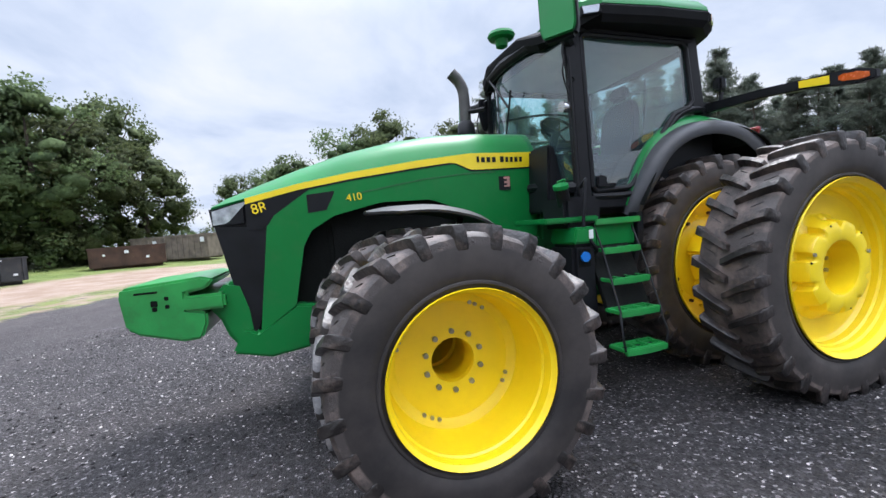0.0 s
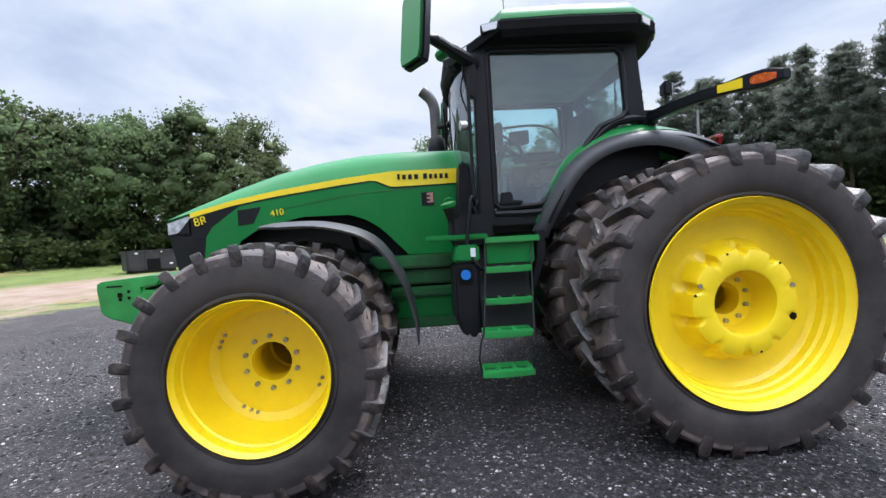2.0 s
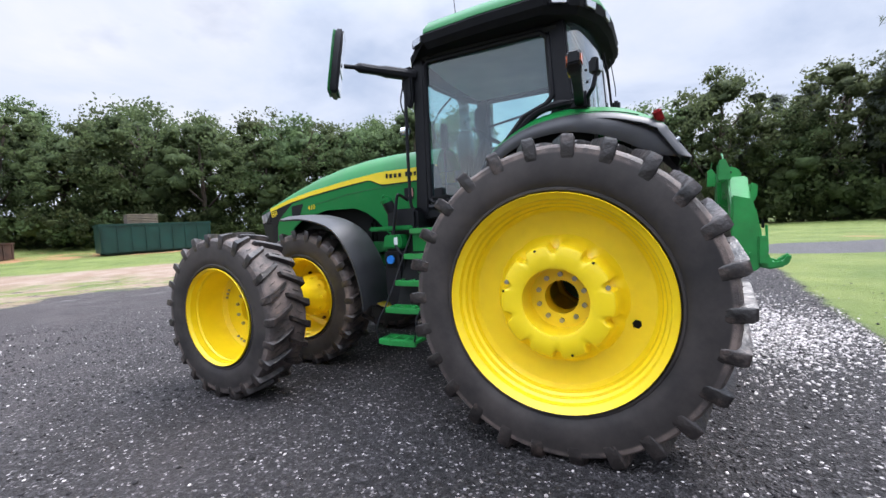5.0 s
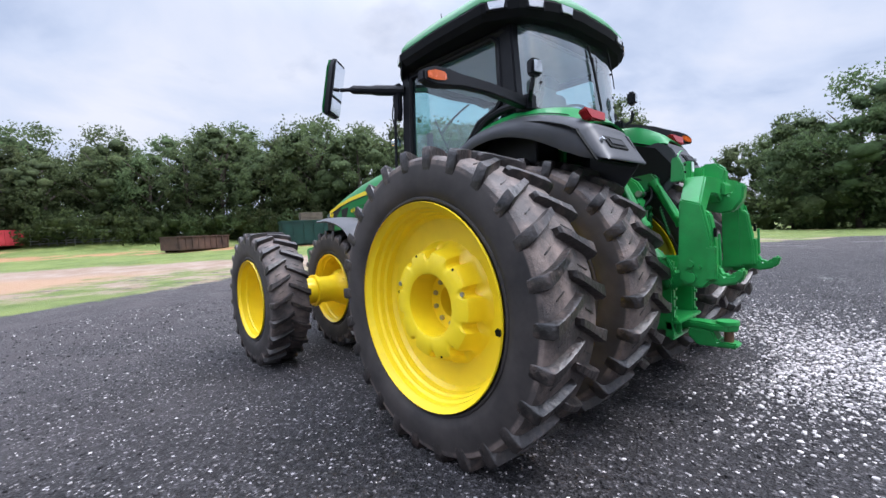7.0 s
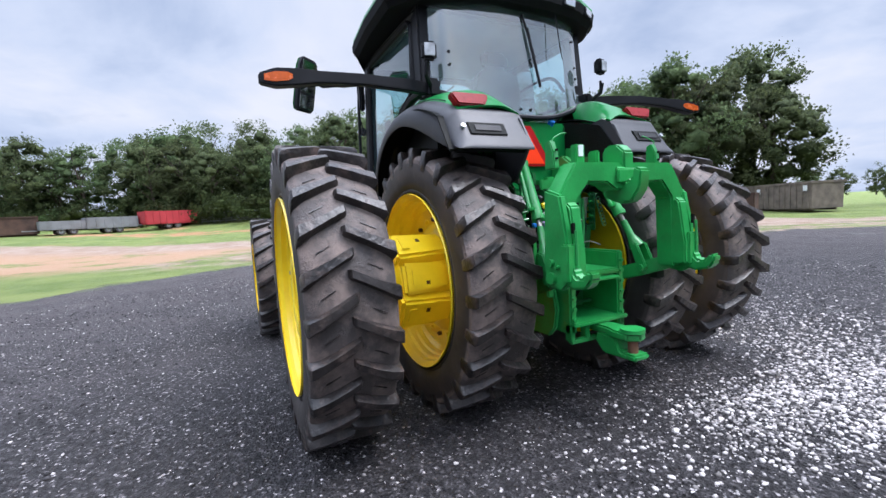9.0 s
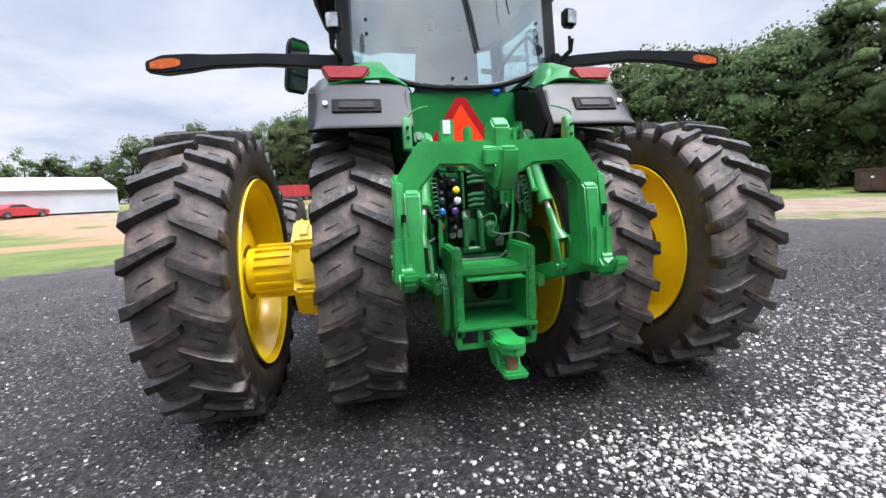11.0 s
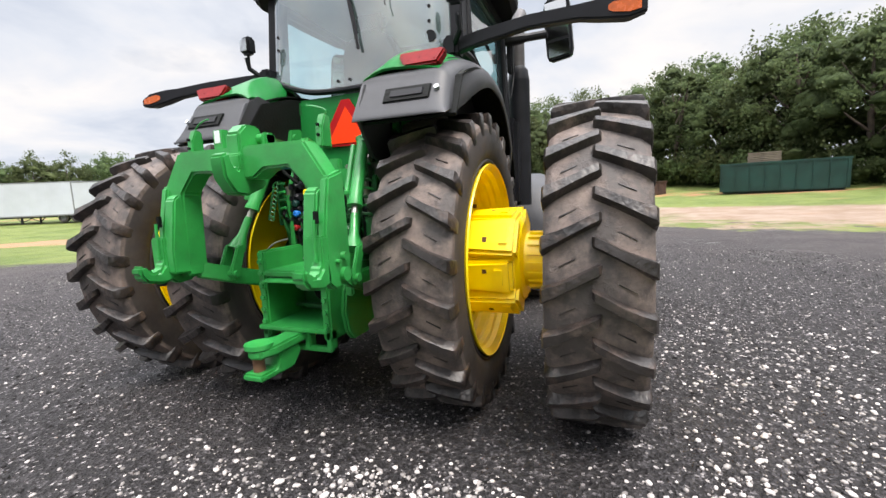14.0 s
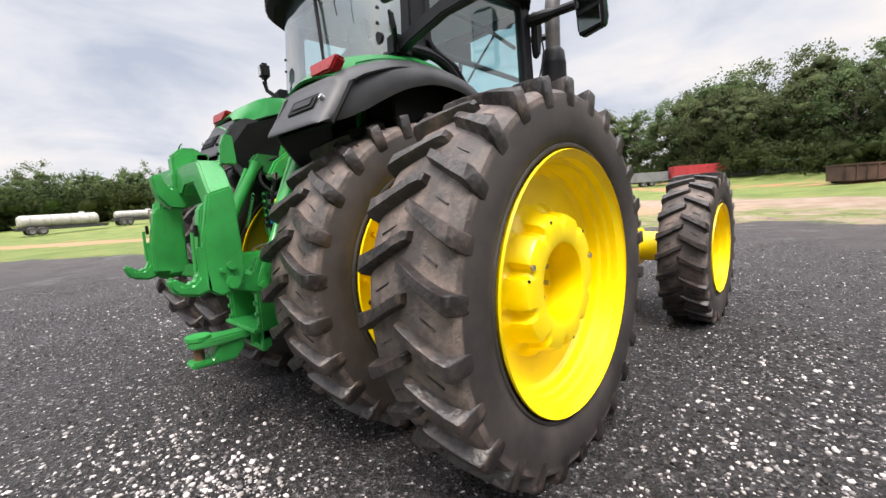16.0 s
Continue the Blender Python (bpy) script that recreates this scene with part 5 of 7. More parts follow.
for s in (-1, 1):
    part("side_post", box(B(), 0.52, 0.90, s * 0.225 - 0.03, s * 0.225 + 0.03, 0.60, 1.14, 0.012), HITCH, draw)
    part("cheek", prism(B(), [(0.40, 0.98), (0.70, 0.98), (0.78, 0.90), (0.81, 0.76), (0.78, 0.62), (0.72, 0.56), (0.40, 0.56)], "y", s * 0.26, s * 0.30, 0.012), HITCH, draw, "rounded green cheek plate")
part("top_plate", box(B(), 0.50, 0.90, -0.25, 0.25, 0.98, 1.02, 0.01), HITCH, draw)
part("floor_plate", box(B(), 0.50, 0.94, -0.25, 0.25, 0.655, 0.685, 0.008), HITCH, draw)
part("lower_bar", box(B(), 0.86, 0.90, -0.25, 0.25, 0.53, 0.565, 0.008), HITCH, draw)
for y in (-0.235, -0.10, 0.08, 0.235):
    part("strut", box(B(), 0.84, 0.90, y - 0.02, y + 0.02, 0.55, 0.67, 0.006), HITCH, draw)
for s in (-1, 1):
    for k in range(6):
        part("bolt", tube(B(), [(0.895, s * 0.225, 0.70 + 0.075 * k), (0.915, s * 0.225, 0.70 + 0.075 * k)], 0.016, 6), HITCH, draw)
# the box's inner shade is put in by the darker green
part("recess", box(B(), 0.545, 0.56, -0.192, 0.192, 0.69, 0.976, 0.004), GREEN_SHADED, draw, "shaded back of the drawbar box")
part("shaft_guard", lathe(B(), [(0.03, 0.0), (0.075, 0.0), (0.085, 0.06), (0.07, 0.075), (0.03, 0.075)], 20), DARK, draw, "dark shaft guard", 40, Matrix.Translation((0.56, 0.02, 0.85)) @ Matrix.Rotation(radians(-90), 4, "Z"))
part("cross_bar", box(B(), 0.62, 0.66, -0.192, 0.192, 0.735, 0.755, 0.005), GREEN_SHADED, draw)
part("lip", prism(B(), [(0.80, 0.985), (0.95, 0.965), (0.95, 0.955), (0.80, 0.972)], "y", -0.18, 0.17, 0.002), HITCH, draw, "bright green bent lip")
bm = B()
prism(bm, [(0.45, -0.05), (1.02, -0.06), (1.10, -0.09), (1.20, -0.08), (1.26, -0.02), (1.24, 0.05), (1.16, 0.08), (0.45, 0.05)], "z", 0.60, 0.655, 0.012)
prism(bm, [(0.95, 0.61), (1.10, 0.61), (1.14, 0.52), (1.26, 0.52), (1.26, 0.48), (1.0, 0.475), (0.93, 0.55)], "y", -0.075, 0.06, 0.012)
bar = part("drawbar", bm, HITCH, tractor, "green clevis drawbar")
part("drawbar_pin", tube(B(), [(1.195, -0.015, 0.50), (1.195, -0.015, 0.60)], 0.032, 14), material("worn_rusty_steel", (0.20, 0.10, 0.06), 0.6, metal=0.4, vary=0.25), bar, "worn rusty hitch pin")
part("hitch_pad", tube(B(), [(1.19, -0.01, 0.65), (1.19, -0.01, 0.675)], 0.075, 18), HITCH, bar)

# three-point hitch with quick-attach frame
HY = -0.035
bm = B()
outer_pts = [(-0.555, 1.03), (-0.55, 1.53), (-0.42, 1.725), (0.42, 1.725), (0.55, 1.53), (0.555, 1.03), (0.43, 1.03), (0.415, 1.50), (0.32, 1.605), (0.17, 1.60), (0.10, 1.555), (-0.10, 1.555), (-0.17, 1.60), (-0.32, 1.605), (-0.415, 1.50), (-0.43, 1.03)]
prism(bm, [(y + HY, z) for y, z in outer_pts], "x", 1.06, 1.19, 0.012)
for s in (-1, 1):
    prism(bm, [(1.19, 1.50), (1.23, 1.47), (1.27, 1.20), (1.27, 1.06), (1.07, 1.04), (1.07, 1.10)], "y", HY + s * 0.43, HY + s * 0.508, 0.01)
    prism(bm, [(1.07, 1.58), (1.20, 1.54), (1.25, 1.30), (1.26, 1.04), (1.20, 0.99), (1.09, 1.0), (1.05, 1.12)], "y", HY + s * 0.508, HY + s * 0.56, 0.012)
quick = part("quick_hitch_frame", bm, HITCH, tractor, "green A-frame quick hitch")
bm = B()
prism(bm, [(1.03, 1.80), (1.03, 1.52), (1.17, 1.47), (1.25, 1.48), (1.31, 1.56), (1.32, 1.67), (1.27, 1.69), (1.255, 1.62), (1.225, 1.605), (1.205, 1.63), (1.205, 1.79), (1.15, 1.84), (1.06, 1.84)], "y", HY - 0.045, HY + 0.045, 0.012)
prism(bm, [(1.19, 1.60), (1.215, 1.60), (1.215, 1.68), (1.19, 1.70)], "y", HY - 0.10, HY + 0.045, 0.006)
tube(bm, [(1.06, HY + 0.04, 1.77), (1.06, HY + 0.12, 1.77)], 0.030, 16)
box(bm, 1.02, 1.10, HY + 0.085, HY + 0.12, 1.70, 1.80, 0.010)
box(bm, 1.02, 1.10, HY - 0.16, HY - 0.125, 1.70, 1.81, 0.010)
part("top_hook", bm, HITCH, quick, "green upper hitch hook")
for s in (-1, 1):
    y0 = HY + s * 0.52
    bm = B()
    prism(bm, [(1.23, 1.16), (1.22, 1.03), (1.30, 1.01), (1.39, 1.03), (1.425, 1.075), (1.425, 1.125), (1.39, 1.125), (1.365, 1.085), (1.32, 1.08), (1.29, 1.11), (1.28, 1.16)], "y", y0 - 0.04, y0 + 0.04, 0.014)
    part("lower_hook", bm, HITCH, quick, "green lower hitch hook")
    bm = box(B(), 1.225, 1.283, y0 - 0.062, y0 + 0.036, 1.05, 1.262, 0.008)
    part("latch", bm, HITCH, quick, "green spring latch cover")
    part("latch_rod", tube(B(), [(1.29, y0, 1.14), (1.285, y0, 1.34)], 0.009, 6), HITCH, quick)
    part("slot", box(B(), 1.255, 1.272, y0 - 0.012, y0 + 0.012, 1.32, 1.38, 0.003), DARK, quick, "dark latch slot")
    for dx, dz, r in ((1.13, 1.06, 0.035), (1.13, 1.15, 0.022), (1.18, 1.13, 0.012)):
        part("pivot_pin", tube(B(), [(dx, HY + s * 0.555, dz), (dx, HY + s * 0.585, dz)], r, 14), HITCH, quick)
    # upper brackets of the rear panel, lift arms, links and cylinders
    rings = []
    for x, y, z, wy, hz in ((0.30, 0.30, 0.82, 0.03, 0.055), (0.62, 0.335, 0.90, 0.022, 0.055), (0.95, 0.435, 1.00, 0.022, 0.052), (1.12, 0.50, 1.06, 0.026, 0.050)):
        rings.append([(x, s * (y - wy), z - hz), (x, s * (y + wy), z - hz), (x, s * (y + wy), z + hz), (x, s * (y - wy), z + hz)])
    bm = loft(B(), rings)
    bmesh.ops.bevel(bm, geom=bm.edges[:], offset=0.010, segments=2, affect="EDGES")
    draft = part("draft_link", bm, HITCH, tractor, "green lower draft link")
    part("sway_block", box(B(), 0.70, 0.80, s * 0.33 - 0.03, s * 0.33 + 0.03, 0.855, 0.935, 0.012), HITCH, draft, "green sway block")
    bm = B()
    tube(bm, [(0.545, s * 0.345, 1.80), (0.56, s * 0.348, 1.77), (0.755, s * 0.385, 1.405)], [0.048, 0.038, 0.040], 14)
    tube(bm, [(0.748, s * 0.384, 1.42), (0.762, s * 0.387, 1.39)], 0.046, 14)
    tube(bm, [(0.60, s * 0.36 - 0.055, 1.76), (0.735, s * 0.38 - 0.06, 1.47)], 0.016, 10)
    box(bm, 0.715, 0.755, s * 0.38 - 0.075, s * 0.38 - 0.02, 1.455, 1.48, 0.006)
    tube(bm, [(0.785, s * 0.395, 1.345), (0.835, s * 0.415, 1.23), (0.86, s * 0.423, 1.18), (0.875, s * 0.428, 1.15)], [0.022, 0.028, 0.048, 0.056], 14)
    for dy in (-0.046, 0.046):
        prism(bm, [(0.855, 1.19), (0.915, 1.175), (0.985, 1.02), (0.965, 0.965), (0.925, 0.965), (0.865, 1.12)], "y", s * 0.432 + dy - 0.012, s * 0.432 + dy + 0.012, 0.008)
    tube(bm, [(0.95, s * 0.432 - 0.075, 1.005), (0.95, s * 0.432 + 0.075, 1.005)], 0.024, 12)
    link = part("lift_link", bm, HITCH, tractor, "green adjustable lift link")
    part("cylinder_rod", tube(B(), [(0.755, s * 0.385, 1.405), (0.79, s * 0.397, 1.33)], 0.018, 12), STEEL, link, "bright steel rod")
    bm = B()
    prism(bm, [(0.15, 1.70), (0.22, 1.84), (0.54, 1.87), (0.60, 1.80), (0.57, 1.74), (0.25, 1.62)], "y", s * 0.335, s * 0.40, 0.015)
    part("lift_arm", bm, GREEN_SHADED, tractor, "green rockshaft lift arm")
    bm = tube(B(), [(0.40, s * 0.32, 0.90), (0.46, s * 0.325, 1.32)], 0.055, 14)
    part("lift_cylinder", bm, GREEN_SHADED, tractor, "green hydraulic lift cylinder")
    part("cylinder_rod", tube(B(), [(0.46, s * 0.31, 1.31), (0.49, s * 0.308, 1.54)], 0.022, 10), STEEL, tractor, "bright cylinder rod")
    y0 = -0.492 if s < 0 else 0.400
    part("bent_wire", tube(B(), bend([(1.03, y0, 1.85), (1.03, y0 + 0.02, 1.885), (1.03, y0 + (0.07 if s < 0 else -0.05), 1.912), (1.03, y0 + (0.115 if s < 0 else -0.095), 1.92)], 4), 0.0045, 8), HITCH, tractor, "thin bent wire handle")
    bracket = part("hose_bracket", prism(B(), [(0.99, 1.70), (1.08, 1.70), (1.07, 1.80), (1.04, 1.87), (1.00, 1.86)], "y", y0 - 0.022, y0 + 0.022, 0.006), HITCH, tractor, "green hose bracket with holes")
    for z in (1.76, 1.81):
        part("bracket_hole", tube(B(), [(1.072, y0, z), (1.084, y0, z)], 0.008, 10), DARK, bracket)
part("label_post", box(B(), 1.01, 1.06, -0.325, -0.25, 1.70, 1.85, 0.006), HITCH, tractor, "green upright post on the hitch")
part("label_plate", box(B(), 1.06, 1.066, -0.308, -0.268, 1.775, 1.845, 0.002), WHITE, tractor, "small white warning label")

# hydraulic outlets between the lift arms
block = part("valve_block", box(B(), 0.34, 0.46, -0.285, -0.10, 1.14, 1.58, 0.015), DARK, tractor, "black hydraulic outlet block")
rc = random.Random(9)
for k in range(5):
    for y in (-0.235, -0.15):
        z = 1.545 - 0.078 * k
        part("coupler", tube(B(), [(0.45, y, z), (0.50, y, z - 0.006), (0.515, y, z - 0.012)], [0.030, 0.027, 0.016], 10), BLACK, block, "black coupler cap")
        part("lever", box(B(), 0.47, 0.535, y - 0.040, y - 0.020, z - 0.03, z + rc.uniform(0.0, 0.02), 0.005), BLACK, block)
for y, z, mat, word in ((-0.136, 1.489, STRIPE, "yellow"), (-0.129, 1.419, WHITE, "white"), (-0.235, 1.42, DUMPSTER, "green"), (-0.235, 1.35, BLUE, "blue"), (-0.150, 1.35, material("purple_plastic", (0.10, 0.03, 0.20), 0.4), "purple"), (-0.25, 1.251, RED, "red")):
    part("colour_tab", tube(B(), [(0.50, y, z), (0.528, y, z), (0.535, y, z)], [0.024, 0.024, 0.014], 12), mat, block, word + " round outlet tab")
for y, z in ((-0.251, 1.191), (-0.164, 1.188), (-0.138, 1.082)):
    part("socket", lathe(B(), [(0.006, 0.0), (0.013, 0.0), (0.022, 0.004), (0.024, 0.05)], 14), SILVER, block, "bright socket ring", 40, Matrix.Translation((0.50, y, z)) @ Matrix.Rotation(radians(90), 4, "Z"))
stack = part("valve_stack", box(B(), 0.34, 0.42, -0.06, 0.09, 1.36, 1.64, 0.02), DARK, tractor, "dark selective valve stack")
for k in range(6):
    z = 1.615 - 0.036 * k - (0.05 if k > 2 else 0.0)
    part("valve_section", tube(B(), [(0.45, -0.04, z - 0.01), (0.455, 0.0, z), (0.47, 0.07, z)], [0.012, 0.016, 0.014], 6), GREEN_SHADED, stack, "green hose fitting")
part("stack_cheek", prism(B(), [(0.34, 1.63), (0.47, 1.60), (0.48, 1.36), (0.34, 1.34)], "y", -0.085, -0.068, 0.004), GREEN_SHADED, stack)
bm = B()
for y in (-0.078, 0.030):
    prism(bm, [(0.36, 1.35), (0.47, 1.345), (0.52, 1.30), (0.53, 1.10), (0.50, 1.06), (0.36, 1.06)], "y", y - 0.016, y + 0.016, 0.008)
box(bm, 0.36, 0.46, -0.065, 0.018, 1.07, 1.29, 0.012)
tube(bm, [(0.50, -0.10, 1.085), (0.50, 0.052, 1.085)], 0.020, 12)
part("top_link_bracket", bm, GREEN_SHADED, tractor, "green cast bracket with two upright cheeks")
part("bracket_hole", tube(B(), [(0.455, -0.025, 1.12), (0.466, -0.025, 1.12)], 0.022, 14), DARK, tractor, "dark round hole")
part("gear_cover", tube(B(), [(0.38, 0.12, 1.20), (0.45, 0.12, 1.20), (0.48, 0.12, 1.20)], [0.075, 0.07, 0.045], 18), GREEN_SHADED, tractor, "green round gear cover")
plate = part("hole_plate", prism(B(), [(0.091, 1.635), (0.253, 1.63), (0.243, 1.378), (0.172, 1.381), (0.168, 1.50), (0.12, 1.552), (0.088, 1.556)], "x", 0.50, 0.512, 0.004), HITCH, tractor, "green bracket plate with holes")
for y, z in ((0.115, 1.592), (0.195, 1.555), (0.205, 1.490), (0.207, 1.443)):
    part("hole", tube(B(), [(0.511, y, z), (0.515, y, z)], 0.012, 12), DARK, plate)
part("upright_bar", tube(B(), [(0.50, 0.272, 1.53), (0.52, 0.25, 1.25), (0.55, 0.20, 1.02)], 0.014, 8), HITCH, tractor, "slim green upright bar")
part("upright_bar", prism(B(), [(-0.27, 1.30), (-0.245, 1.30), (-0.24, 1.12), (-0.215, 1.05), (-0.25, 1.02), (-0.275, 1.06)], "x", 0.54, 0.552, 0.003), HITCH, tractor, "green flat bracket bar")
for pts, r, mat in (([(0.50, 0.05, 1.30), (0.53, 0.11, 1.32), (0.54, 0.13, 1.27), (0.53, 0.10, 1.21), (0.54, 0.06, 1.24)], 0.005, HITCH), ([(0.52, 0.10, 1.20), (0.55, 0.17, 1.18), (0.57, 0.27, 1.19), (0.62, 0.33, 1.16)], 0.005, SILVER), ([(0.55, -0.30, 1.18), (0.62, -0.37, 1.15), (0.66, -0.42, 1.08)], 0.006, SILVER), ([(0.55, -0.186, 1.045), (0.57, -0.10, 1.03), (0.57, 0.10, 1.03), (0.55, 0.16, 1.04), (0.54, 0.20, 1.07)], 0.005, SILVER), ([(0.48, 0.09, 1.62), (0.50, 0.08, 1.50), (0.50, 0.12, 1.40), (0.48, 0.16, 1.34)], 0.008, DARK)):
    part("hose", tube(B(), bend(pts, 5), r, 6), mat, tractor, "thin looping hose")

# pipes, fittings and castings round the valves
for s in (-1, 1):
    body = part("rockshaft_arm", prism(B(), [(0.16, 1.86), (0.30, 1.90), (0.44, 1.80), (0.50, 1.70), (0.46, 1.64), (0.30, 1.72), (0.16, 1.70)], "y", s * 0.25, s * 0.315, 0.015), HITCH, tractor, "green rockshaft arm")
    part("arm_pin", tube(B(), [(0.46, s * 0.23, 1.69), (0.46, s * 0.34, 1.69)], 0.028, 12), STEEL, body, "bright steel pin")
    for k in range(5):
        z = 1.30 + 0.055 * k
        part("hydraulic_pipe", tube(B(), bend([(0.36, s * 0.36, z), (0.46, s * 0.385, z + 0.01), (0.52, s * 0.36, z + 0.03), (0.54, s * 0.30, z + 0.04)], 4), 0.010, 8), HITCH if k % 2 else GREEN_SHADED, tractor, "thin green pipe")
    part("pipe_clamp", box(B(), 0.46, 0.51, s * 0.385 - 0.015, s * 0.385 + 0.015, 1.27, 1.58, 0.006), GREEN_SHADED, tractor, "green pipe clamp")
    part("hose", tube(B(), bend([(0.30, s * 0.30, 1.86), (0.48, s * 0.35, 1.80), (0.55, s * 0.30, 1.66), (0.50, s * 0.22, 1.56)], 5), 0.012, 8), DARK, tractor, "black hose")
    part("coil_spring", tube(B(), [(0.62 + 0.0012 * k, s * 0.30 + 0.022 * math.cos(k * 0.9), 1.55 - 0.004 * k + 0.022 * math.sin(k * 0.9)) for k in range(60)], 0.004, 5), GREEN_SHADED, tractor, "green coil spring")
rp = random.Random(17)
for k in range(22):
    s = -1 if k % 2 else 1
    y0 = s * rp.uniform(0.18, 0.36)
    z0, z1 = rp.uniform(1.06, 1.3), rp.uniform(1.4, 1.72)
    x0 = rp.uniform(0.30, 0.50)
    part("hydraulic_pipe", tube(B(), bend([(x0, y0, z0), (x0 + rp.uniform(0.02, 0.10), y0 + s * 0.02, (z0 + z1) / 2), (x0 - 0.03, y0 + s * rp.uniform(-0.05, 0.05), z1)], 4), rp.choice((0.009, 0.013, 0.017)), 8), rp.choice((HITCH, DARK, DARK, GREEN_SHADED)), tractor)
for k in range(34):
    y0, z0, x0 = rp.uniform(-0.38, 0.38), rp.uniform(1.05, 1.72), rp.uniform(0.28, 0.44)
    a, b, c = rp.uniform(0.02, 0.05), rp.uniform(0.02, 0.055), rp.uniform(0.02, 0.05)
    part("valve_fitting", box(B(), x0 - a, x0 + a, y0 - b, y0 + b, z0 - c, z0 + c, 0.008), rp.choice((GREEN_SHADED, HITCH, DARK, STEEL)), tractor)
for s in (-1, 1):
    bm = B()
    prism(bm, [(0.16, 1.62), (0.34, 1.70), (0.40, 1.64), (0.38, 1.20), (0.28, 1.02), (0.16, 1.02)], "y", s * 0.30, s * 0.335, 0.012)
    part("side_bracket", bm, GREEN_SHADED, tractor, "green cast bracket")
    bm = B()
    prism(bm, [(0.17, 1.98), (0.30, 1.96), (0.33, 1.86), (0.26, 1.74), (0.17, 1.74)], "y", s * 0.40, s * 0.43, 0.01)
    tube(bm, [(0.26, s * 0.38, 1.90), (0.26, s * 0.46, 1.90)], 0.035, 14)
    part("link_bracket", bm, HITCH, tractor, "green upper link bracket")

# ladder and boxes on the driver's side
bm = B()
for rail in ([(-1.525, -1.02, 1.46), (-1.55, -1.16, 1.23), (-1.585, -1.29, 0.99), (-1.625, -1.42, 0.76)], [(-1.135, -1.00, 1.46), (-1.18, -1.16, 1.22), (-1.215, -1.29, 0.99), (-1.25, -1.42, 0.76)]):
    tube(bm, rail, 0.007, 8)
for x0, x1 in ((-1.63, -1.675), (-1.25, -1.265)):
    tube(bm, [(x0, -1.42, 0.76), (x1 + (0.02 if x0 < -1.5 else -0.01), -1.455, 0.70), (x1, -1.49, 0.60), (x1 + (0.015 if x0 < -1.5 else -0.02), -1.49, 0.50)], 0.008, 8)
ladder = part("ladder", bm, BLACK, tractor, "entry ladder with thin black side rails")
for k, (xa, xb, y0, y1, z) in enumerate(((-1.655, -1.275, -1.50, -1.30, 0.50), (-1.62, -1.25, -1.42, -1.24, 0.765), (-1.58, -1.215, -1.30, -1.12, 0.99), (-1.547, -1.18, -1.18, -1.02, 1.222), (-1.53, -1.08, -1.08, -0.94, 1.455))):
    nose = [(xa + (xb - xa) * q, y0 - 0.018 * math.sin(math.pi * q)) for q in (0, 0.1, 0.3, 0.5, 0.7, 0.9, 1.0)]
    bm = prism(B(), nose + [(xb, y0 + 0.03), (xa, y0 + 0.03)], "z", z - 0.038, z + 0.012, 0.006)
    part("step", bm, HITCH, ladder, "green step with a curved lip")
    part("step_edge", box(B(), xa, xb, y1 - 0.02, y1, z - 0.02, z + 0.008, 0.004), HITCH, ladder)
    for x in span(xa + 0.012, xb - 0.012, 3):
        part("step_bar", box(B(), x - 0.012, x + 0.012, y0 + 0.03, y1 - 0.02, z - 0.02, z + 0.008, 0.004), HITCH, ladder)
    for q in span(0.2, 0.8, 1):
        part("step_tread", box(B(), xa + 0.02, xb - 0.02, y0 + 0.038 + (y1 - y0 - 0.07) * q - 0.004, y0 + 0.038 + (y1 - y0 - 0.07) * q + 0.004, z - 0.012, z + 0.004, 0), HITCH if k < 2 else DARK, ladder)
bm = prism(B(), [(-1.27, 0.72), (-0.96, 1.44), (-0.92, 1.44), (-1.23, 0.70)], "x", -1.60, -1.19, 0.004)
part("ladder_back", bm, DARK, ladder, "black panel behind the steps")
part("riser", box(B(), -1.52, -1.12, -1.05, -0.95, 1.24, 1.44, 0.01), GREEN, ladder, "green riser panel")
part("side_plate", prism(B(), [(-1.10, 1.50), (-1.03, 1.50), (-1.03, 1.30), (-1.13, 1.02), (-1.17, 1.02), (-1.10, 1.30)], "y", -1.06, -0.96, 0.006), BLACK, ladder, "black curved skirt beside the steps")
bm = B()
prism(bm, [(-1.80, 1.285), (-1.585, 1.285), (-1.585, 0.74), (-1.61, 0.675), (-1.70, 0.665), (-1.76, 0.72), (-1.81, 0.85)], "y", -1.14, -0.80, 0.03)
tank = part("fluid_tank", bm, BLACK, tractor, "black fluid tank beside the ladder")
part("tank_cover", prism(B(), [(-1.80, 1.285), (-1.585, 1.285), (-1.59, 1.415), (-1.775, 1.415)], "y", -1.15, -0.80, 0.015), GREEN, tank, "green tank cover")
part("cover_label", box(B(), -1.66, -1.62, -1.154, -1.149, 1.32, 1.39, 0.001), WHITE, tank, "small white label")
bm = tube(B(), [(-1.707, -1.13, 1.18), (-1.707, -1.165, 1.18)], 0.040, 14)
part("tank_cap", bm, BLUE, tank, "blue fluid cap")
part("cap_recess", box(B(), -1.76, -1.65, -1.146, -1.138, 1.10, 1.24, 0.01), DARK, tank)
bm = B()
box(bm, -1.80, -1.45, -1.06, -0.70, 1.41, 1.66, 0.03)
tube(bm, [(-1.75, -0.98, 1.60), (-1.80, -1.02, 1.74)], 0.055, 16)
battery = part("battery_box", bm, BLACK, tractor, "black box with a filler neck")
part("filler_cap", tube(B(), [(-1.80, -1.02, 1.735), (-1.808, -1.027, 1.765)], 0.062, 18), GREEN, battery, "green fuel cap")
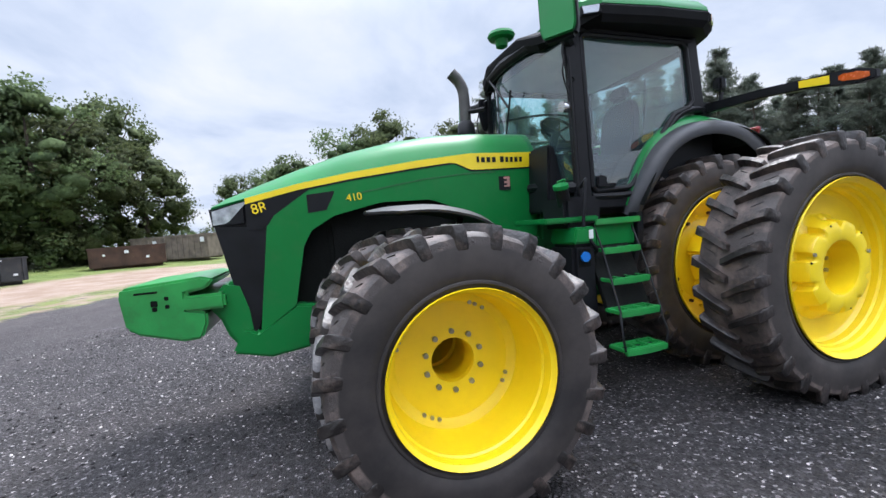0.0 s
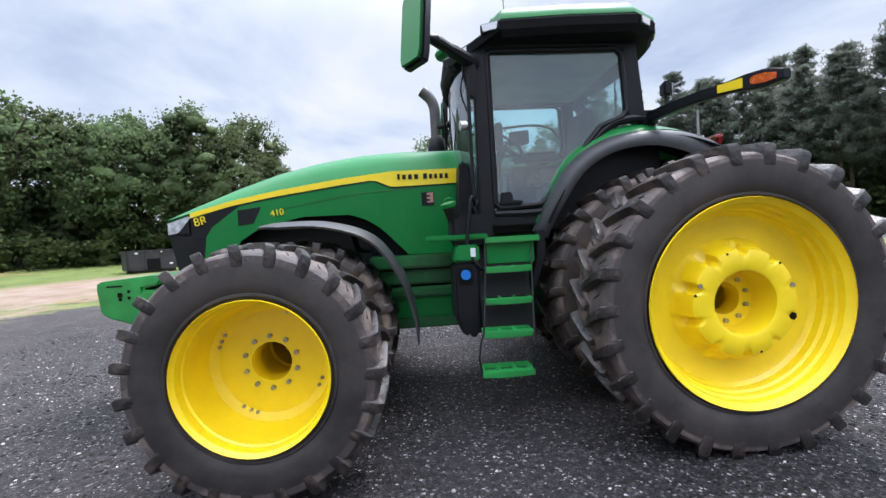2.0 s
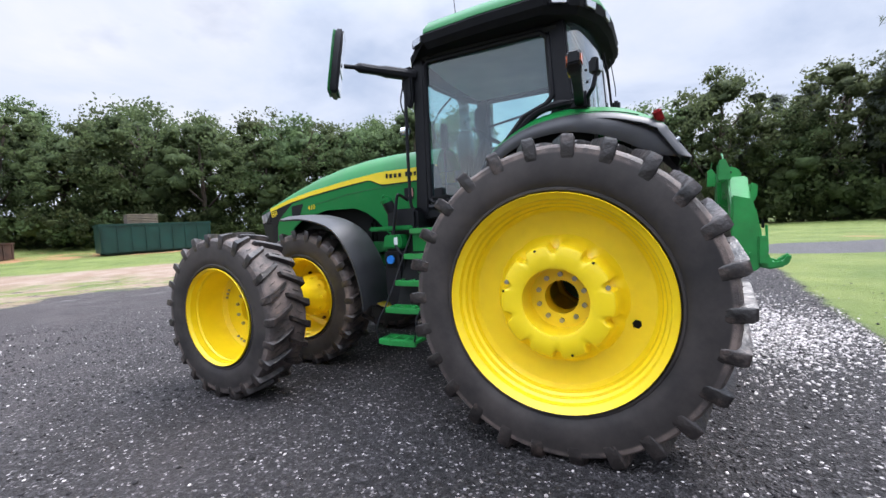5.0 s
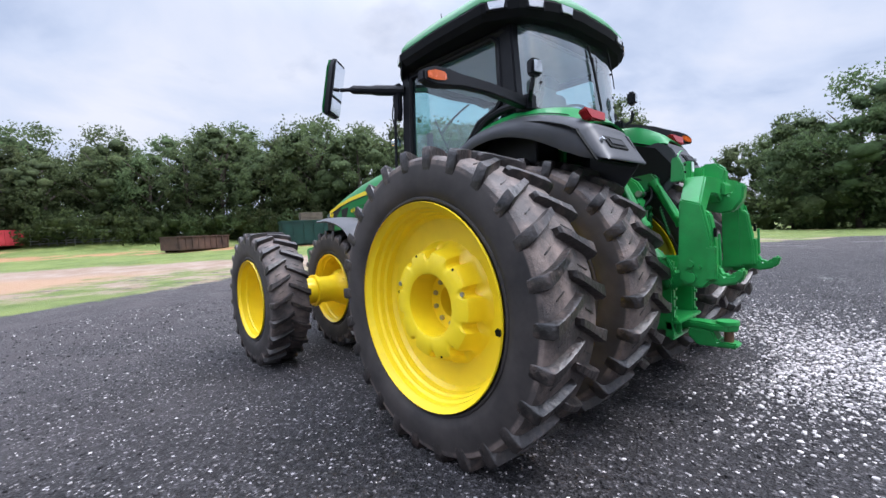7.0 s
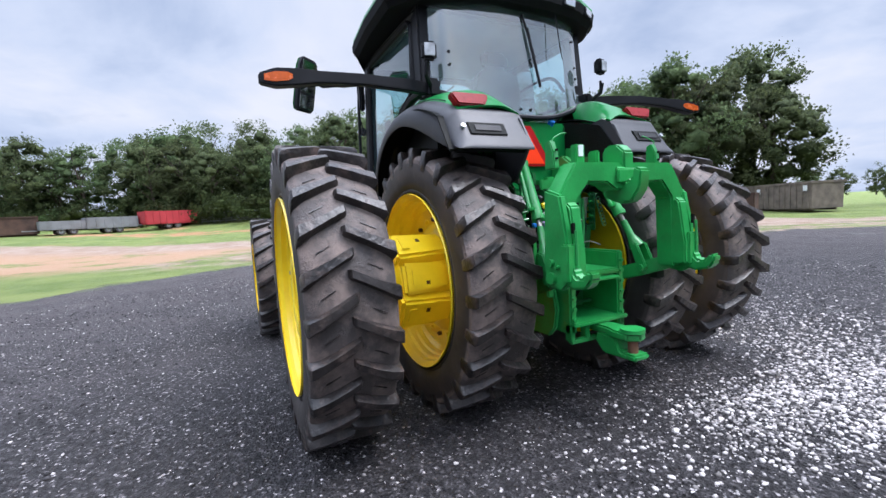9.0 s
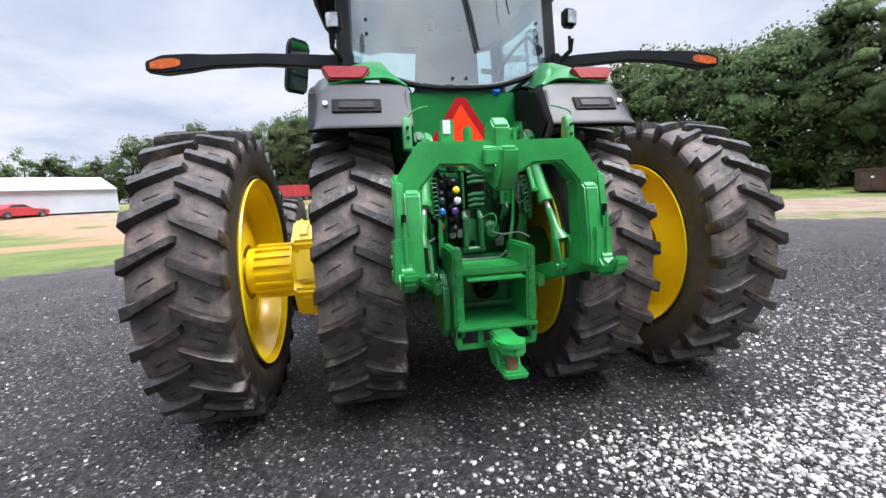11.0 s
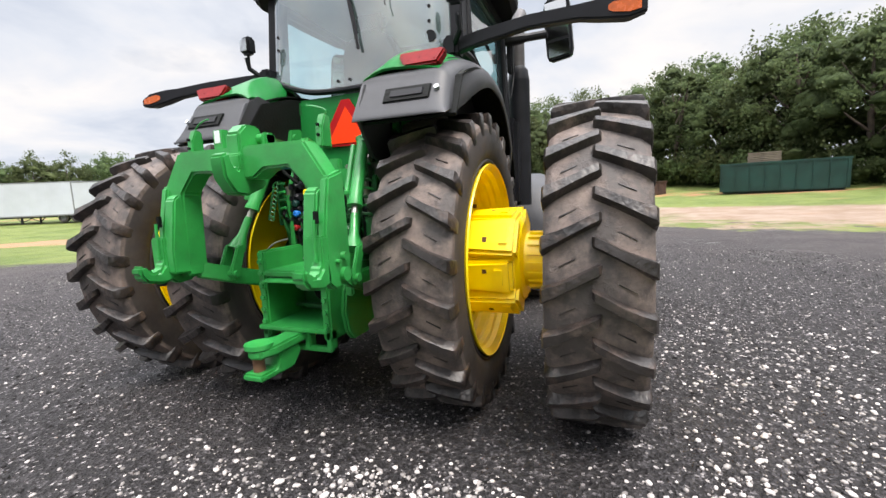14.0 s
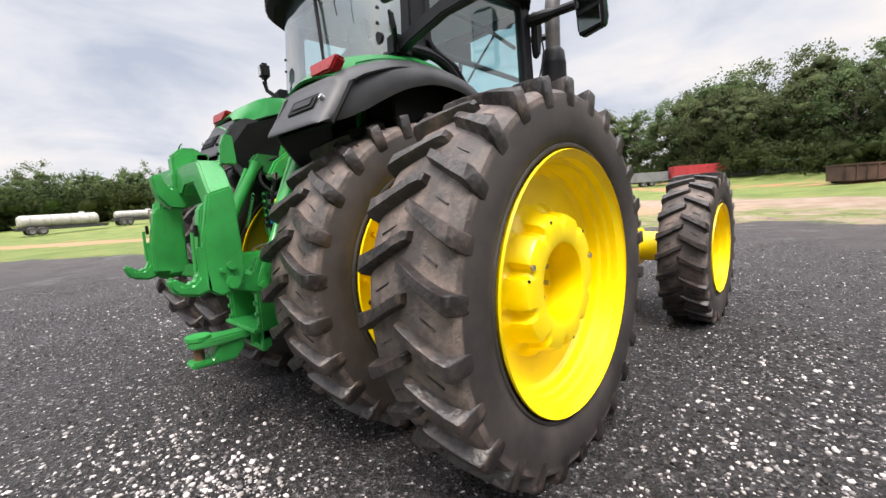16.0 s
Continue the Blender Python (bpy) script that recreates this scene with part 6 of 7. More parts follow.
bm = tube(B(), bend([(-1.84, -1.03, 1.785), (-1.80, -1.07, 1.80), (-1.77, -1.03, 1.785)], 4), 0.008, 6)
part("cap_handle", bm, GREEN, battery)
part("ledge", box(B(), -2.00, -1.50, -1.08, -0.55, 1.455, 1.50, 0.012), GREEN, tractor, "narrow green ledge above the tank")
bm = B()
tube(bm, bend([(-1.585, -0.98, 1.74), (-1.61, -1.08, 1.79), (-1.63, -1.10, 1.77), (-1.655, -1.11, 1.60), (-1.68, -1.12, 1.42), (-1.65, -1.14, 1.32), (-1.604, -1.15, 1.245), (-1.57, -1.12, 1.21)], 5), 0.014, 8)
part("grab_rail", bm, BLACK, tractor, "black bent grab rail")
bm = tube(B(), bend([(-1.50, -0.89, 1.62), (-1.56, -0.93, 1.66), (-1.58, -0.94, 1.80), (-1.58, -0.92, 2.60), (-1.57, -0.90, 2.86), (-1.53, -0.86, 2.92), (-1.48, -0.84, 2.92)], 5), 0.016, 8)
part("hand_rail", bm, BLACK, tractor, "black upright hand rail by the door")
part("rail_end", tube(B(), [(-1.50, -0.915, 1.60), (-1.50, -0.915, 1.65)], 0.018, 8), CHROME, tractor, "bright rail end")
# parts in front of the cab, below the windshield
part("cowl", prism(B(), [(-1.70, 1.55), (-1.66, 2.16), (-1.60, 2.16), (-1.54, 1.90), (-1.50, 1.84), (-1.50, 1.55)], "y", -0.66, -0.28, 0.02), BLACK, tractor, "black cowl between hood and cab")
part("cowl", box(B(), -1.72, -1.50, 0.30, 0.95, 1.30, 2.20, 0.04), BLACK, tractor, "black cowl between hood and cab")
part("cowl_lamp", tube(B(), [(-1.60, -0.88, 2.42), (-1.66, -0.89, 2.42)], 0.045, 14), CHROME, tractor, "small round work lamp by the pillar")
bm = tube(B(), bend([(-1.70, 0.35, 3.05), (-1.73, 0.10, 2.85), (-1.735, -0.12, 2.62)], 4), 0.012, 6)
tube(bm, [(-1.745, -0.20, 2.78), (-1.735, -0.12, 2.62), (-1.72, 0.0, 2.40)], 0.010, 6)
part("wiper", bm, BLACK, tractor, "black windshield wiper")
bm = tube(B(), [(0.135, 0.02, 3.06), (0.165, 0.10, 2.75), (0.175, 0.13, 2.58)], 0.010, 6)
tube(bm, [(0.155, 0.05, 2.95), (0.185, 0.145, 2.48)], 0.012, 6)
part("wiper", bm, BLACK, tractor, "black rear window wiper")
for y, z in ((-0.64, 2.72), (-0.64, 2.62), (0.64, 2.72), (0.64, 2.62), (0.62, 2.95), (-0.05, 2.29), (0.05, 2.29), (0.645, 2.52)):
    r = 0.040 if z < 2.56 and y > 0.6 else 0.011
    gx = line([(-0.79, -0.07), (-0.715, 0.04), (-0.58, 0.105), (-0.30, 0.155), (0.30, 0.155), (0.58, 0.105), (0.715, 0.04), (0.79, -0.07)])(y) - 0.05 * (z - 2.35) / 0.75
    part("glass_fixing", tube(B(), [(gx - 0.01, y, z), (gx + 0.016, y, z)], r, 12), BLACK, tractor, "round black window fixing")

# cab interior
bm = B()
box(bm, -0.85, -0.38, -0.26, 0.26, 1.98, 2.12, 0.05)
box(bm, -0.75, -0.45, -0.18, 0.18, 1.60, 1.98, 0.04)
seat = part("seat", bm, SEATING, tractor, "dark operator seat")
bm = loft(B(), [[(x, y, z) for y, x in ((-w, -0.40 + t), (-w, -0.28 + t), (w, -0.28 + t), (w, -0.40 + t))] for z, w, t in ((2.10, 0.24, 0), (2.30, 0.27, 0.03), (2.60, 0.25, 0.07), (2.72, 0.18, 0.09))])
bmesh.ops.bevel(bm, geom=bm.edges[:], offset=0.025, segments=2, affect="EDGES")
part("backrest", bm, SEATING, seat, "dark seat backrest")
part("headrest", box(B(), -0.32, -0.22, -0.14, 0.14, 2.74, 2.90, 0.04), SEATING, seat)
part("armrest", box(B(), -0.95, -0.40, 0.28, 0.44, 2.28, 2.36, 0.025), SEATING, seat, "right armrest with controls")
bm = B()
tube(bm, [(-1.35, 0, 1.62), (-1.22, 0, 2.18), (-1.12, 0, 2.40)], [0.09, 0.06, 0.045], 12)
box(bm, -1.42, -1.28, -0.12, 0.12, 1.6, 2.25, 0.03)
column = part("steering_column", bm, BLACK, tractor, "black steering column")
bm = B()
ring = []
for k in range(28):
    a = 2 * math.pi * k / 28
    ring.append((0.20 * math.cos(a), 0.20 * math.sin(a), 0))
tube(bm, ring + [ring[0]], 0.015, 8, False)
for k in range(3):
    a = 2 * math.pi * k / 3 + 0.5
    tube(bm, [(0, 0, -0.03), (0.19 * math.cos(a), 0.19 * math.sin(a), 0)], 0.012, 6)
bm.transform(Matrix.Translation((-1.09, 0, 2.43)) @ Matrix.Rotation(radians(35), 4, "Y"))
part("steering_wheel", bm, BLACK, column, "black steering wheel")
bm = box(B(), -0.12, 0.12, -0.015, 0.015, -0.085, 0.085, 0.012, Matrix.Translation((-0.80, 0.60, 2.62)) @ Matrix.Rotation(radians(-20), 4, "Z"))
tube(bm, [(-0.80, 0.62, 2.53), (-0.74, 0.64, 2.36), (-0.70, 0.60, 2.30)], 0.018, 8)
part("display", bm, BLACK, tractor, "black display on the right console")
bm = box(B(), -1.33, -1.26, -0.72, -0.66, 2.22, 2.48, 0.015)
tube(bm, [(-1.30, -0.69, 1.7), (-1.30, -0.69, 2.25)], 0.010, 6)
part("pillar_display", bm, BLACK, tractor, "narrow black display on the pillar")
bm = B()
box(bm, -1.0, -0.15, 0.45, 0.75, 1.60, 2.26, 0.05)
tube(bm, [(-1.38, 0.79, 2.44), (-0.30, 0.79, 2.47)], 0.022, 8)
tube(bm, bend([(-1.38, 0.77, 2.72), (-0.80, 0.77, 2.80), (-0.40, 0.77, 2.78), (-0.22, 0.77, 2.60)], 4), 0.016, 8)
part("right_console", bm, BLACK, tractor, "black right-hand console and rails")
part("headliner", box(B(), -1.5, -0.05, -0.74, 0.74, 3.06, 3.10, 0.03), material("grey_headliner", (0.30, 0.31, 0.32), 0.9, vary=0.08), tractor, "grey cab headliner")


# lettering and decals
def lettering(text, size, mat, parent, at, label):
    c = bpy.data.curves.new("lettering", "FONT")
    c.body, c.size, c.extrude, c.align_x, c.align_y = text, size, 0.002, "CENTER", "CENTER"
    tmp = bpy.data.objects.new("lettering", c)
    scene.collection.objects.link(tmp)
    me = bpy.data.meshes.new_from_object(tmp)
    bpy.data.objects.remove(tmp)
    me.materials.append(mat)
    ob = new("lettering", me)
    ob.parent, ob.matrix_basis = parent, at
    return tagged(ob, label)


for s in (-1, 1):
    turn = pose(0, 0, 0, 90, 0, 0) if s < 0 else pose(0, 0, 0, 90, 0, 180)
    lettering("410", 0.085, STRIPE, tractor, Matrix.Translation((-3.375, s * (side_y(-3.39, 1.80) + 0.006), 1.803)) @ Matrix.Rotation(radians(-7 * -s if s < 0 else 7), 4, "Y") @ turn, "yellow model number on green paint")
    lettering("8R", 0.110, STRIPE, tractor, Matrix.Translation((-4.10, s * (side_y(-4.10, 1.74) + 0.010), 1.762)) @ Matrix.Rotation(radians(-8 * s), 4, "Z") @ Matrix.Rotation(radians(-12 if s < 0 else 12), 4, "Y") @ turn, "yellow model letters on the black panel")
    # the maker's name as plain dark bars
    x = -2.24
    for j, w in enumerate((0.024, 0.036, 0.036, 0.036, 0.0, 0.036, 0.028, 0.028, 0.032, 0.028)):
        if w:
            yb = side_y(x, 2.08) + 0.006
            ob = part("name_bar", box(B(), x, x + w, s * yb - 0.002, s * yb + 0.002, 2.062, 2.108 if j not in (0, 5) else 2.115, 0.0005), BLACK, tractor)
            x += w + 0.022
        else:
            x += 0.03
    yb = side_y(-1.98, 1.86) + 0.003
    sticker = part("dealer_sticker", box(B(), -2.02, -1.90, s * yb - 0.002, s * yb + 0.002, 1.80, 1.93, 0.0005), BLACK, tractor, "small dealer sticker with a pale block mark")
    part("sticker_mark", box(B(), -1.965, -1.905, s * yb - 0.004, s * yb + 0.004, 1.83, 1.925, 0.0005), STICKER, sticker, "pale block mark")
    for z in (1.845, 1.885):
        part("sticker_bar", box(B(), -1.985, -1.935, s * yb - 0.005, s * yb + 0.005, z, z + 0.018, 0.0005), BLACK, sticker)


# ---- things in the distance ----
def on_ground(x, y, rz=0.0, lift=0.0):
    return pose(x, y, ground_z(x, y) + lift, 0, 0, rz)


def container(name, label, category, mat, L, Wd, H, x, y, rz, ribs=6, rail=0.06, door=False, group=""):
    """An open-topped steel bin: walls, ribs, top rail and skids."""
    ob = thing(name, label, category, group, on_ground(x, y, rz))
    bm = B()
    t, z0 = 0.05, 0.14
    taper = 0.06
    for s in (-1, 1):
        prism(bm, [(-L / 2 + taper, z0), (L / 2 - taper, z0), (L / 2, H), (-L / 2, H)], "y", s * Wd / 2 - s * t, s * Wd / 2, 0.01)
    box(bm, -L / 2, -L / 2 + t, -Wd / 2 + t, Wd / 2 - t, z0, H, 0.01)
    box(bm, L / 2 - t, L / 2, -Wd / 2 + t, Wd / 2 - t, z0, H, 0.01)
    box(bm, -L / 2 + t, L / 2 - t, -Wd / 2 + t, Wd / 2 - t, z0, z0 + 0.06, 0)
    part("body", bm, mat, ob)
    for s in (-1, 1):
        part("top_rail", box(B(), -L / 2 - 0.03, L / 2 + 0.03, s * Wd / 2 - rail / 2, s * Wd / 2 + rail, H - rail, H + rail / 2, 0.01), mat, ob)
        part("skid", box(B(), -L / 2 + 0.2, L / 2 - 0.2, s * Wd * 0.35 - 0.06, s * Wd * 0.35 + 0.06, 0, z0, 0.01), mat, ob)
        for k in range(ribs):
            xx = -L / 2 + 0.15 + (L - 0.3) * k / (ribs - 1)
            part("rib", box(B(), xx - 0.04, xx + 0.04, s * (Wd / 2), s * (Wd / 2 + 0.06), z0 + 0.02, H - rail, 0.008), mat, ob)
    for s in (-1, 1):
        part("end_rail", box(B(), s * L / 2 - 0.04, s * L / 2 + 0.04, -Wd / 2, Wd / 2, H - rail, H + rail / 2, 0.01), mat, ob)
    if door:
        part("opening", box(B(), -0.35, 0.30, -Wd / 2 - 0.015, -Wd / 2 + 0.01, z0 + 0.02, H * 0.62, 0.005), DARK, ob, "dark open hatch")
        for xx, zz, w in ((-0.9, H * 0.86, 0.16), (0.35, H * 0.90, 0.08), (0.75, 0.40, 0.16)):
            part("sticker", box(B(), xx, xx + w, -Wd / 2 - 0.075, -Wd / 2 - 0.065, zz, zz + w * 0.6, 0.002), WHITE, ob, "white sticker")
    return ob


container("steel_skip", "black steel skip with an open hatch on the grass", "container", SKIP, 2.6, 1.7, 1.25, -18.2, 21.2, 42, 4, 0.06, True)
low_bin = container("scrap_bin", "rusted low scrap bin below the trees", "container", RUST, 4.0, 1.9, 1.35, -15.0, 28.6, 20, 8, 0.08)
barn = container("scrap_bin", "tall rusted steel bin with pale worn ribs", "container", WEATHERED, 6.2, 2.2, 1.85, -13.1, 32.9, -24, 14, 0.10)
for xx, zz in ((-1.2, 1.25), (2.6, 1.3)):
    part("sticker", box(B(), xx, xx + 0.3, -1.185, -1.17, zz, zz + 0.35, 0.002), WHITE, barn, "white sticker")
for xx, zz, w in ((-1.3, 0.85, 0.14), (-0.2, 0.95, 0.22), (0.9, 0.55, 0.18)):
    part("sticker", box(B(), xx, xx + w, -1.025, -1.012, zz, zz + w * 0.8, 0.002), WHITE, low_bin, "white sticker")
container("scrap_bin", "long rusted steel bin on the grass", "container", RUST, 4.9, 2.2, 1.25, -39.6, 4.9, -65, 9, 0.07)
container("dumpster", "dark green roll-off dumpster below the trees", "dumpster", DUMPSTER, 7.2, 2.4, 2.15, -34.5, 14.2, 75, 9, 0.10)
container("scrap_bin", "dark red-brown steel bin beside trailers", "container", RUST, 4.5, 2.2, 1.9, -54.0, -23.0, -70, 7, 0.08)

# stacked boards on the dumpster
load = thing("pallet_stack", "stack of pale weathered pallets on the dumpster", "pallets", "", Matrix.Translation((-34.2, 13.1, ground_z(-34.5, 14.2) + 2.20)) @ Matrix.Rotation(radians(75), 4, "Z"))
for k in range(6):
    part("pallet", box(B(), -0.95 + random.uniform(-0.04, 0.04), 0.95, -0.6, 0.6, 0.12 * k, 0.12 * k + 0.085, 0.01), WEATHERED, load)


def road_wheel(parent, x, y, r, w=0.22, mat=None):
    bm = lathe(B(), [(r * 0.55, -w / 2), (r * 0.9, -w / 2), (r, -w * 0.35), (r, w * 0.35), (r * 0.9, w / 2), (r * 0.55, w / 2)], 24, True)
    ob = part("wheel", bm, RUBBER, parent, "", 40, Matrix.Translation((x, y, r)))
    part("rim", lathe(B(), [(r * 0.56, -w * 0.4), (r * 0.5, -w * 0.2), (0.05, -w * 0.25), (0.05, w * 0.25), (r * 0.5, w * 0.2), (r * 0.56, w * 0.4)], 20), mat or GREYSTEEL, ob)
    return ob


def stock_trailer(name, label, mat, L, H, x, y, rz, slats):
    ob = thing(name, label, "trailer", "", on_ground(x, y, rz))
    part("deck", box(B(), -L / 2, L / 2, -1.15, 1.15, 0.55, 0.68, 0.02), mat, ob)
    for s in (-1, 1):
        part("side_wall", box(B(), -L / 2, L / 2, s * 1.12 - 0.03, s * 1.12 + 0.03, 0.68, H, 0.01), mat, ob)
        part("end_wall", box(B(), s * L / 2 - 0.03, s * L / 2 + 0.03, -1.10, 1.10, 0.68, H, 0.01), mat, ob)
        for k in range(slats):
            xx = -L / 2 + 0.1 + (L - 0.2) * k / (slats - 1)
            part("stake", box(B(), xx - 0.03, xx + 0.03, s * 1.15, s * 1.20, 0.55, H + 0.03, 0.005), mat, ob)
        for xx in (-0.5, 0.5):
            road_wheel(ob, xx, s * 1.0, 0.38)
    part("drawbar", box(B(), L / 2, L / 2 + 1.2, -0.06, 0.06, 0.50, 0.60, 0.01), GREYSTEEL, ob)
    return ob


stock_trailer("stake_trailer", "faded red high-sided trailer at the wood's edge", REDWAGON, 5.6, 2.05, -56.6, -9.6, -61, 9)
stock_trailer("stake_trailer", "grey galvanised low trailer beside the red one", GREYSTEEL, 4.6, 1.75, -55.6, -15.0, -66, 7)
stock_trailer("stake_trailer", "pale grey low flat trailer on the grass", GREYSTEEL, 4.2, 1.45, -54.2, -18.6, -66, 6)

# steel rail fence beside the red trailer
fence = thing("rail_fence", "grey steel panel fence at the wood's edge", "fence")
p0, p1 = Vector((-57.2, -6.2)), Vector((-52.0, 3.2))
for k in range(15):
    q = p0.lerp(p1, k / 14)
    z = ground_z(q.x, q.y)
    part("post", box(B(), q.x - 0.05, q.x + 0.05, q.y - 0.05, q.y + 0.05, z, z + 1.35, 0.01), GREYSTEEL, fence)
d = (p1 - p0).normalized()
for h in (0.25, 0.5, 0.75, 1.0, 1.25):
    a, b = p0, p1
    part("rail", tube(B(), [(a.x, a.y, ground_z(*a) + h), *[(p0.lerp(p1, k / 6).x, p0.lerp(p1, k / 6).y, ground_z(*p0.lerp(p1, k / 6)) + h) for k in range(1, 6)], (b.x, b.y, ground_z(*b) + h)], 0.06, 6), GREYSTEEL, fence)

# long white building with open bays
SHED = on_ground(-41.7, -34.6, -52)
shed = thing("equipment_shed", "long low white metal building with open bays", "shed", "", SHED)
bm = prism(B(), [(-3.4, 3.62), (3.6, 2.12), (3.6, 2.22), (-3.4, 3.74)], "x", -9.0, 16.0, 0.02)
part("roof", bm, TRAILER_WHITE, shed, "white sheet-metal roof")
# black wall puts the open bays' shade into its colour
part("back_wall", box(B(), -9, 16, -3.3, -3.2, 0, 3.55, 0.01), SKIP, shed, "back wall blackened for the shade in the bays")
part("front_wall", box(B(), -9, 0.5, 3.2, 3.3, 0, 2.15, 0.01), TRAILER_WHITE, shed, "white metal front wall")
for xx in (-9.0, 0.4, 15.9):
    part("end_wall", prism(B(), [(-3.2, 0), (3.2, 0), (3.2, 2.1), (-3.2, 3.5)], "x", xx, xx + 0.1, 0.005), WHITE, shed, "white metal cross wall")
for xx in (3.6, 6.8, 10.0, 13.0):
    part("post", box(B(), xx - 0.08, xx + 0.08, 3.2, 3.36, 0, 2.1, 0.02), WEATHERED, shed)
for xx, hh, mat, word in ((2.2, 1.1, TRAILER_WHITE, "pale"), (4.9, 1.4, DUMPSTER, "green"), (7.6, 0.7, REDWAGON, "red"), (11.0, 1.3, GREYSTEEL, "grey"), (14.0, 1.5, RUST, "rusty")):
    m = thing("parked_implement", word + " farm implement parked under the shed", "implement", "implements in the shed", SHED @ Matrix.Translation((xx, 2.3, 0)))
    part("frame", prism(B(), [(-1.2, 0.3), (1.2, 0.3), (1.1, hh * 0.8), (0.4, hh), (-0.6, hh * 0.95), (-1.1, hh * 0.6)], "y", -0.7, 0.7, 0.05), mat, m)
    for s in (-1, 1):
        road_wheel(m, -0.7, s * 0.8, 0.3)
        road_wheel(m, 0.7, s * 0.8, 0.3)

car = thing("parked_car", "low red car parked beside the white building", "car", "", on_ground(-39.2, -30.6, -20))
loft(bm := B(), [[(x, -w, zb), (x, w, zb), (x, w, zt), (x, -w, zt)] for x, w, zb, zt in ((-2.05, 0.70, 0.35, 0.62), (-1.7, 0.82, 0.22, 0.72), (-0.6, 0.85, 0.20, 0.80), (0.9, 0.85, 0.20, 0.84), (1.8, 0.80, 0.22, 0.80), (2.05, 0.72, 0.35, 0.70))])
part("body", bm, REDWAGON, car, "red car body")
part("cabin", loft(B(), [[(-0.8, -0.74, 0.80), (-0.8, 0.74, 0.80), (1.4, 0.74, 0.82), (1.4, -0.74, 0.82)], [(-0.2, -0.58, 1.18), (-0.2, 0.58, 1.18), (0.75, 0.58, 1.20), (0.75, -0.58, 1.20)]]), REDWAGON, car, "red car cabin")
for s in (-1, 1):
    part("side_window", prism(B(), [(-0.55, 0.85), (1.15, 0.86), (0.72, 1.13), (-0.17, 1.12)], "y", s * 0.66, s * 0.70, 0.004), SKIP, car, "dark side window")
    for xx in (-1.3, 1.35):
        road_wheel(car, xx, s * 0.80, 0.31)

def box_trailer(a, b, gear, bogie, lift):
    """A white freight trailer from a to b, with folding legs and wheels under the box."""
    d = Vector(b) - Vector(a)
    L = d.length
    mid = (Vector(a) + Vector(b)) / 2
    m = thing("box_trailer", "long white box trailer standing on the grass", "trailer", "white trailers", on_ground(mid.x, mid.y, math.degrees(math.atan2(d.y, d.x))))
    hull = part("box", box(B(), -L / 2, L / 2, -1.22, 1.22, lift, lift + 2.78, 0.04), TRAILER_WHITE, m, "white sheet-metal box")
    for s in (-1, 1):
        part("top_rail", box(B(), -L / 2, L / 2, s * 1.205, s * 1.235, lift + 2.70, lift + 2.79, 0.005), GREYSTEEL, hull, "grey top rail")
        part("bottom_rail", box(B(), -L / 2, L / 2, s * 1.205, s * 1.235, lift - 0.03, lift + 0.08, 0.005), GREYSTEEL, hull, "grey bottom rail")
        for k in range(1, int(L / 1.2)):
            x = -L / 2 + k * L / int(L / 1.2)
            part("seam", box(B(), x - 0.012, x + 0.012, s * 1.215, s * 1.228, lift + 0.08, lift + 2.70, 0.002), TRAILER_WHITE, hull)
    for x in (-L / 2, L / 2):
        for y in (-1.2, 1.2):
            part("corner_post", box(B(), x - 0.05, x + 0.05, y - 0.04, y + 0.04, lift, lift + 2.78, 0.01), GREYSTEEL, hull, "grey corner post")
    part("frame", box(B(), -L / 2 + 0.3, L / 2 - 0.3, -0.5, 0.5, lift - 0.14, lift - 0.005, 0.02), SKIP, m, "black trailer frame")
    for y in (-0.95, 0.95):
        part("landing_leg", box(B(), gear - 0.06, gear + 0.06, y - 0.06, y + 0.06, 0.03, lift - 0.005, 0.01), SKIP, m, "black landing leg")
        part("foot", box(B(), gear - 0.15, gear + 0.15, y - 0.13, y + 0.13, 0, 0.03, 0.005), SKIP, m)
        part("brace", tube(B(), [(gear, y, 0.15), (gear + 0.75, y * 0.6, lift - 0.05)], 0.035, 6), SKIP, m)
        part("brace", tube(B(), [(gear, y, 0.15), (gear - 0.75, y * 0.6, lift - 0.05)], 0.035, 6), SKIP, m)
    for s in (-1, 1):
        road_wheel(m, bogie - 0.5, s * 0.95, 0.40, 0.3)
        road_wheel(m, bogie + 0.45, s * 0.95, 0.40, 0.3)
    return m


box_trailer((-16.7, -47.4), (-20.9, -39.4), -0.3, 3.4, 0.62)
box_trailer((-19.3, -37.6), (-22.4, -32.3), -2.4, 0.9, 0.58)
box_trailer((-22.8, -31.6), (-25.0, -28.7), 1.5, -0.2, 0.58)


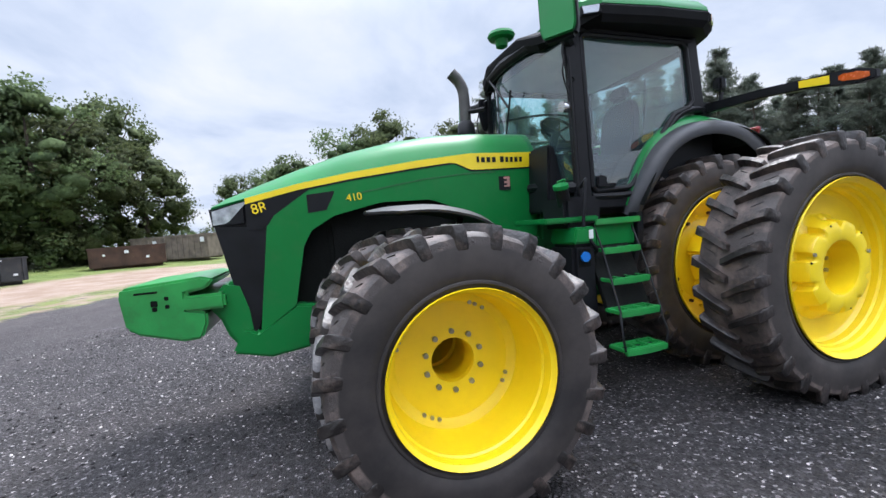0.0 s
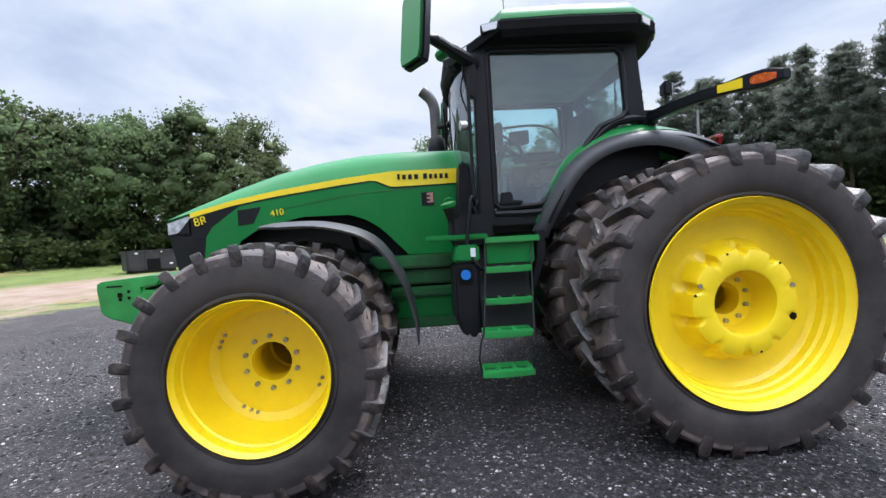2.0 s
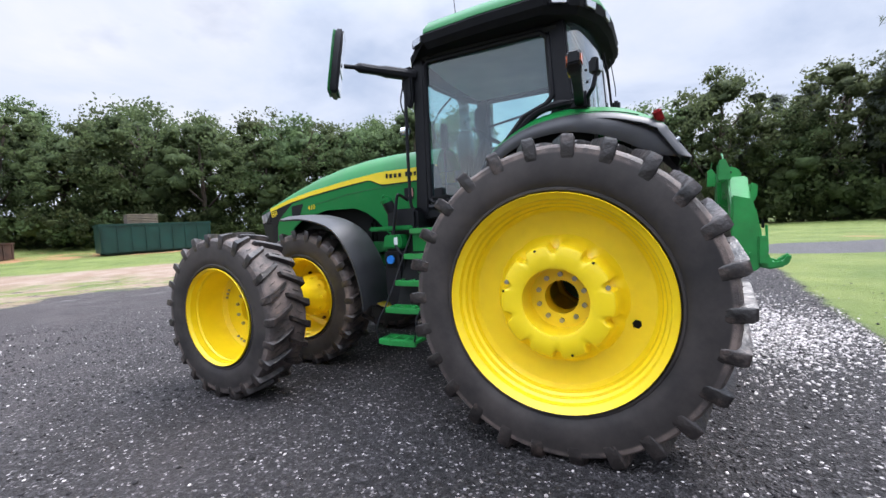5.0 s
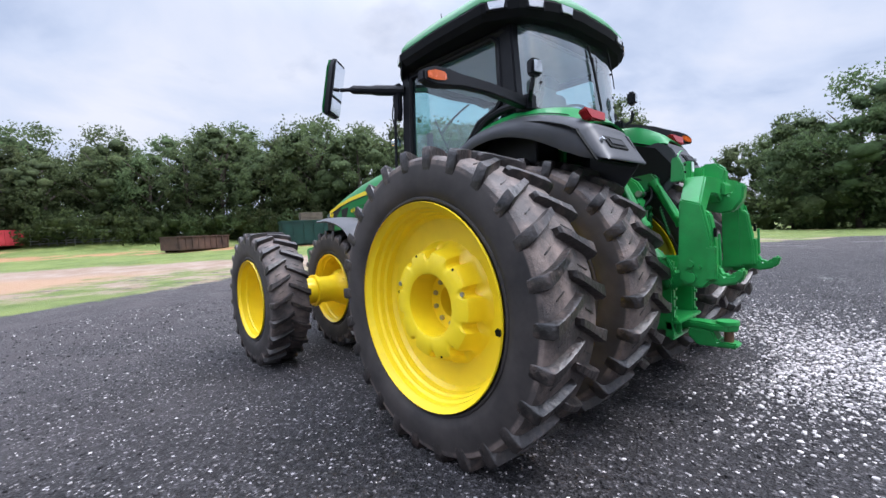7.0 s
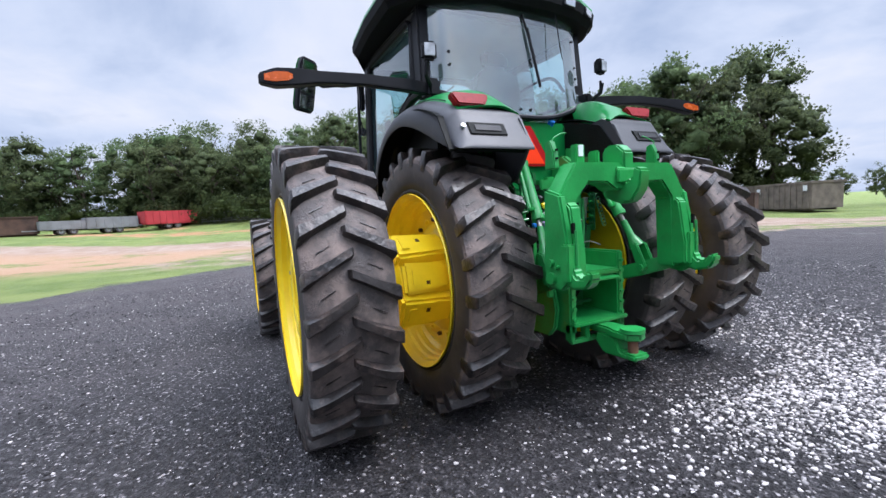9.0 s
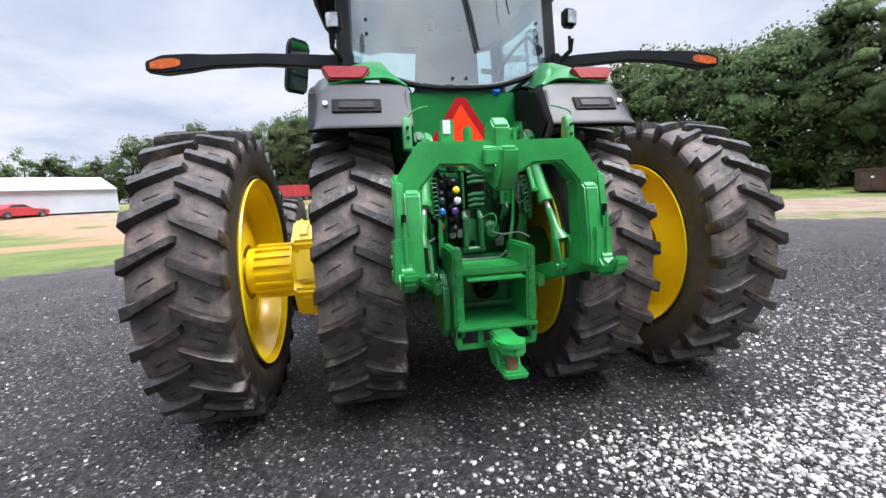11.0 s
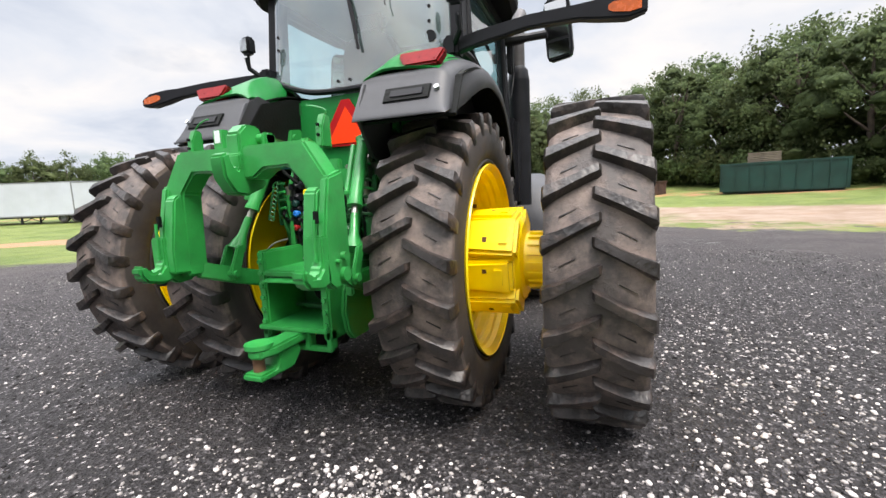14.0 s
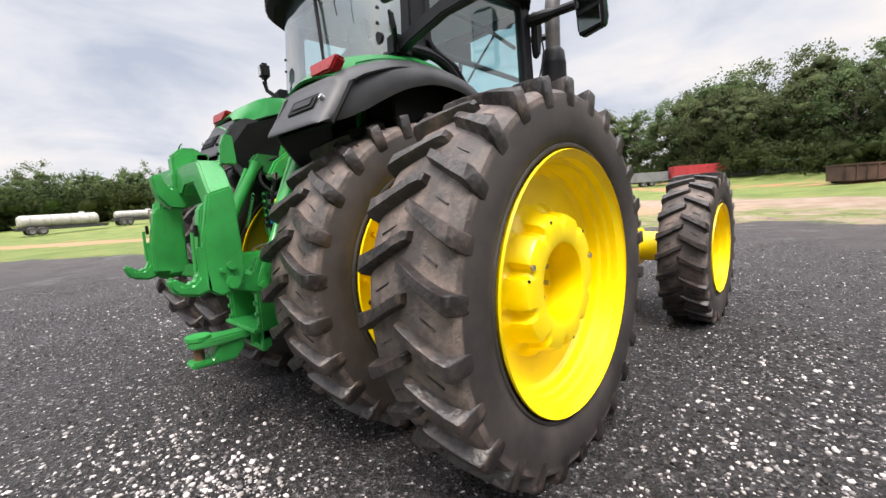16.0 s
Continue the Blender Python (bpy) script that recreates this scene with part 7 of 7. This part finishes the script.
# another green tractor on the grass
def far_tractor(x, y, rz):
    ob = thing("tractor", "smaller green farm tractor with yellow wheels on the grass", "tractor", "", on_ground(x, y, rz))
    hood = part("hood", loft(B(), [[(x, -w, zb), (x, w, zb), (x, w, zt), (x, w * 0.6, zt + 0.11), (x, -w * 0.6, zt + 0.11), (x, -w, zt)] for x, w, zb, zt in ((-2.55, 0.30, 0.80, 1.10), (-2.45, 0.36, 0.78, 1.24), (-1.6, 0.41, 0.80, 1.45), (-0.55, 0.43, 0.85, 1.58))]), GREEN, ob)
    part("grille", box(B(), -2.58, -2.54, -0.24, 0.24, 0.84, 1.08, 0.01), BLACK, hood, "black front grille")
    part("chassis", box(B(), -2.4, 1.0, -0.3, 0.3, 0.55, 0.82, 0.05), BLACK, ob, "dark chassis")
    for s in (-1, 1):
        part("side_vent", box(B(), -2.2, -1.2, s * 0.40, s * 0.425, 0.86, 1.16, 0.01), BLACK, hood, "black side vent")
        part("stripe", prism(B(), [(-2.4, 1.17), (-0.6, 1.50), (-0.6, 1.56), (-2.4, 1.22)], "y", s * 0.41, s * 0.44, 0.003), STRIPE, hood, "yellow stripe")
        part("step", box(B(), -0.55, -0.20, s * 0.75 - 0.12, s * 0.75 + 0.12, 0.55, 0.60, 0.01), BLACK, ob)
        part("fuel_tank", box(B(), -1.0, -0.35, s * 0.48 - 0.16, s * 0.48 + 0.16, 0.62, 1.10, 0.06), BLACK, ob)
    bm = B()
    for xx in (-0.55, 0.15, 0.80):
        for s in (-1, 1):
            post(bm, (xx, s * 0.74, 1.1), (xx * 0.92, s * 0.70, 2.62), 0.10, 0.08, 0.07)
    box(bm, -0.55, 0.85, -0.72, 0.72, 1.0, 1.55, 0.04)
    box(bm, 0.0, 0.5, -0.25, 0.25, 1.55, 2.25, 0.06)
    part("cab", bm, BLACK, ob, "black cab frame and seat")
    g = part("cab_glass", box(B(), -0.50, 0.76, -0.71, 0.71, 1.55, 2.60, 0.01), GLASS, ob, "tinted cab glass")
    g.visible_shadow = False
    roof = part("roof", box(B(), -0.80, 0.98, -0.86, 0.86, 2.62, 2.80, 0.06), GREEN_SHADED, ob, "dark green cab roof")
    part("roof_visor", box(B(), -0.88, -0.76, -0.80, 0.80, 2.62, 2.70, 0.02), BLACK, roof)
    for s in (-1, 1):
        part("fender", prism(B(), [(-0.42, 1.2), (-0.08, 1.68), (0.5, 1.86), (1.1, 1.70), (1.1, 1.60), (0.5, 1.76), (0.0, 1.60), (-0.32, 1.15)], "y", s * 0.7, s * 1.18, 0.01), GREEN_SHADED, ob)
        part("front_fender", prism(B(), [(-2.5, 1.02), (-2.2, 1.24), (-1.8, 1.28), (-1.4, 1.16), (-1.4, 1.12), (-1.8, 1.24), (-2.2, 1.20), (-2.46, 1.0)], "y", s * 0.72, s * 1.08, 0.005), BLACK, ob, "black front fender")
        road_wheel(ob, 0.45, s * 0.95, 0.88, 0.5, YELLOW)
        road_wheel(ob, -1.85, s * 0.9, 0.62, 0.4, YELLOW)
        part("mirror", box(B(), -0.75, -0.70, s * 1.05 - 0.09, s * 1.05 + 0.09, 2.05, 2.35, 0.02), BLACK, ob)
        part("mirror_arm", tube(B(), [(-0.52, s * 0.72, 2.25), (-0.72, s * 1.02, 2.28)], 0.015, 6), BLACK, ob)
    part("rear_linkage", prism(B(), [(0.9, 0.6), (1.6, 0.7), (1.7, 1.2), (1.3, 1.5), (0.9, 1.3)], "y", -0.35, 0.35, 0.03), GREEN_SHADED, ob)
    part("stack", tube(B(), [(-0.75, 0.55, 1.5), (-0.75, 0.55, 2.45)], 0.05, 10), BLACK, ob)
    return ob


far_tractor(-10.1, -35.6, 168)


def tank_trailer(name, label, x, y, rz, L, r):
    ob = thing(name, label, "trailer", "", on_ground(x, y, rz))
    bm = lathe(B(), [(0.05, -L / 2 - 0.15), (r * 0.7, -L / 2 - 0.1), (r, -L / 2 + 0.1), (r, L / 2 - 0.1), (r * 0.7, L / 2 + 0.1), (0.05, L / 2 + 0.15)], 28)
    bm.transform(Matrix.Translation((0, 0, 0.75 + r)) @ Matrix.Rotation(radians(90), 4, "Z"))
    part("tank", bm, TANKGREY, ob, "dirty white cylindrical tank")
    part("frame", box(B(), -L / 2 - 0.8, L / 2 + 0.3, -0.6, 0.6, 0.48, 0.78, 0.02), SKIP, ob, "dark trailer frame")
    for k in range(4):
        part("band", tube(B(), [((k - 1.5) * L / 4, (r + 0.012) * math.cos(a), 0.75 + r + (r + 0.012) * math.sin(a)) for a in span(0, 2 * math.pi, 20)], 0.02, 5, False), GREYSTEEL, ob)
    part("hatch", tube(B(), [(-L * 0.3, 0, 0.75 + 2 * r), (-L * 0.3, 0, 0.9 + 2 * r)], 0.25, 12), WHITE, ob)
    for s in (-1, 1):
        for xx in (L * 0.25, L * 0.38):
            road_wheel(ob, xx, s * 0.75, 0.42)
    return ob


tank_trailer("tank_trailer", "long dirty white tank trailer on the far grass", -2.6, -56.0, 8, 6.2, 0.62)
tank_trailer("tank_trailer", "smaller white tank trailer behind the grass", -9.6, -58.0, 10, 4.2, 0.45)

# wooden rail fence near the far tractor
fence = thing("wooden_fence", "weathered wooden rail fence on the far grass", "fence")
for k in range(5):
    xx, yy = -19.0 + 2.4 * k, -50.0 - 0.25 * k
    z = ground_z(xx, yy)
    part("post", box(B(), xx - 0.07, xx + 0.07, yy - 0.07, yy + 0.07, z, z + 1.75, 0.01), WEATHERED, fence)
    if k < 4:
        for h in (0.50, 0.70, 1.65):
            part("rail", tube(B(), [(xx, yy, z + h), (xx + 2.4, yy - 0.25, ground_z(xx + 2.4, yy - 0.25) + h)], 0.06, 6), WEATHERED, fence)

# picnic table and far fence on the back field
table = thing("picnic_table", "dark wooden picnic table on the back field", "table", "", on_ground(-8.5, 44.5, 20))
part("tabletop", box(B(), -0.9, 0.9, -0.38, 0.38, 0.70, 0.75, 0.01), WEATHERED, table)
for s in (-1, 1):
    part("bench", box(B(), -0.9, 0.9, s * 0.75 - 0.14, s * 0.75 + 0.14, 0.42, 0.46, 0.01), WEATHERED, table)
    part("leg_frame", box(B(), s * 0.6 - 0.05, s * 0.6 + 0.05, -0.8, 0.8, 0.36, 0.42, 0.01), WEATHERED, table)
    for u in (-1, 1):
        part("leg", tube(B(), [(s * 0.6, u * 0.55, 0), (s * 0.6, u * 0.25, 0.70)], 0.05, 6), WEATHERED, table)

# utility pole behind the rear wheels
pole = thing("utility_pole", "pale slim pole with a small box at the wood's edge", "pole", "", on_ground(17.2, 23.5))
part("shaft", tube(B(), [(0, 0, 0), (0.02, 0, 9.0)], [0.11, 0.075], 12), GREYSTEEL, pole)
part("meter_box", box(B(), -0.22, 0.22, -0.3, -0.08, 6.5, 7.2, 0.03), WHITE, pole, "white box on the pole")


# ---- trees ----
def leaf_mesh(name, centres, radii, count, size, rng, flat=1.0, lumps=True, slim=0.32):
    """Many small separate leaves round uneven clumps of dense foliage."""
    which = rng.integers(0, len(centres), count)
    d = rng.normal(size=(count, 3))
    d /= np.linalg.norm(d, axis=1, keepdims=True)
    rad = radii[which] * (0.85 * np.minimum(np.abs(rng.normal(size=count)), 1.7) ** 0.7 if lumps else rng.random(count) ** 0.45)
    pos = centres[which] + d * rad[:, None] * np.array([1, 1, flat])
    a = rng.normal(size=(count, 3)) + d * 0.5
    a /= np.linalg.norm(a, axis=1, keepdims=True)
    b = np.cross(a, rng.normal(size=(count, 3)))
    b /= np.linalg.norm(b, axis=1, keepdims=True)
    s = size * rng.uniform(0.6, 1.35, count)[:, None]
    c = np.cross(a, b)
    verts = np.stack([pos - b * s * 0.5, pos + c * s * slim, pos + b * s * 0.5, pos - c * s * slim], 1).reshape(-1, 3)
    loops, starts = np.arange(4 * count), np.arange(count) * 4
    if lumps:
        ball = bmesh.new()
        bmesh.ops.create_icosphere(ball, subdivisions=1, radius=1)
        ball.verts.index_update()
        base = np.array([v.co[:] for v in ball.verts])
        tri = np.array([[v.index for v in f.verts] for f in ball.faces])
        ball.free()
        pick = np.argsort(np.linalg.norm((centres - centres.mean(0)) / centres.std(0), axis=1))[: int(len(radii) * 0.5)]
        m = len(pick)
        bulge = base[None] * rng.uniform(0.45, 1.15, (m, len(base), 1)) * (radii[pick] * 0.85)[:, None, None] * np.array([1, 1, flat]) + centres[pick][:, None]
        f = (tri[None] + (np.arange(m) * len(base))[:, None, None]).reshape(-1, 3) + 4 * count
        verts = np.concatenate([verts, bulge.reshape(-1, 3)])
        starts = np.concatenate([starts, 4 * count + np.arange(len(f)) * 3])
        loops = np.concatenate([loops, f.ravel()])
    me = bpy.data.meshes.new(name)
    me.vertices.add(len(verts))
    me.vertices.foreach_set("co", verts.ravel())
    me.loops.add(len(loops))
    me.loops.foreach_set("vertex_index", loops)
    me.polygons.add(len(starts))
    me.polygons.foreach_set("loop_start", starts)
    me.update(calc_edges=True)
    return me


def broad_tree(seed, h, spread, low, leaves=8600, n=105, leaf=0.25):
    rng = np.random.default_rng(seed)
    ob = thing("tree", "leafy broad tree with a dense dark green crown", "tree", "trees round the yard")
    bm = B()
    tube(bm, bend([(0, 0, -0.3), (0.1, 0.05, h * 0.25), (rng.normal() * 0.3, rng.normal() * 0.3, h * 0.75)], 4), [0.26, 0.25, 0.24, 0.22, 0.20, 0.17, 0.13, 0.09, 0.04], 9)
    for k in range(7):
        a = rng.random() * 6.28
        z = h * rng.uniform(0.2, 0.6)
        r = spread * rng.uniform(0.5, 0.85)
        tube(bm, bend([(0, 0, z), (r * 0.5 * math.cos(a), r * 0.5 * math.sin(a), z + h * 0.10), (r * math.cos(a), r * math.sin(a), z + h * 0.22)], 3), [0.10, 0.09, 0.08, 0.06, 0.05, 0.04, 0.02], 6)
    part("trunk", bm, BARK, ob, "", 60)
    u = rng.normal(size=(n, 3))
    u /= np.linalg.norm(u, axis=1, keepdims=True)
    f = rng.uniform(0.45, 1.0, n) ** 0.6
    zc = h * (0.5 + low * 0.5)
    zr = h * (0.5 - low * 0.5) * 0.93
    c = u * f[:, None] * np.array([spread, spread, zr])
    taper = np.clip(1.12 - 0.45 * np.clip(c[:, 2] / zr, 0, 1) ** 2, 0.4, 1.2)
    c[:, :2] *= taper[:, None] * (1 + 0.18 * np.sin(3 * np.arctan2(u[:, 1], u[:, 0]) + seed))[:, None]
    c[:, 2] += zc
    r = rng.uniform(0.55, 1.25, n) * spread * 0.28
    me = leaf_mesh("crown", c, r, leaves, leaf, rng, 0.75)
    me.materials.append(LEAF)
    crown = new("crown", me)
    crown.parent = ob
    return ob


def pine_tree(seed, h):
    rng = np.random.default_rng(seed)
    ob = thing("pine_tree", "tall pine with a bare lower trunk and open crown", "tree", "trees round the yard")
    bm = B()
    tube(bm, bend([(0, 0, -0.3), (rng.normal() * 0.1, 0, h * 0.4), (rng.normal() * 0.15, rng.normal() * 0.15, h)], 4), [0.20, 0.19, 0.18, 0.17, 0.15, 0.12, 0.09, 0.05, 0.015], 8)
    cs, rs = [], []
    for z in np.arange(h * 0.36, h * 0.99, h * 0.030):
        t = (z / h - 0.36) / 0.64
        length = (0.6 + 2.2 * math.sin(math.pi * min(1, t * 0.72 + 0.28)) ** 0.7) * rng.uniform(0.7, 1.15) * (1 - 0.45 * t)
        for k in range(5):
            a = rng.random() * 6.28
            ln = length * rng.uniform(0.55, 1.2)
            end = (ln * math.cos(a), ln * math.sin(a), z + ln * rng.uniform(0.05, 0.35))
            tube(bm, [(0, 0, z), end], [0.035, 0.008], 4, False)
            for q in (0.5, 0.75, 1.0):
                cs.append((end[0] * q, end[1] * q, z + (end[2] - z) * q))
                rs.append(0.28 + 0.30 * q * rng.random())
    part("trunk", bm, BARK, ob, "", 60)
    me = leaf_mesh("crown", np.array(cs), np.array(rs), 8000, 0.46, rng, 0.7, False, 0.085)
    me.materials.append(NEEDLE)
    crown = new("crown", me)
    crown.parent = ob
    return ob


def bush(seed, h):
    rng = np.random.default_rng(seed)
    ob = thing("bush", "dense leafy undergrowth at the wood's edge", "bush", "undergrowth")
    part("stem", tube(B(), [(0, 0, -0.2), (0.1, 0, h * 0.7)], [0.06, 0.02], 6), BARK, ob)
    n = 40
    c = rng.normal(size=(n, 3)) * np.array([h * 0.55, h * 0.55, h * 0.26]) + np.array([0, 0, h * 0.42])
    me = leaf_mesh("crown", c, rng.uniform(0.25, 0.6, n) * h * 0.5, 1900, 0.24, rng, 0.8)
    me.materials.append(LEAF)
    crown = new("crown", me)
    crown.parent = ob
    return ob


broads = [broad_tree(11, 12.5, 3.4, 0.02), broad_tree(12, 11.0, 3.8, 0.0), broad_tree(13, 13.5, 3.0, 0.04), broad_tree(14, 10.0, 3.3, 0.0), broad_tree(15, 12.0, 3.6, 0.06)]
far_broads = [broad_tree(16, 11.5, 3.9, 0.0, 4600, 80, 0.40), broad_tree(17, 12.5, 3.6, 0.02, 4600, 80, 0.40)]
pines = [pine_tree(21, 15.0), pine_tree(22, 13.5), pine_tree(23, 16.0)]
bushes = [bush(31, 3.0), bush(32, 2.4)]
rng = np.random.default_rng(5)
used = set()


def plant(kinds, x, y, scale):
    k = int(rng.integers(0, len(kinds)))
    ob = kinds[k]
    m = pose(x, y, ground_z(x, y) - 0.05, 0, 0, rng.uniform(0, 360)) @ Matrix.Diagonal((scale * rng.uniform(0.92, 1.1), scale * rng.uniform(0.92, 1.1), scale, 1))
    if ob.name not in used:
        used.add(ob.name)
        ob.matrix_basis = m
        return ob
    c = copy_thing(ob, Matrix())
    c.matrix_basis = m
    return c


def row(kinds, pts, spacing, scale, jitter=1.2, offset=0.0):
    pts = [Vector(p) for p in pts]
    for a, b in zip(pts, pts[1:]):
        n = max(1, round((b - a).length / spacing))
        side = Vector((-(b - a).y, (b - a).x)).normalized()
        for k in range(n):
            q = a.lerp(b, k / n) + side * (offset + rng.normal() * jitter * 0.5)
            q += (b - a).normalized() * rng.normal() * jitter * 0.4
            plant(kinds, q.x, q.y, scale * rng.uniform(0.85, 1.13))


WEST = [(-17.3, 38.6), (-20.0, 36.0), (-24, 31), (-31, 27), (-39, 21), (-47, 13), (-56, 4), (-63, -8), (-69, -20), (-77, -33), (-86, -46)]
row(broads, WEST[:4], 3.2, 1.03)
row(broads, WEST[3:6], 4.0, 1.20)
row(broads, WEST[5:], 4.0, 1.0)
row(broads, WEST[:9], 5.0, 1.18, 1.5, -6.0)
row(bushes, [(-20, 33.5), (-27, 27), (-38, 18.5), (-46, 10.5), (-54, 2), (-61, -9), (-66, -20), (-74, -32)], 2.2, 1.25)
EAST = [(-5.5, 46), (0, 46), (9, 45), (18, 42), (25, 37), (29, 30), (32, 23), (35, 15), (37, 8)]
row(broads, EAST[:2], 3.6, 0.95)
row(broads, [(-0.5, 46), (9, 45), (17.5, 43)], 2.9, 1.13)
row(pines, [(8, 47), (16, 45.5)], 2.6, 0.86)
row(broads, [(-12, 62), (0, 64), (12, 64)], 4.5, 1.02)
PINES = [(17, 42.5), *EAST[4:]]
row(pines, PINES[:2], 1.5, 1.02)
row(pines, PINES[:2], 2.4, 1.06, 1.6, 4.0)
row(pines, PINES[1:4], 1.5, 0.92)
row(pines, PINES[1:4], 2.2, 0.98, 1.6, 4.0)
row(pines, PINES[3:], 2.0, 0.74)
row(pines, PINES[3:], 2.4, 0.78, 1.6, 4.0)
row(broads, [(-2, 54), (10, 54), (24, 51), (34, 42), (40, 30)], 3.2, 0.72, 1.5)
BEHIND = [(19, 50), (27, 44), (32, 37), (35, 31), (38, 24), (41, 15), (43, 6)]
row(pines, BEHIND, 2.2, 0.80, 1.8, -1.5)
row(broads, BEHIND, 3.0, 0.68, 1.2, 2.5)
row(bushes, BEHIND, 2.0, 1.9, 1.0, 0.5)
# unseen distant trees, added to close the place to the east
row(far_broads, [(60, 75), (95, 45), (110, 0), (95, -50), (60, -90)], 9.0, 0.9, 2.0)
row(bushes, [(-6.5, 44.5), *EAST[1:4]], 2.2, 1.35)
row(bushes, [(27, 44), (36, 30), (41, 12)], 3.0, 1.5)
SOUTH = [(-88, -50), (-72, -72), (-52, -88), (-30, -98), (-6, -104), (20, -104), (44, -98)]
row(far_broads, SOUTH, 3.6, 0.80)
row(far_broads, SOUTH[1:], 4.5, 0.80, 2.0, 6.0)
row(bushes, SOUTH, 3.6, 2.3)
row(bushes, [(-20, -78), (-8, -76), (4, -78), (14, -80)], 4.5, 1.9)
FAR_NORTH = [(-95, 150), (-70, 170), (-40, 185), (-10, 190)]
row(far_broads, FAR_NORTH, 8.0, 0.85)
for ob in broads + far_broads + pines + bushes:
    if ob.name not in used:
        for o in (*ob.children_recursive, ob):
            bpy.data.objects.remove(o)


# ---- loose stones on the millings ----
def scatter(name, mat, label, count, place, size, seed, octa=False):
    rg = np.random.default_rng(seed)
    if octa:
        base = np.array([(1, 0, 0), (-1, 0, 0), (0, 1, 0), (0, -1, 0), (0, 0, 1), (0, 0, -1)], float)
        faces = np.array([(0, 2, 4), (2, 1, 4), (1, 3, 4), (3, 0, 4), (2, 0, 5), (1, 2, 5), (3, 1, 5), (0, 3, 5)])
    else:
        bmi = bmesh.new()
        bmesh.ops.create_icosphere(bmi, subdivisions=1, radius=1)
        base = np.array([v.co[:] for v in bmi.verts])
        bmi.verts.index_update()
        faces = np.array([[v.index for v in f.verts] for f in bmi.faces])
        bmi.free()
    pos = place(rg, count)
    n = len(pos)
    s = size(rg, n)
    ang = rg.random(n) * 6.283
    jit = base[None] * rg.uniform(0.72, 1.25, (n, len(base), 1)) * s[:, None, None]
    jit *= np.stack([rg.uniform(0.8, 1.35, n), rg.uniform(0.7, 1.1, n), rg.uniform(0.5, 0.8, n)], 1)[:, None, :]
    ca, sa = np.cos(ang)[:, None], np.sin(ang)[:, None]
    v = np.stack([jit[..., 0] * ca - jit[..., 1] * sa + pos[:, 0:1], jit[..., 0] * sa + jit[..., 1] * ca + pos[:, 1:2], jit[..., 2] + s[:, None] * 0.22], 2).reshape(-1, 3)
    f = (faces[None] + (np.arange(n) * len(base))[:, None, None]).reshape(-1, 3)
    me = bpy.data.meshes.new(name)
    me.vertices.add(len(v))
    me.vertices.foreach_set("co", v.ravel())
    me.loops.add(f.size)
    me.loops.foreach_set("vertex_index", f.ravel())
    me.polygons.add(len(f))
    me.polygons.foreach_set("loop_start", np.arange(len(f)) * 3)
    me.update(calc_edges=True)
    me.materials.append(mat)
    return tagged(new(name, me), label, "gravel", kind="stuff")


def clear_of_tyres(p):
    keep = np.ones(len(p), bool)
    for x0, r, ys in ((0.0, 0.26, (0.79, 1.72)), (FRONT_X, 0.22, (0.84, 1.75))):
        for y in ys:
            keep &= ~((np.abs(p[:, 0] - x0) < r) & (np.abs(np.abs(p[:, 1]) - y) < 0.27))
    # few lie on the lawn
    lawn = (p[:, 0] > 2.55 + 0.06 * p[:, 1]) & (p[:, 1] > 0.5 * p[:, 0] - 0.9)
    keep &= ~lawn | (np.arange(len(p)) % 14 == 0)
    return p[keep]


def wide_place(rg, n):
    r = 9.5 * rg.random(n) ** 0.62
    a = rg.random(n) * 6.283
    p = np.stack([r * np.cos(a) - 0.3, r * np.sin(a) - 0.6], 1)
    thin = (p[:, 0] > 1.2) & (p[:, 1] < 0.2) & (p[:, 1] > -3.0)
    # fewer stones under and beside the tractor, which also deepens its shade
    under = (np.abs(p[:, 1]) < 1.6) & (p[:, 0] > -4) & (p[:, 0] < 0.8)
    beside = (p[:, 1] < -1.2) & (p[:, 1] > -3.3) & (p[:, 0] > -3.2) & (p[:, 0] < 0.3)
    return clear_of_tyres(p[(~under | (rg.random(n) < 0.08)) & (~beside | (rg.random(n) < 0.4)) & (~thin | (rg.random(n) < 0.6))])


def dense_place(rg, n):
    out = []
    centres = [(1.35, 1.2, 0.45, 0.9), (1.30, 0.3, 0.35, 0.6), (1.75, 0.8, 0.50, 0.8), (1.6, 1.7, 0.50, 0.6), (1.9, 1.9, 0.55, 0.6), (2.1, 1.5, 0.6, 0.8), (1.5, 2.4, 0.55, 0.6), (1.0, 3.4, 1.0, 0.9), (-0.5, 3.3, 1.3, 0.8)]
    for x, y, sx, sy in centres:
        m = n // len(centres)
        out.append(rg.normal(size=(m, 2)) * (sx, sy) + (x, y))
    p = np.concatenate(out)
    p = p[(p[:, 1] > 0.5) | (rg.random(len(p)) < 0.45)]
    return clear_of_tyres(p[(p[:, 1] > 2.2) | (p[:, 0] > 0.8 + 0.5 * rg.random(len(p)) ** 0.5 - 0.25 * np.clip(p[:, 1] - 1.5, 0, 3))])


scatter("gravel_stones", STONE, "pale limestone pebbles scattered over dark millings", 16000, wide_place, lambda rg, n: 0.0030 + 0.012 * rg.random(n) ** 3.2, 71)
scatter("gravel_stones", STONE, "dense pale limestone pebbles behind the tractor", 12500, dense_place, lambda rg, n: 0.0045 + 0.0155 * rg.random(n) ** 2.2, 72)
scatter("asphalt_chips", CHIP, "loose dark asphalt chips on the ground", 30000, wide_place, lambda rg, n: 0.006 + 0.016 * rg.random(n) ** 2, 73, True)
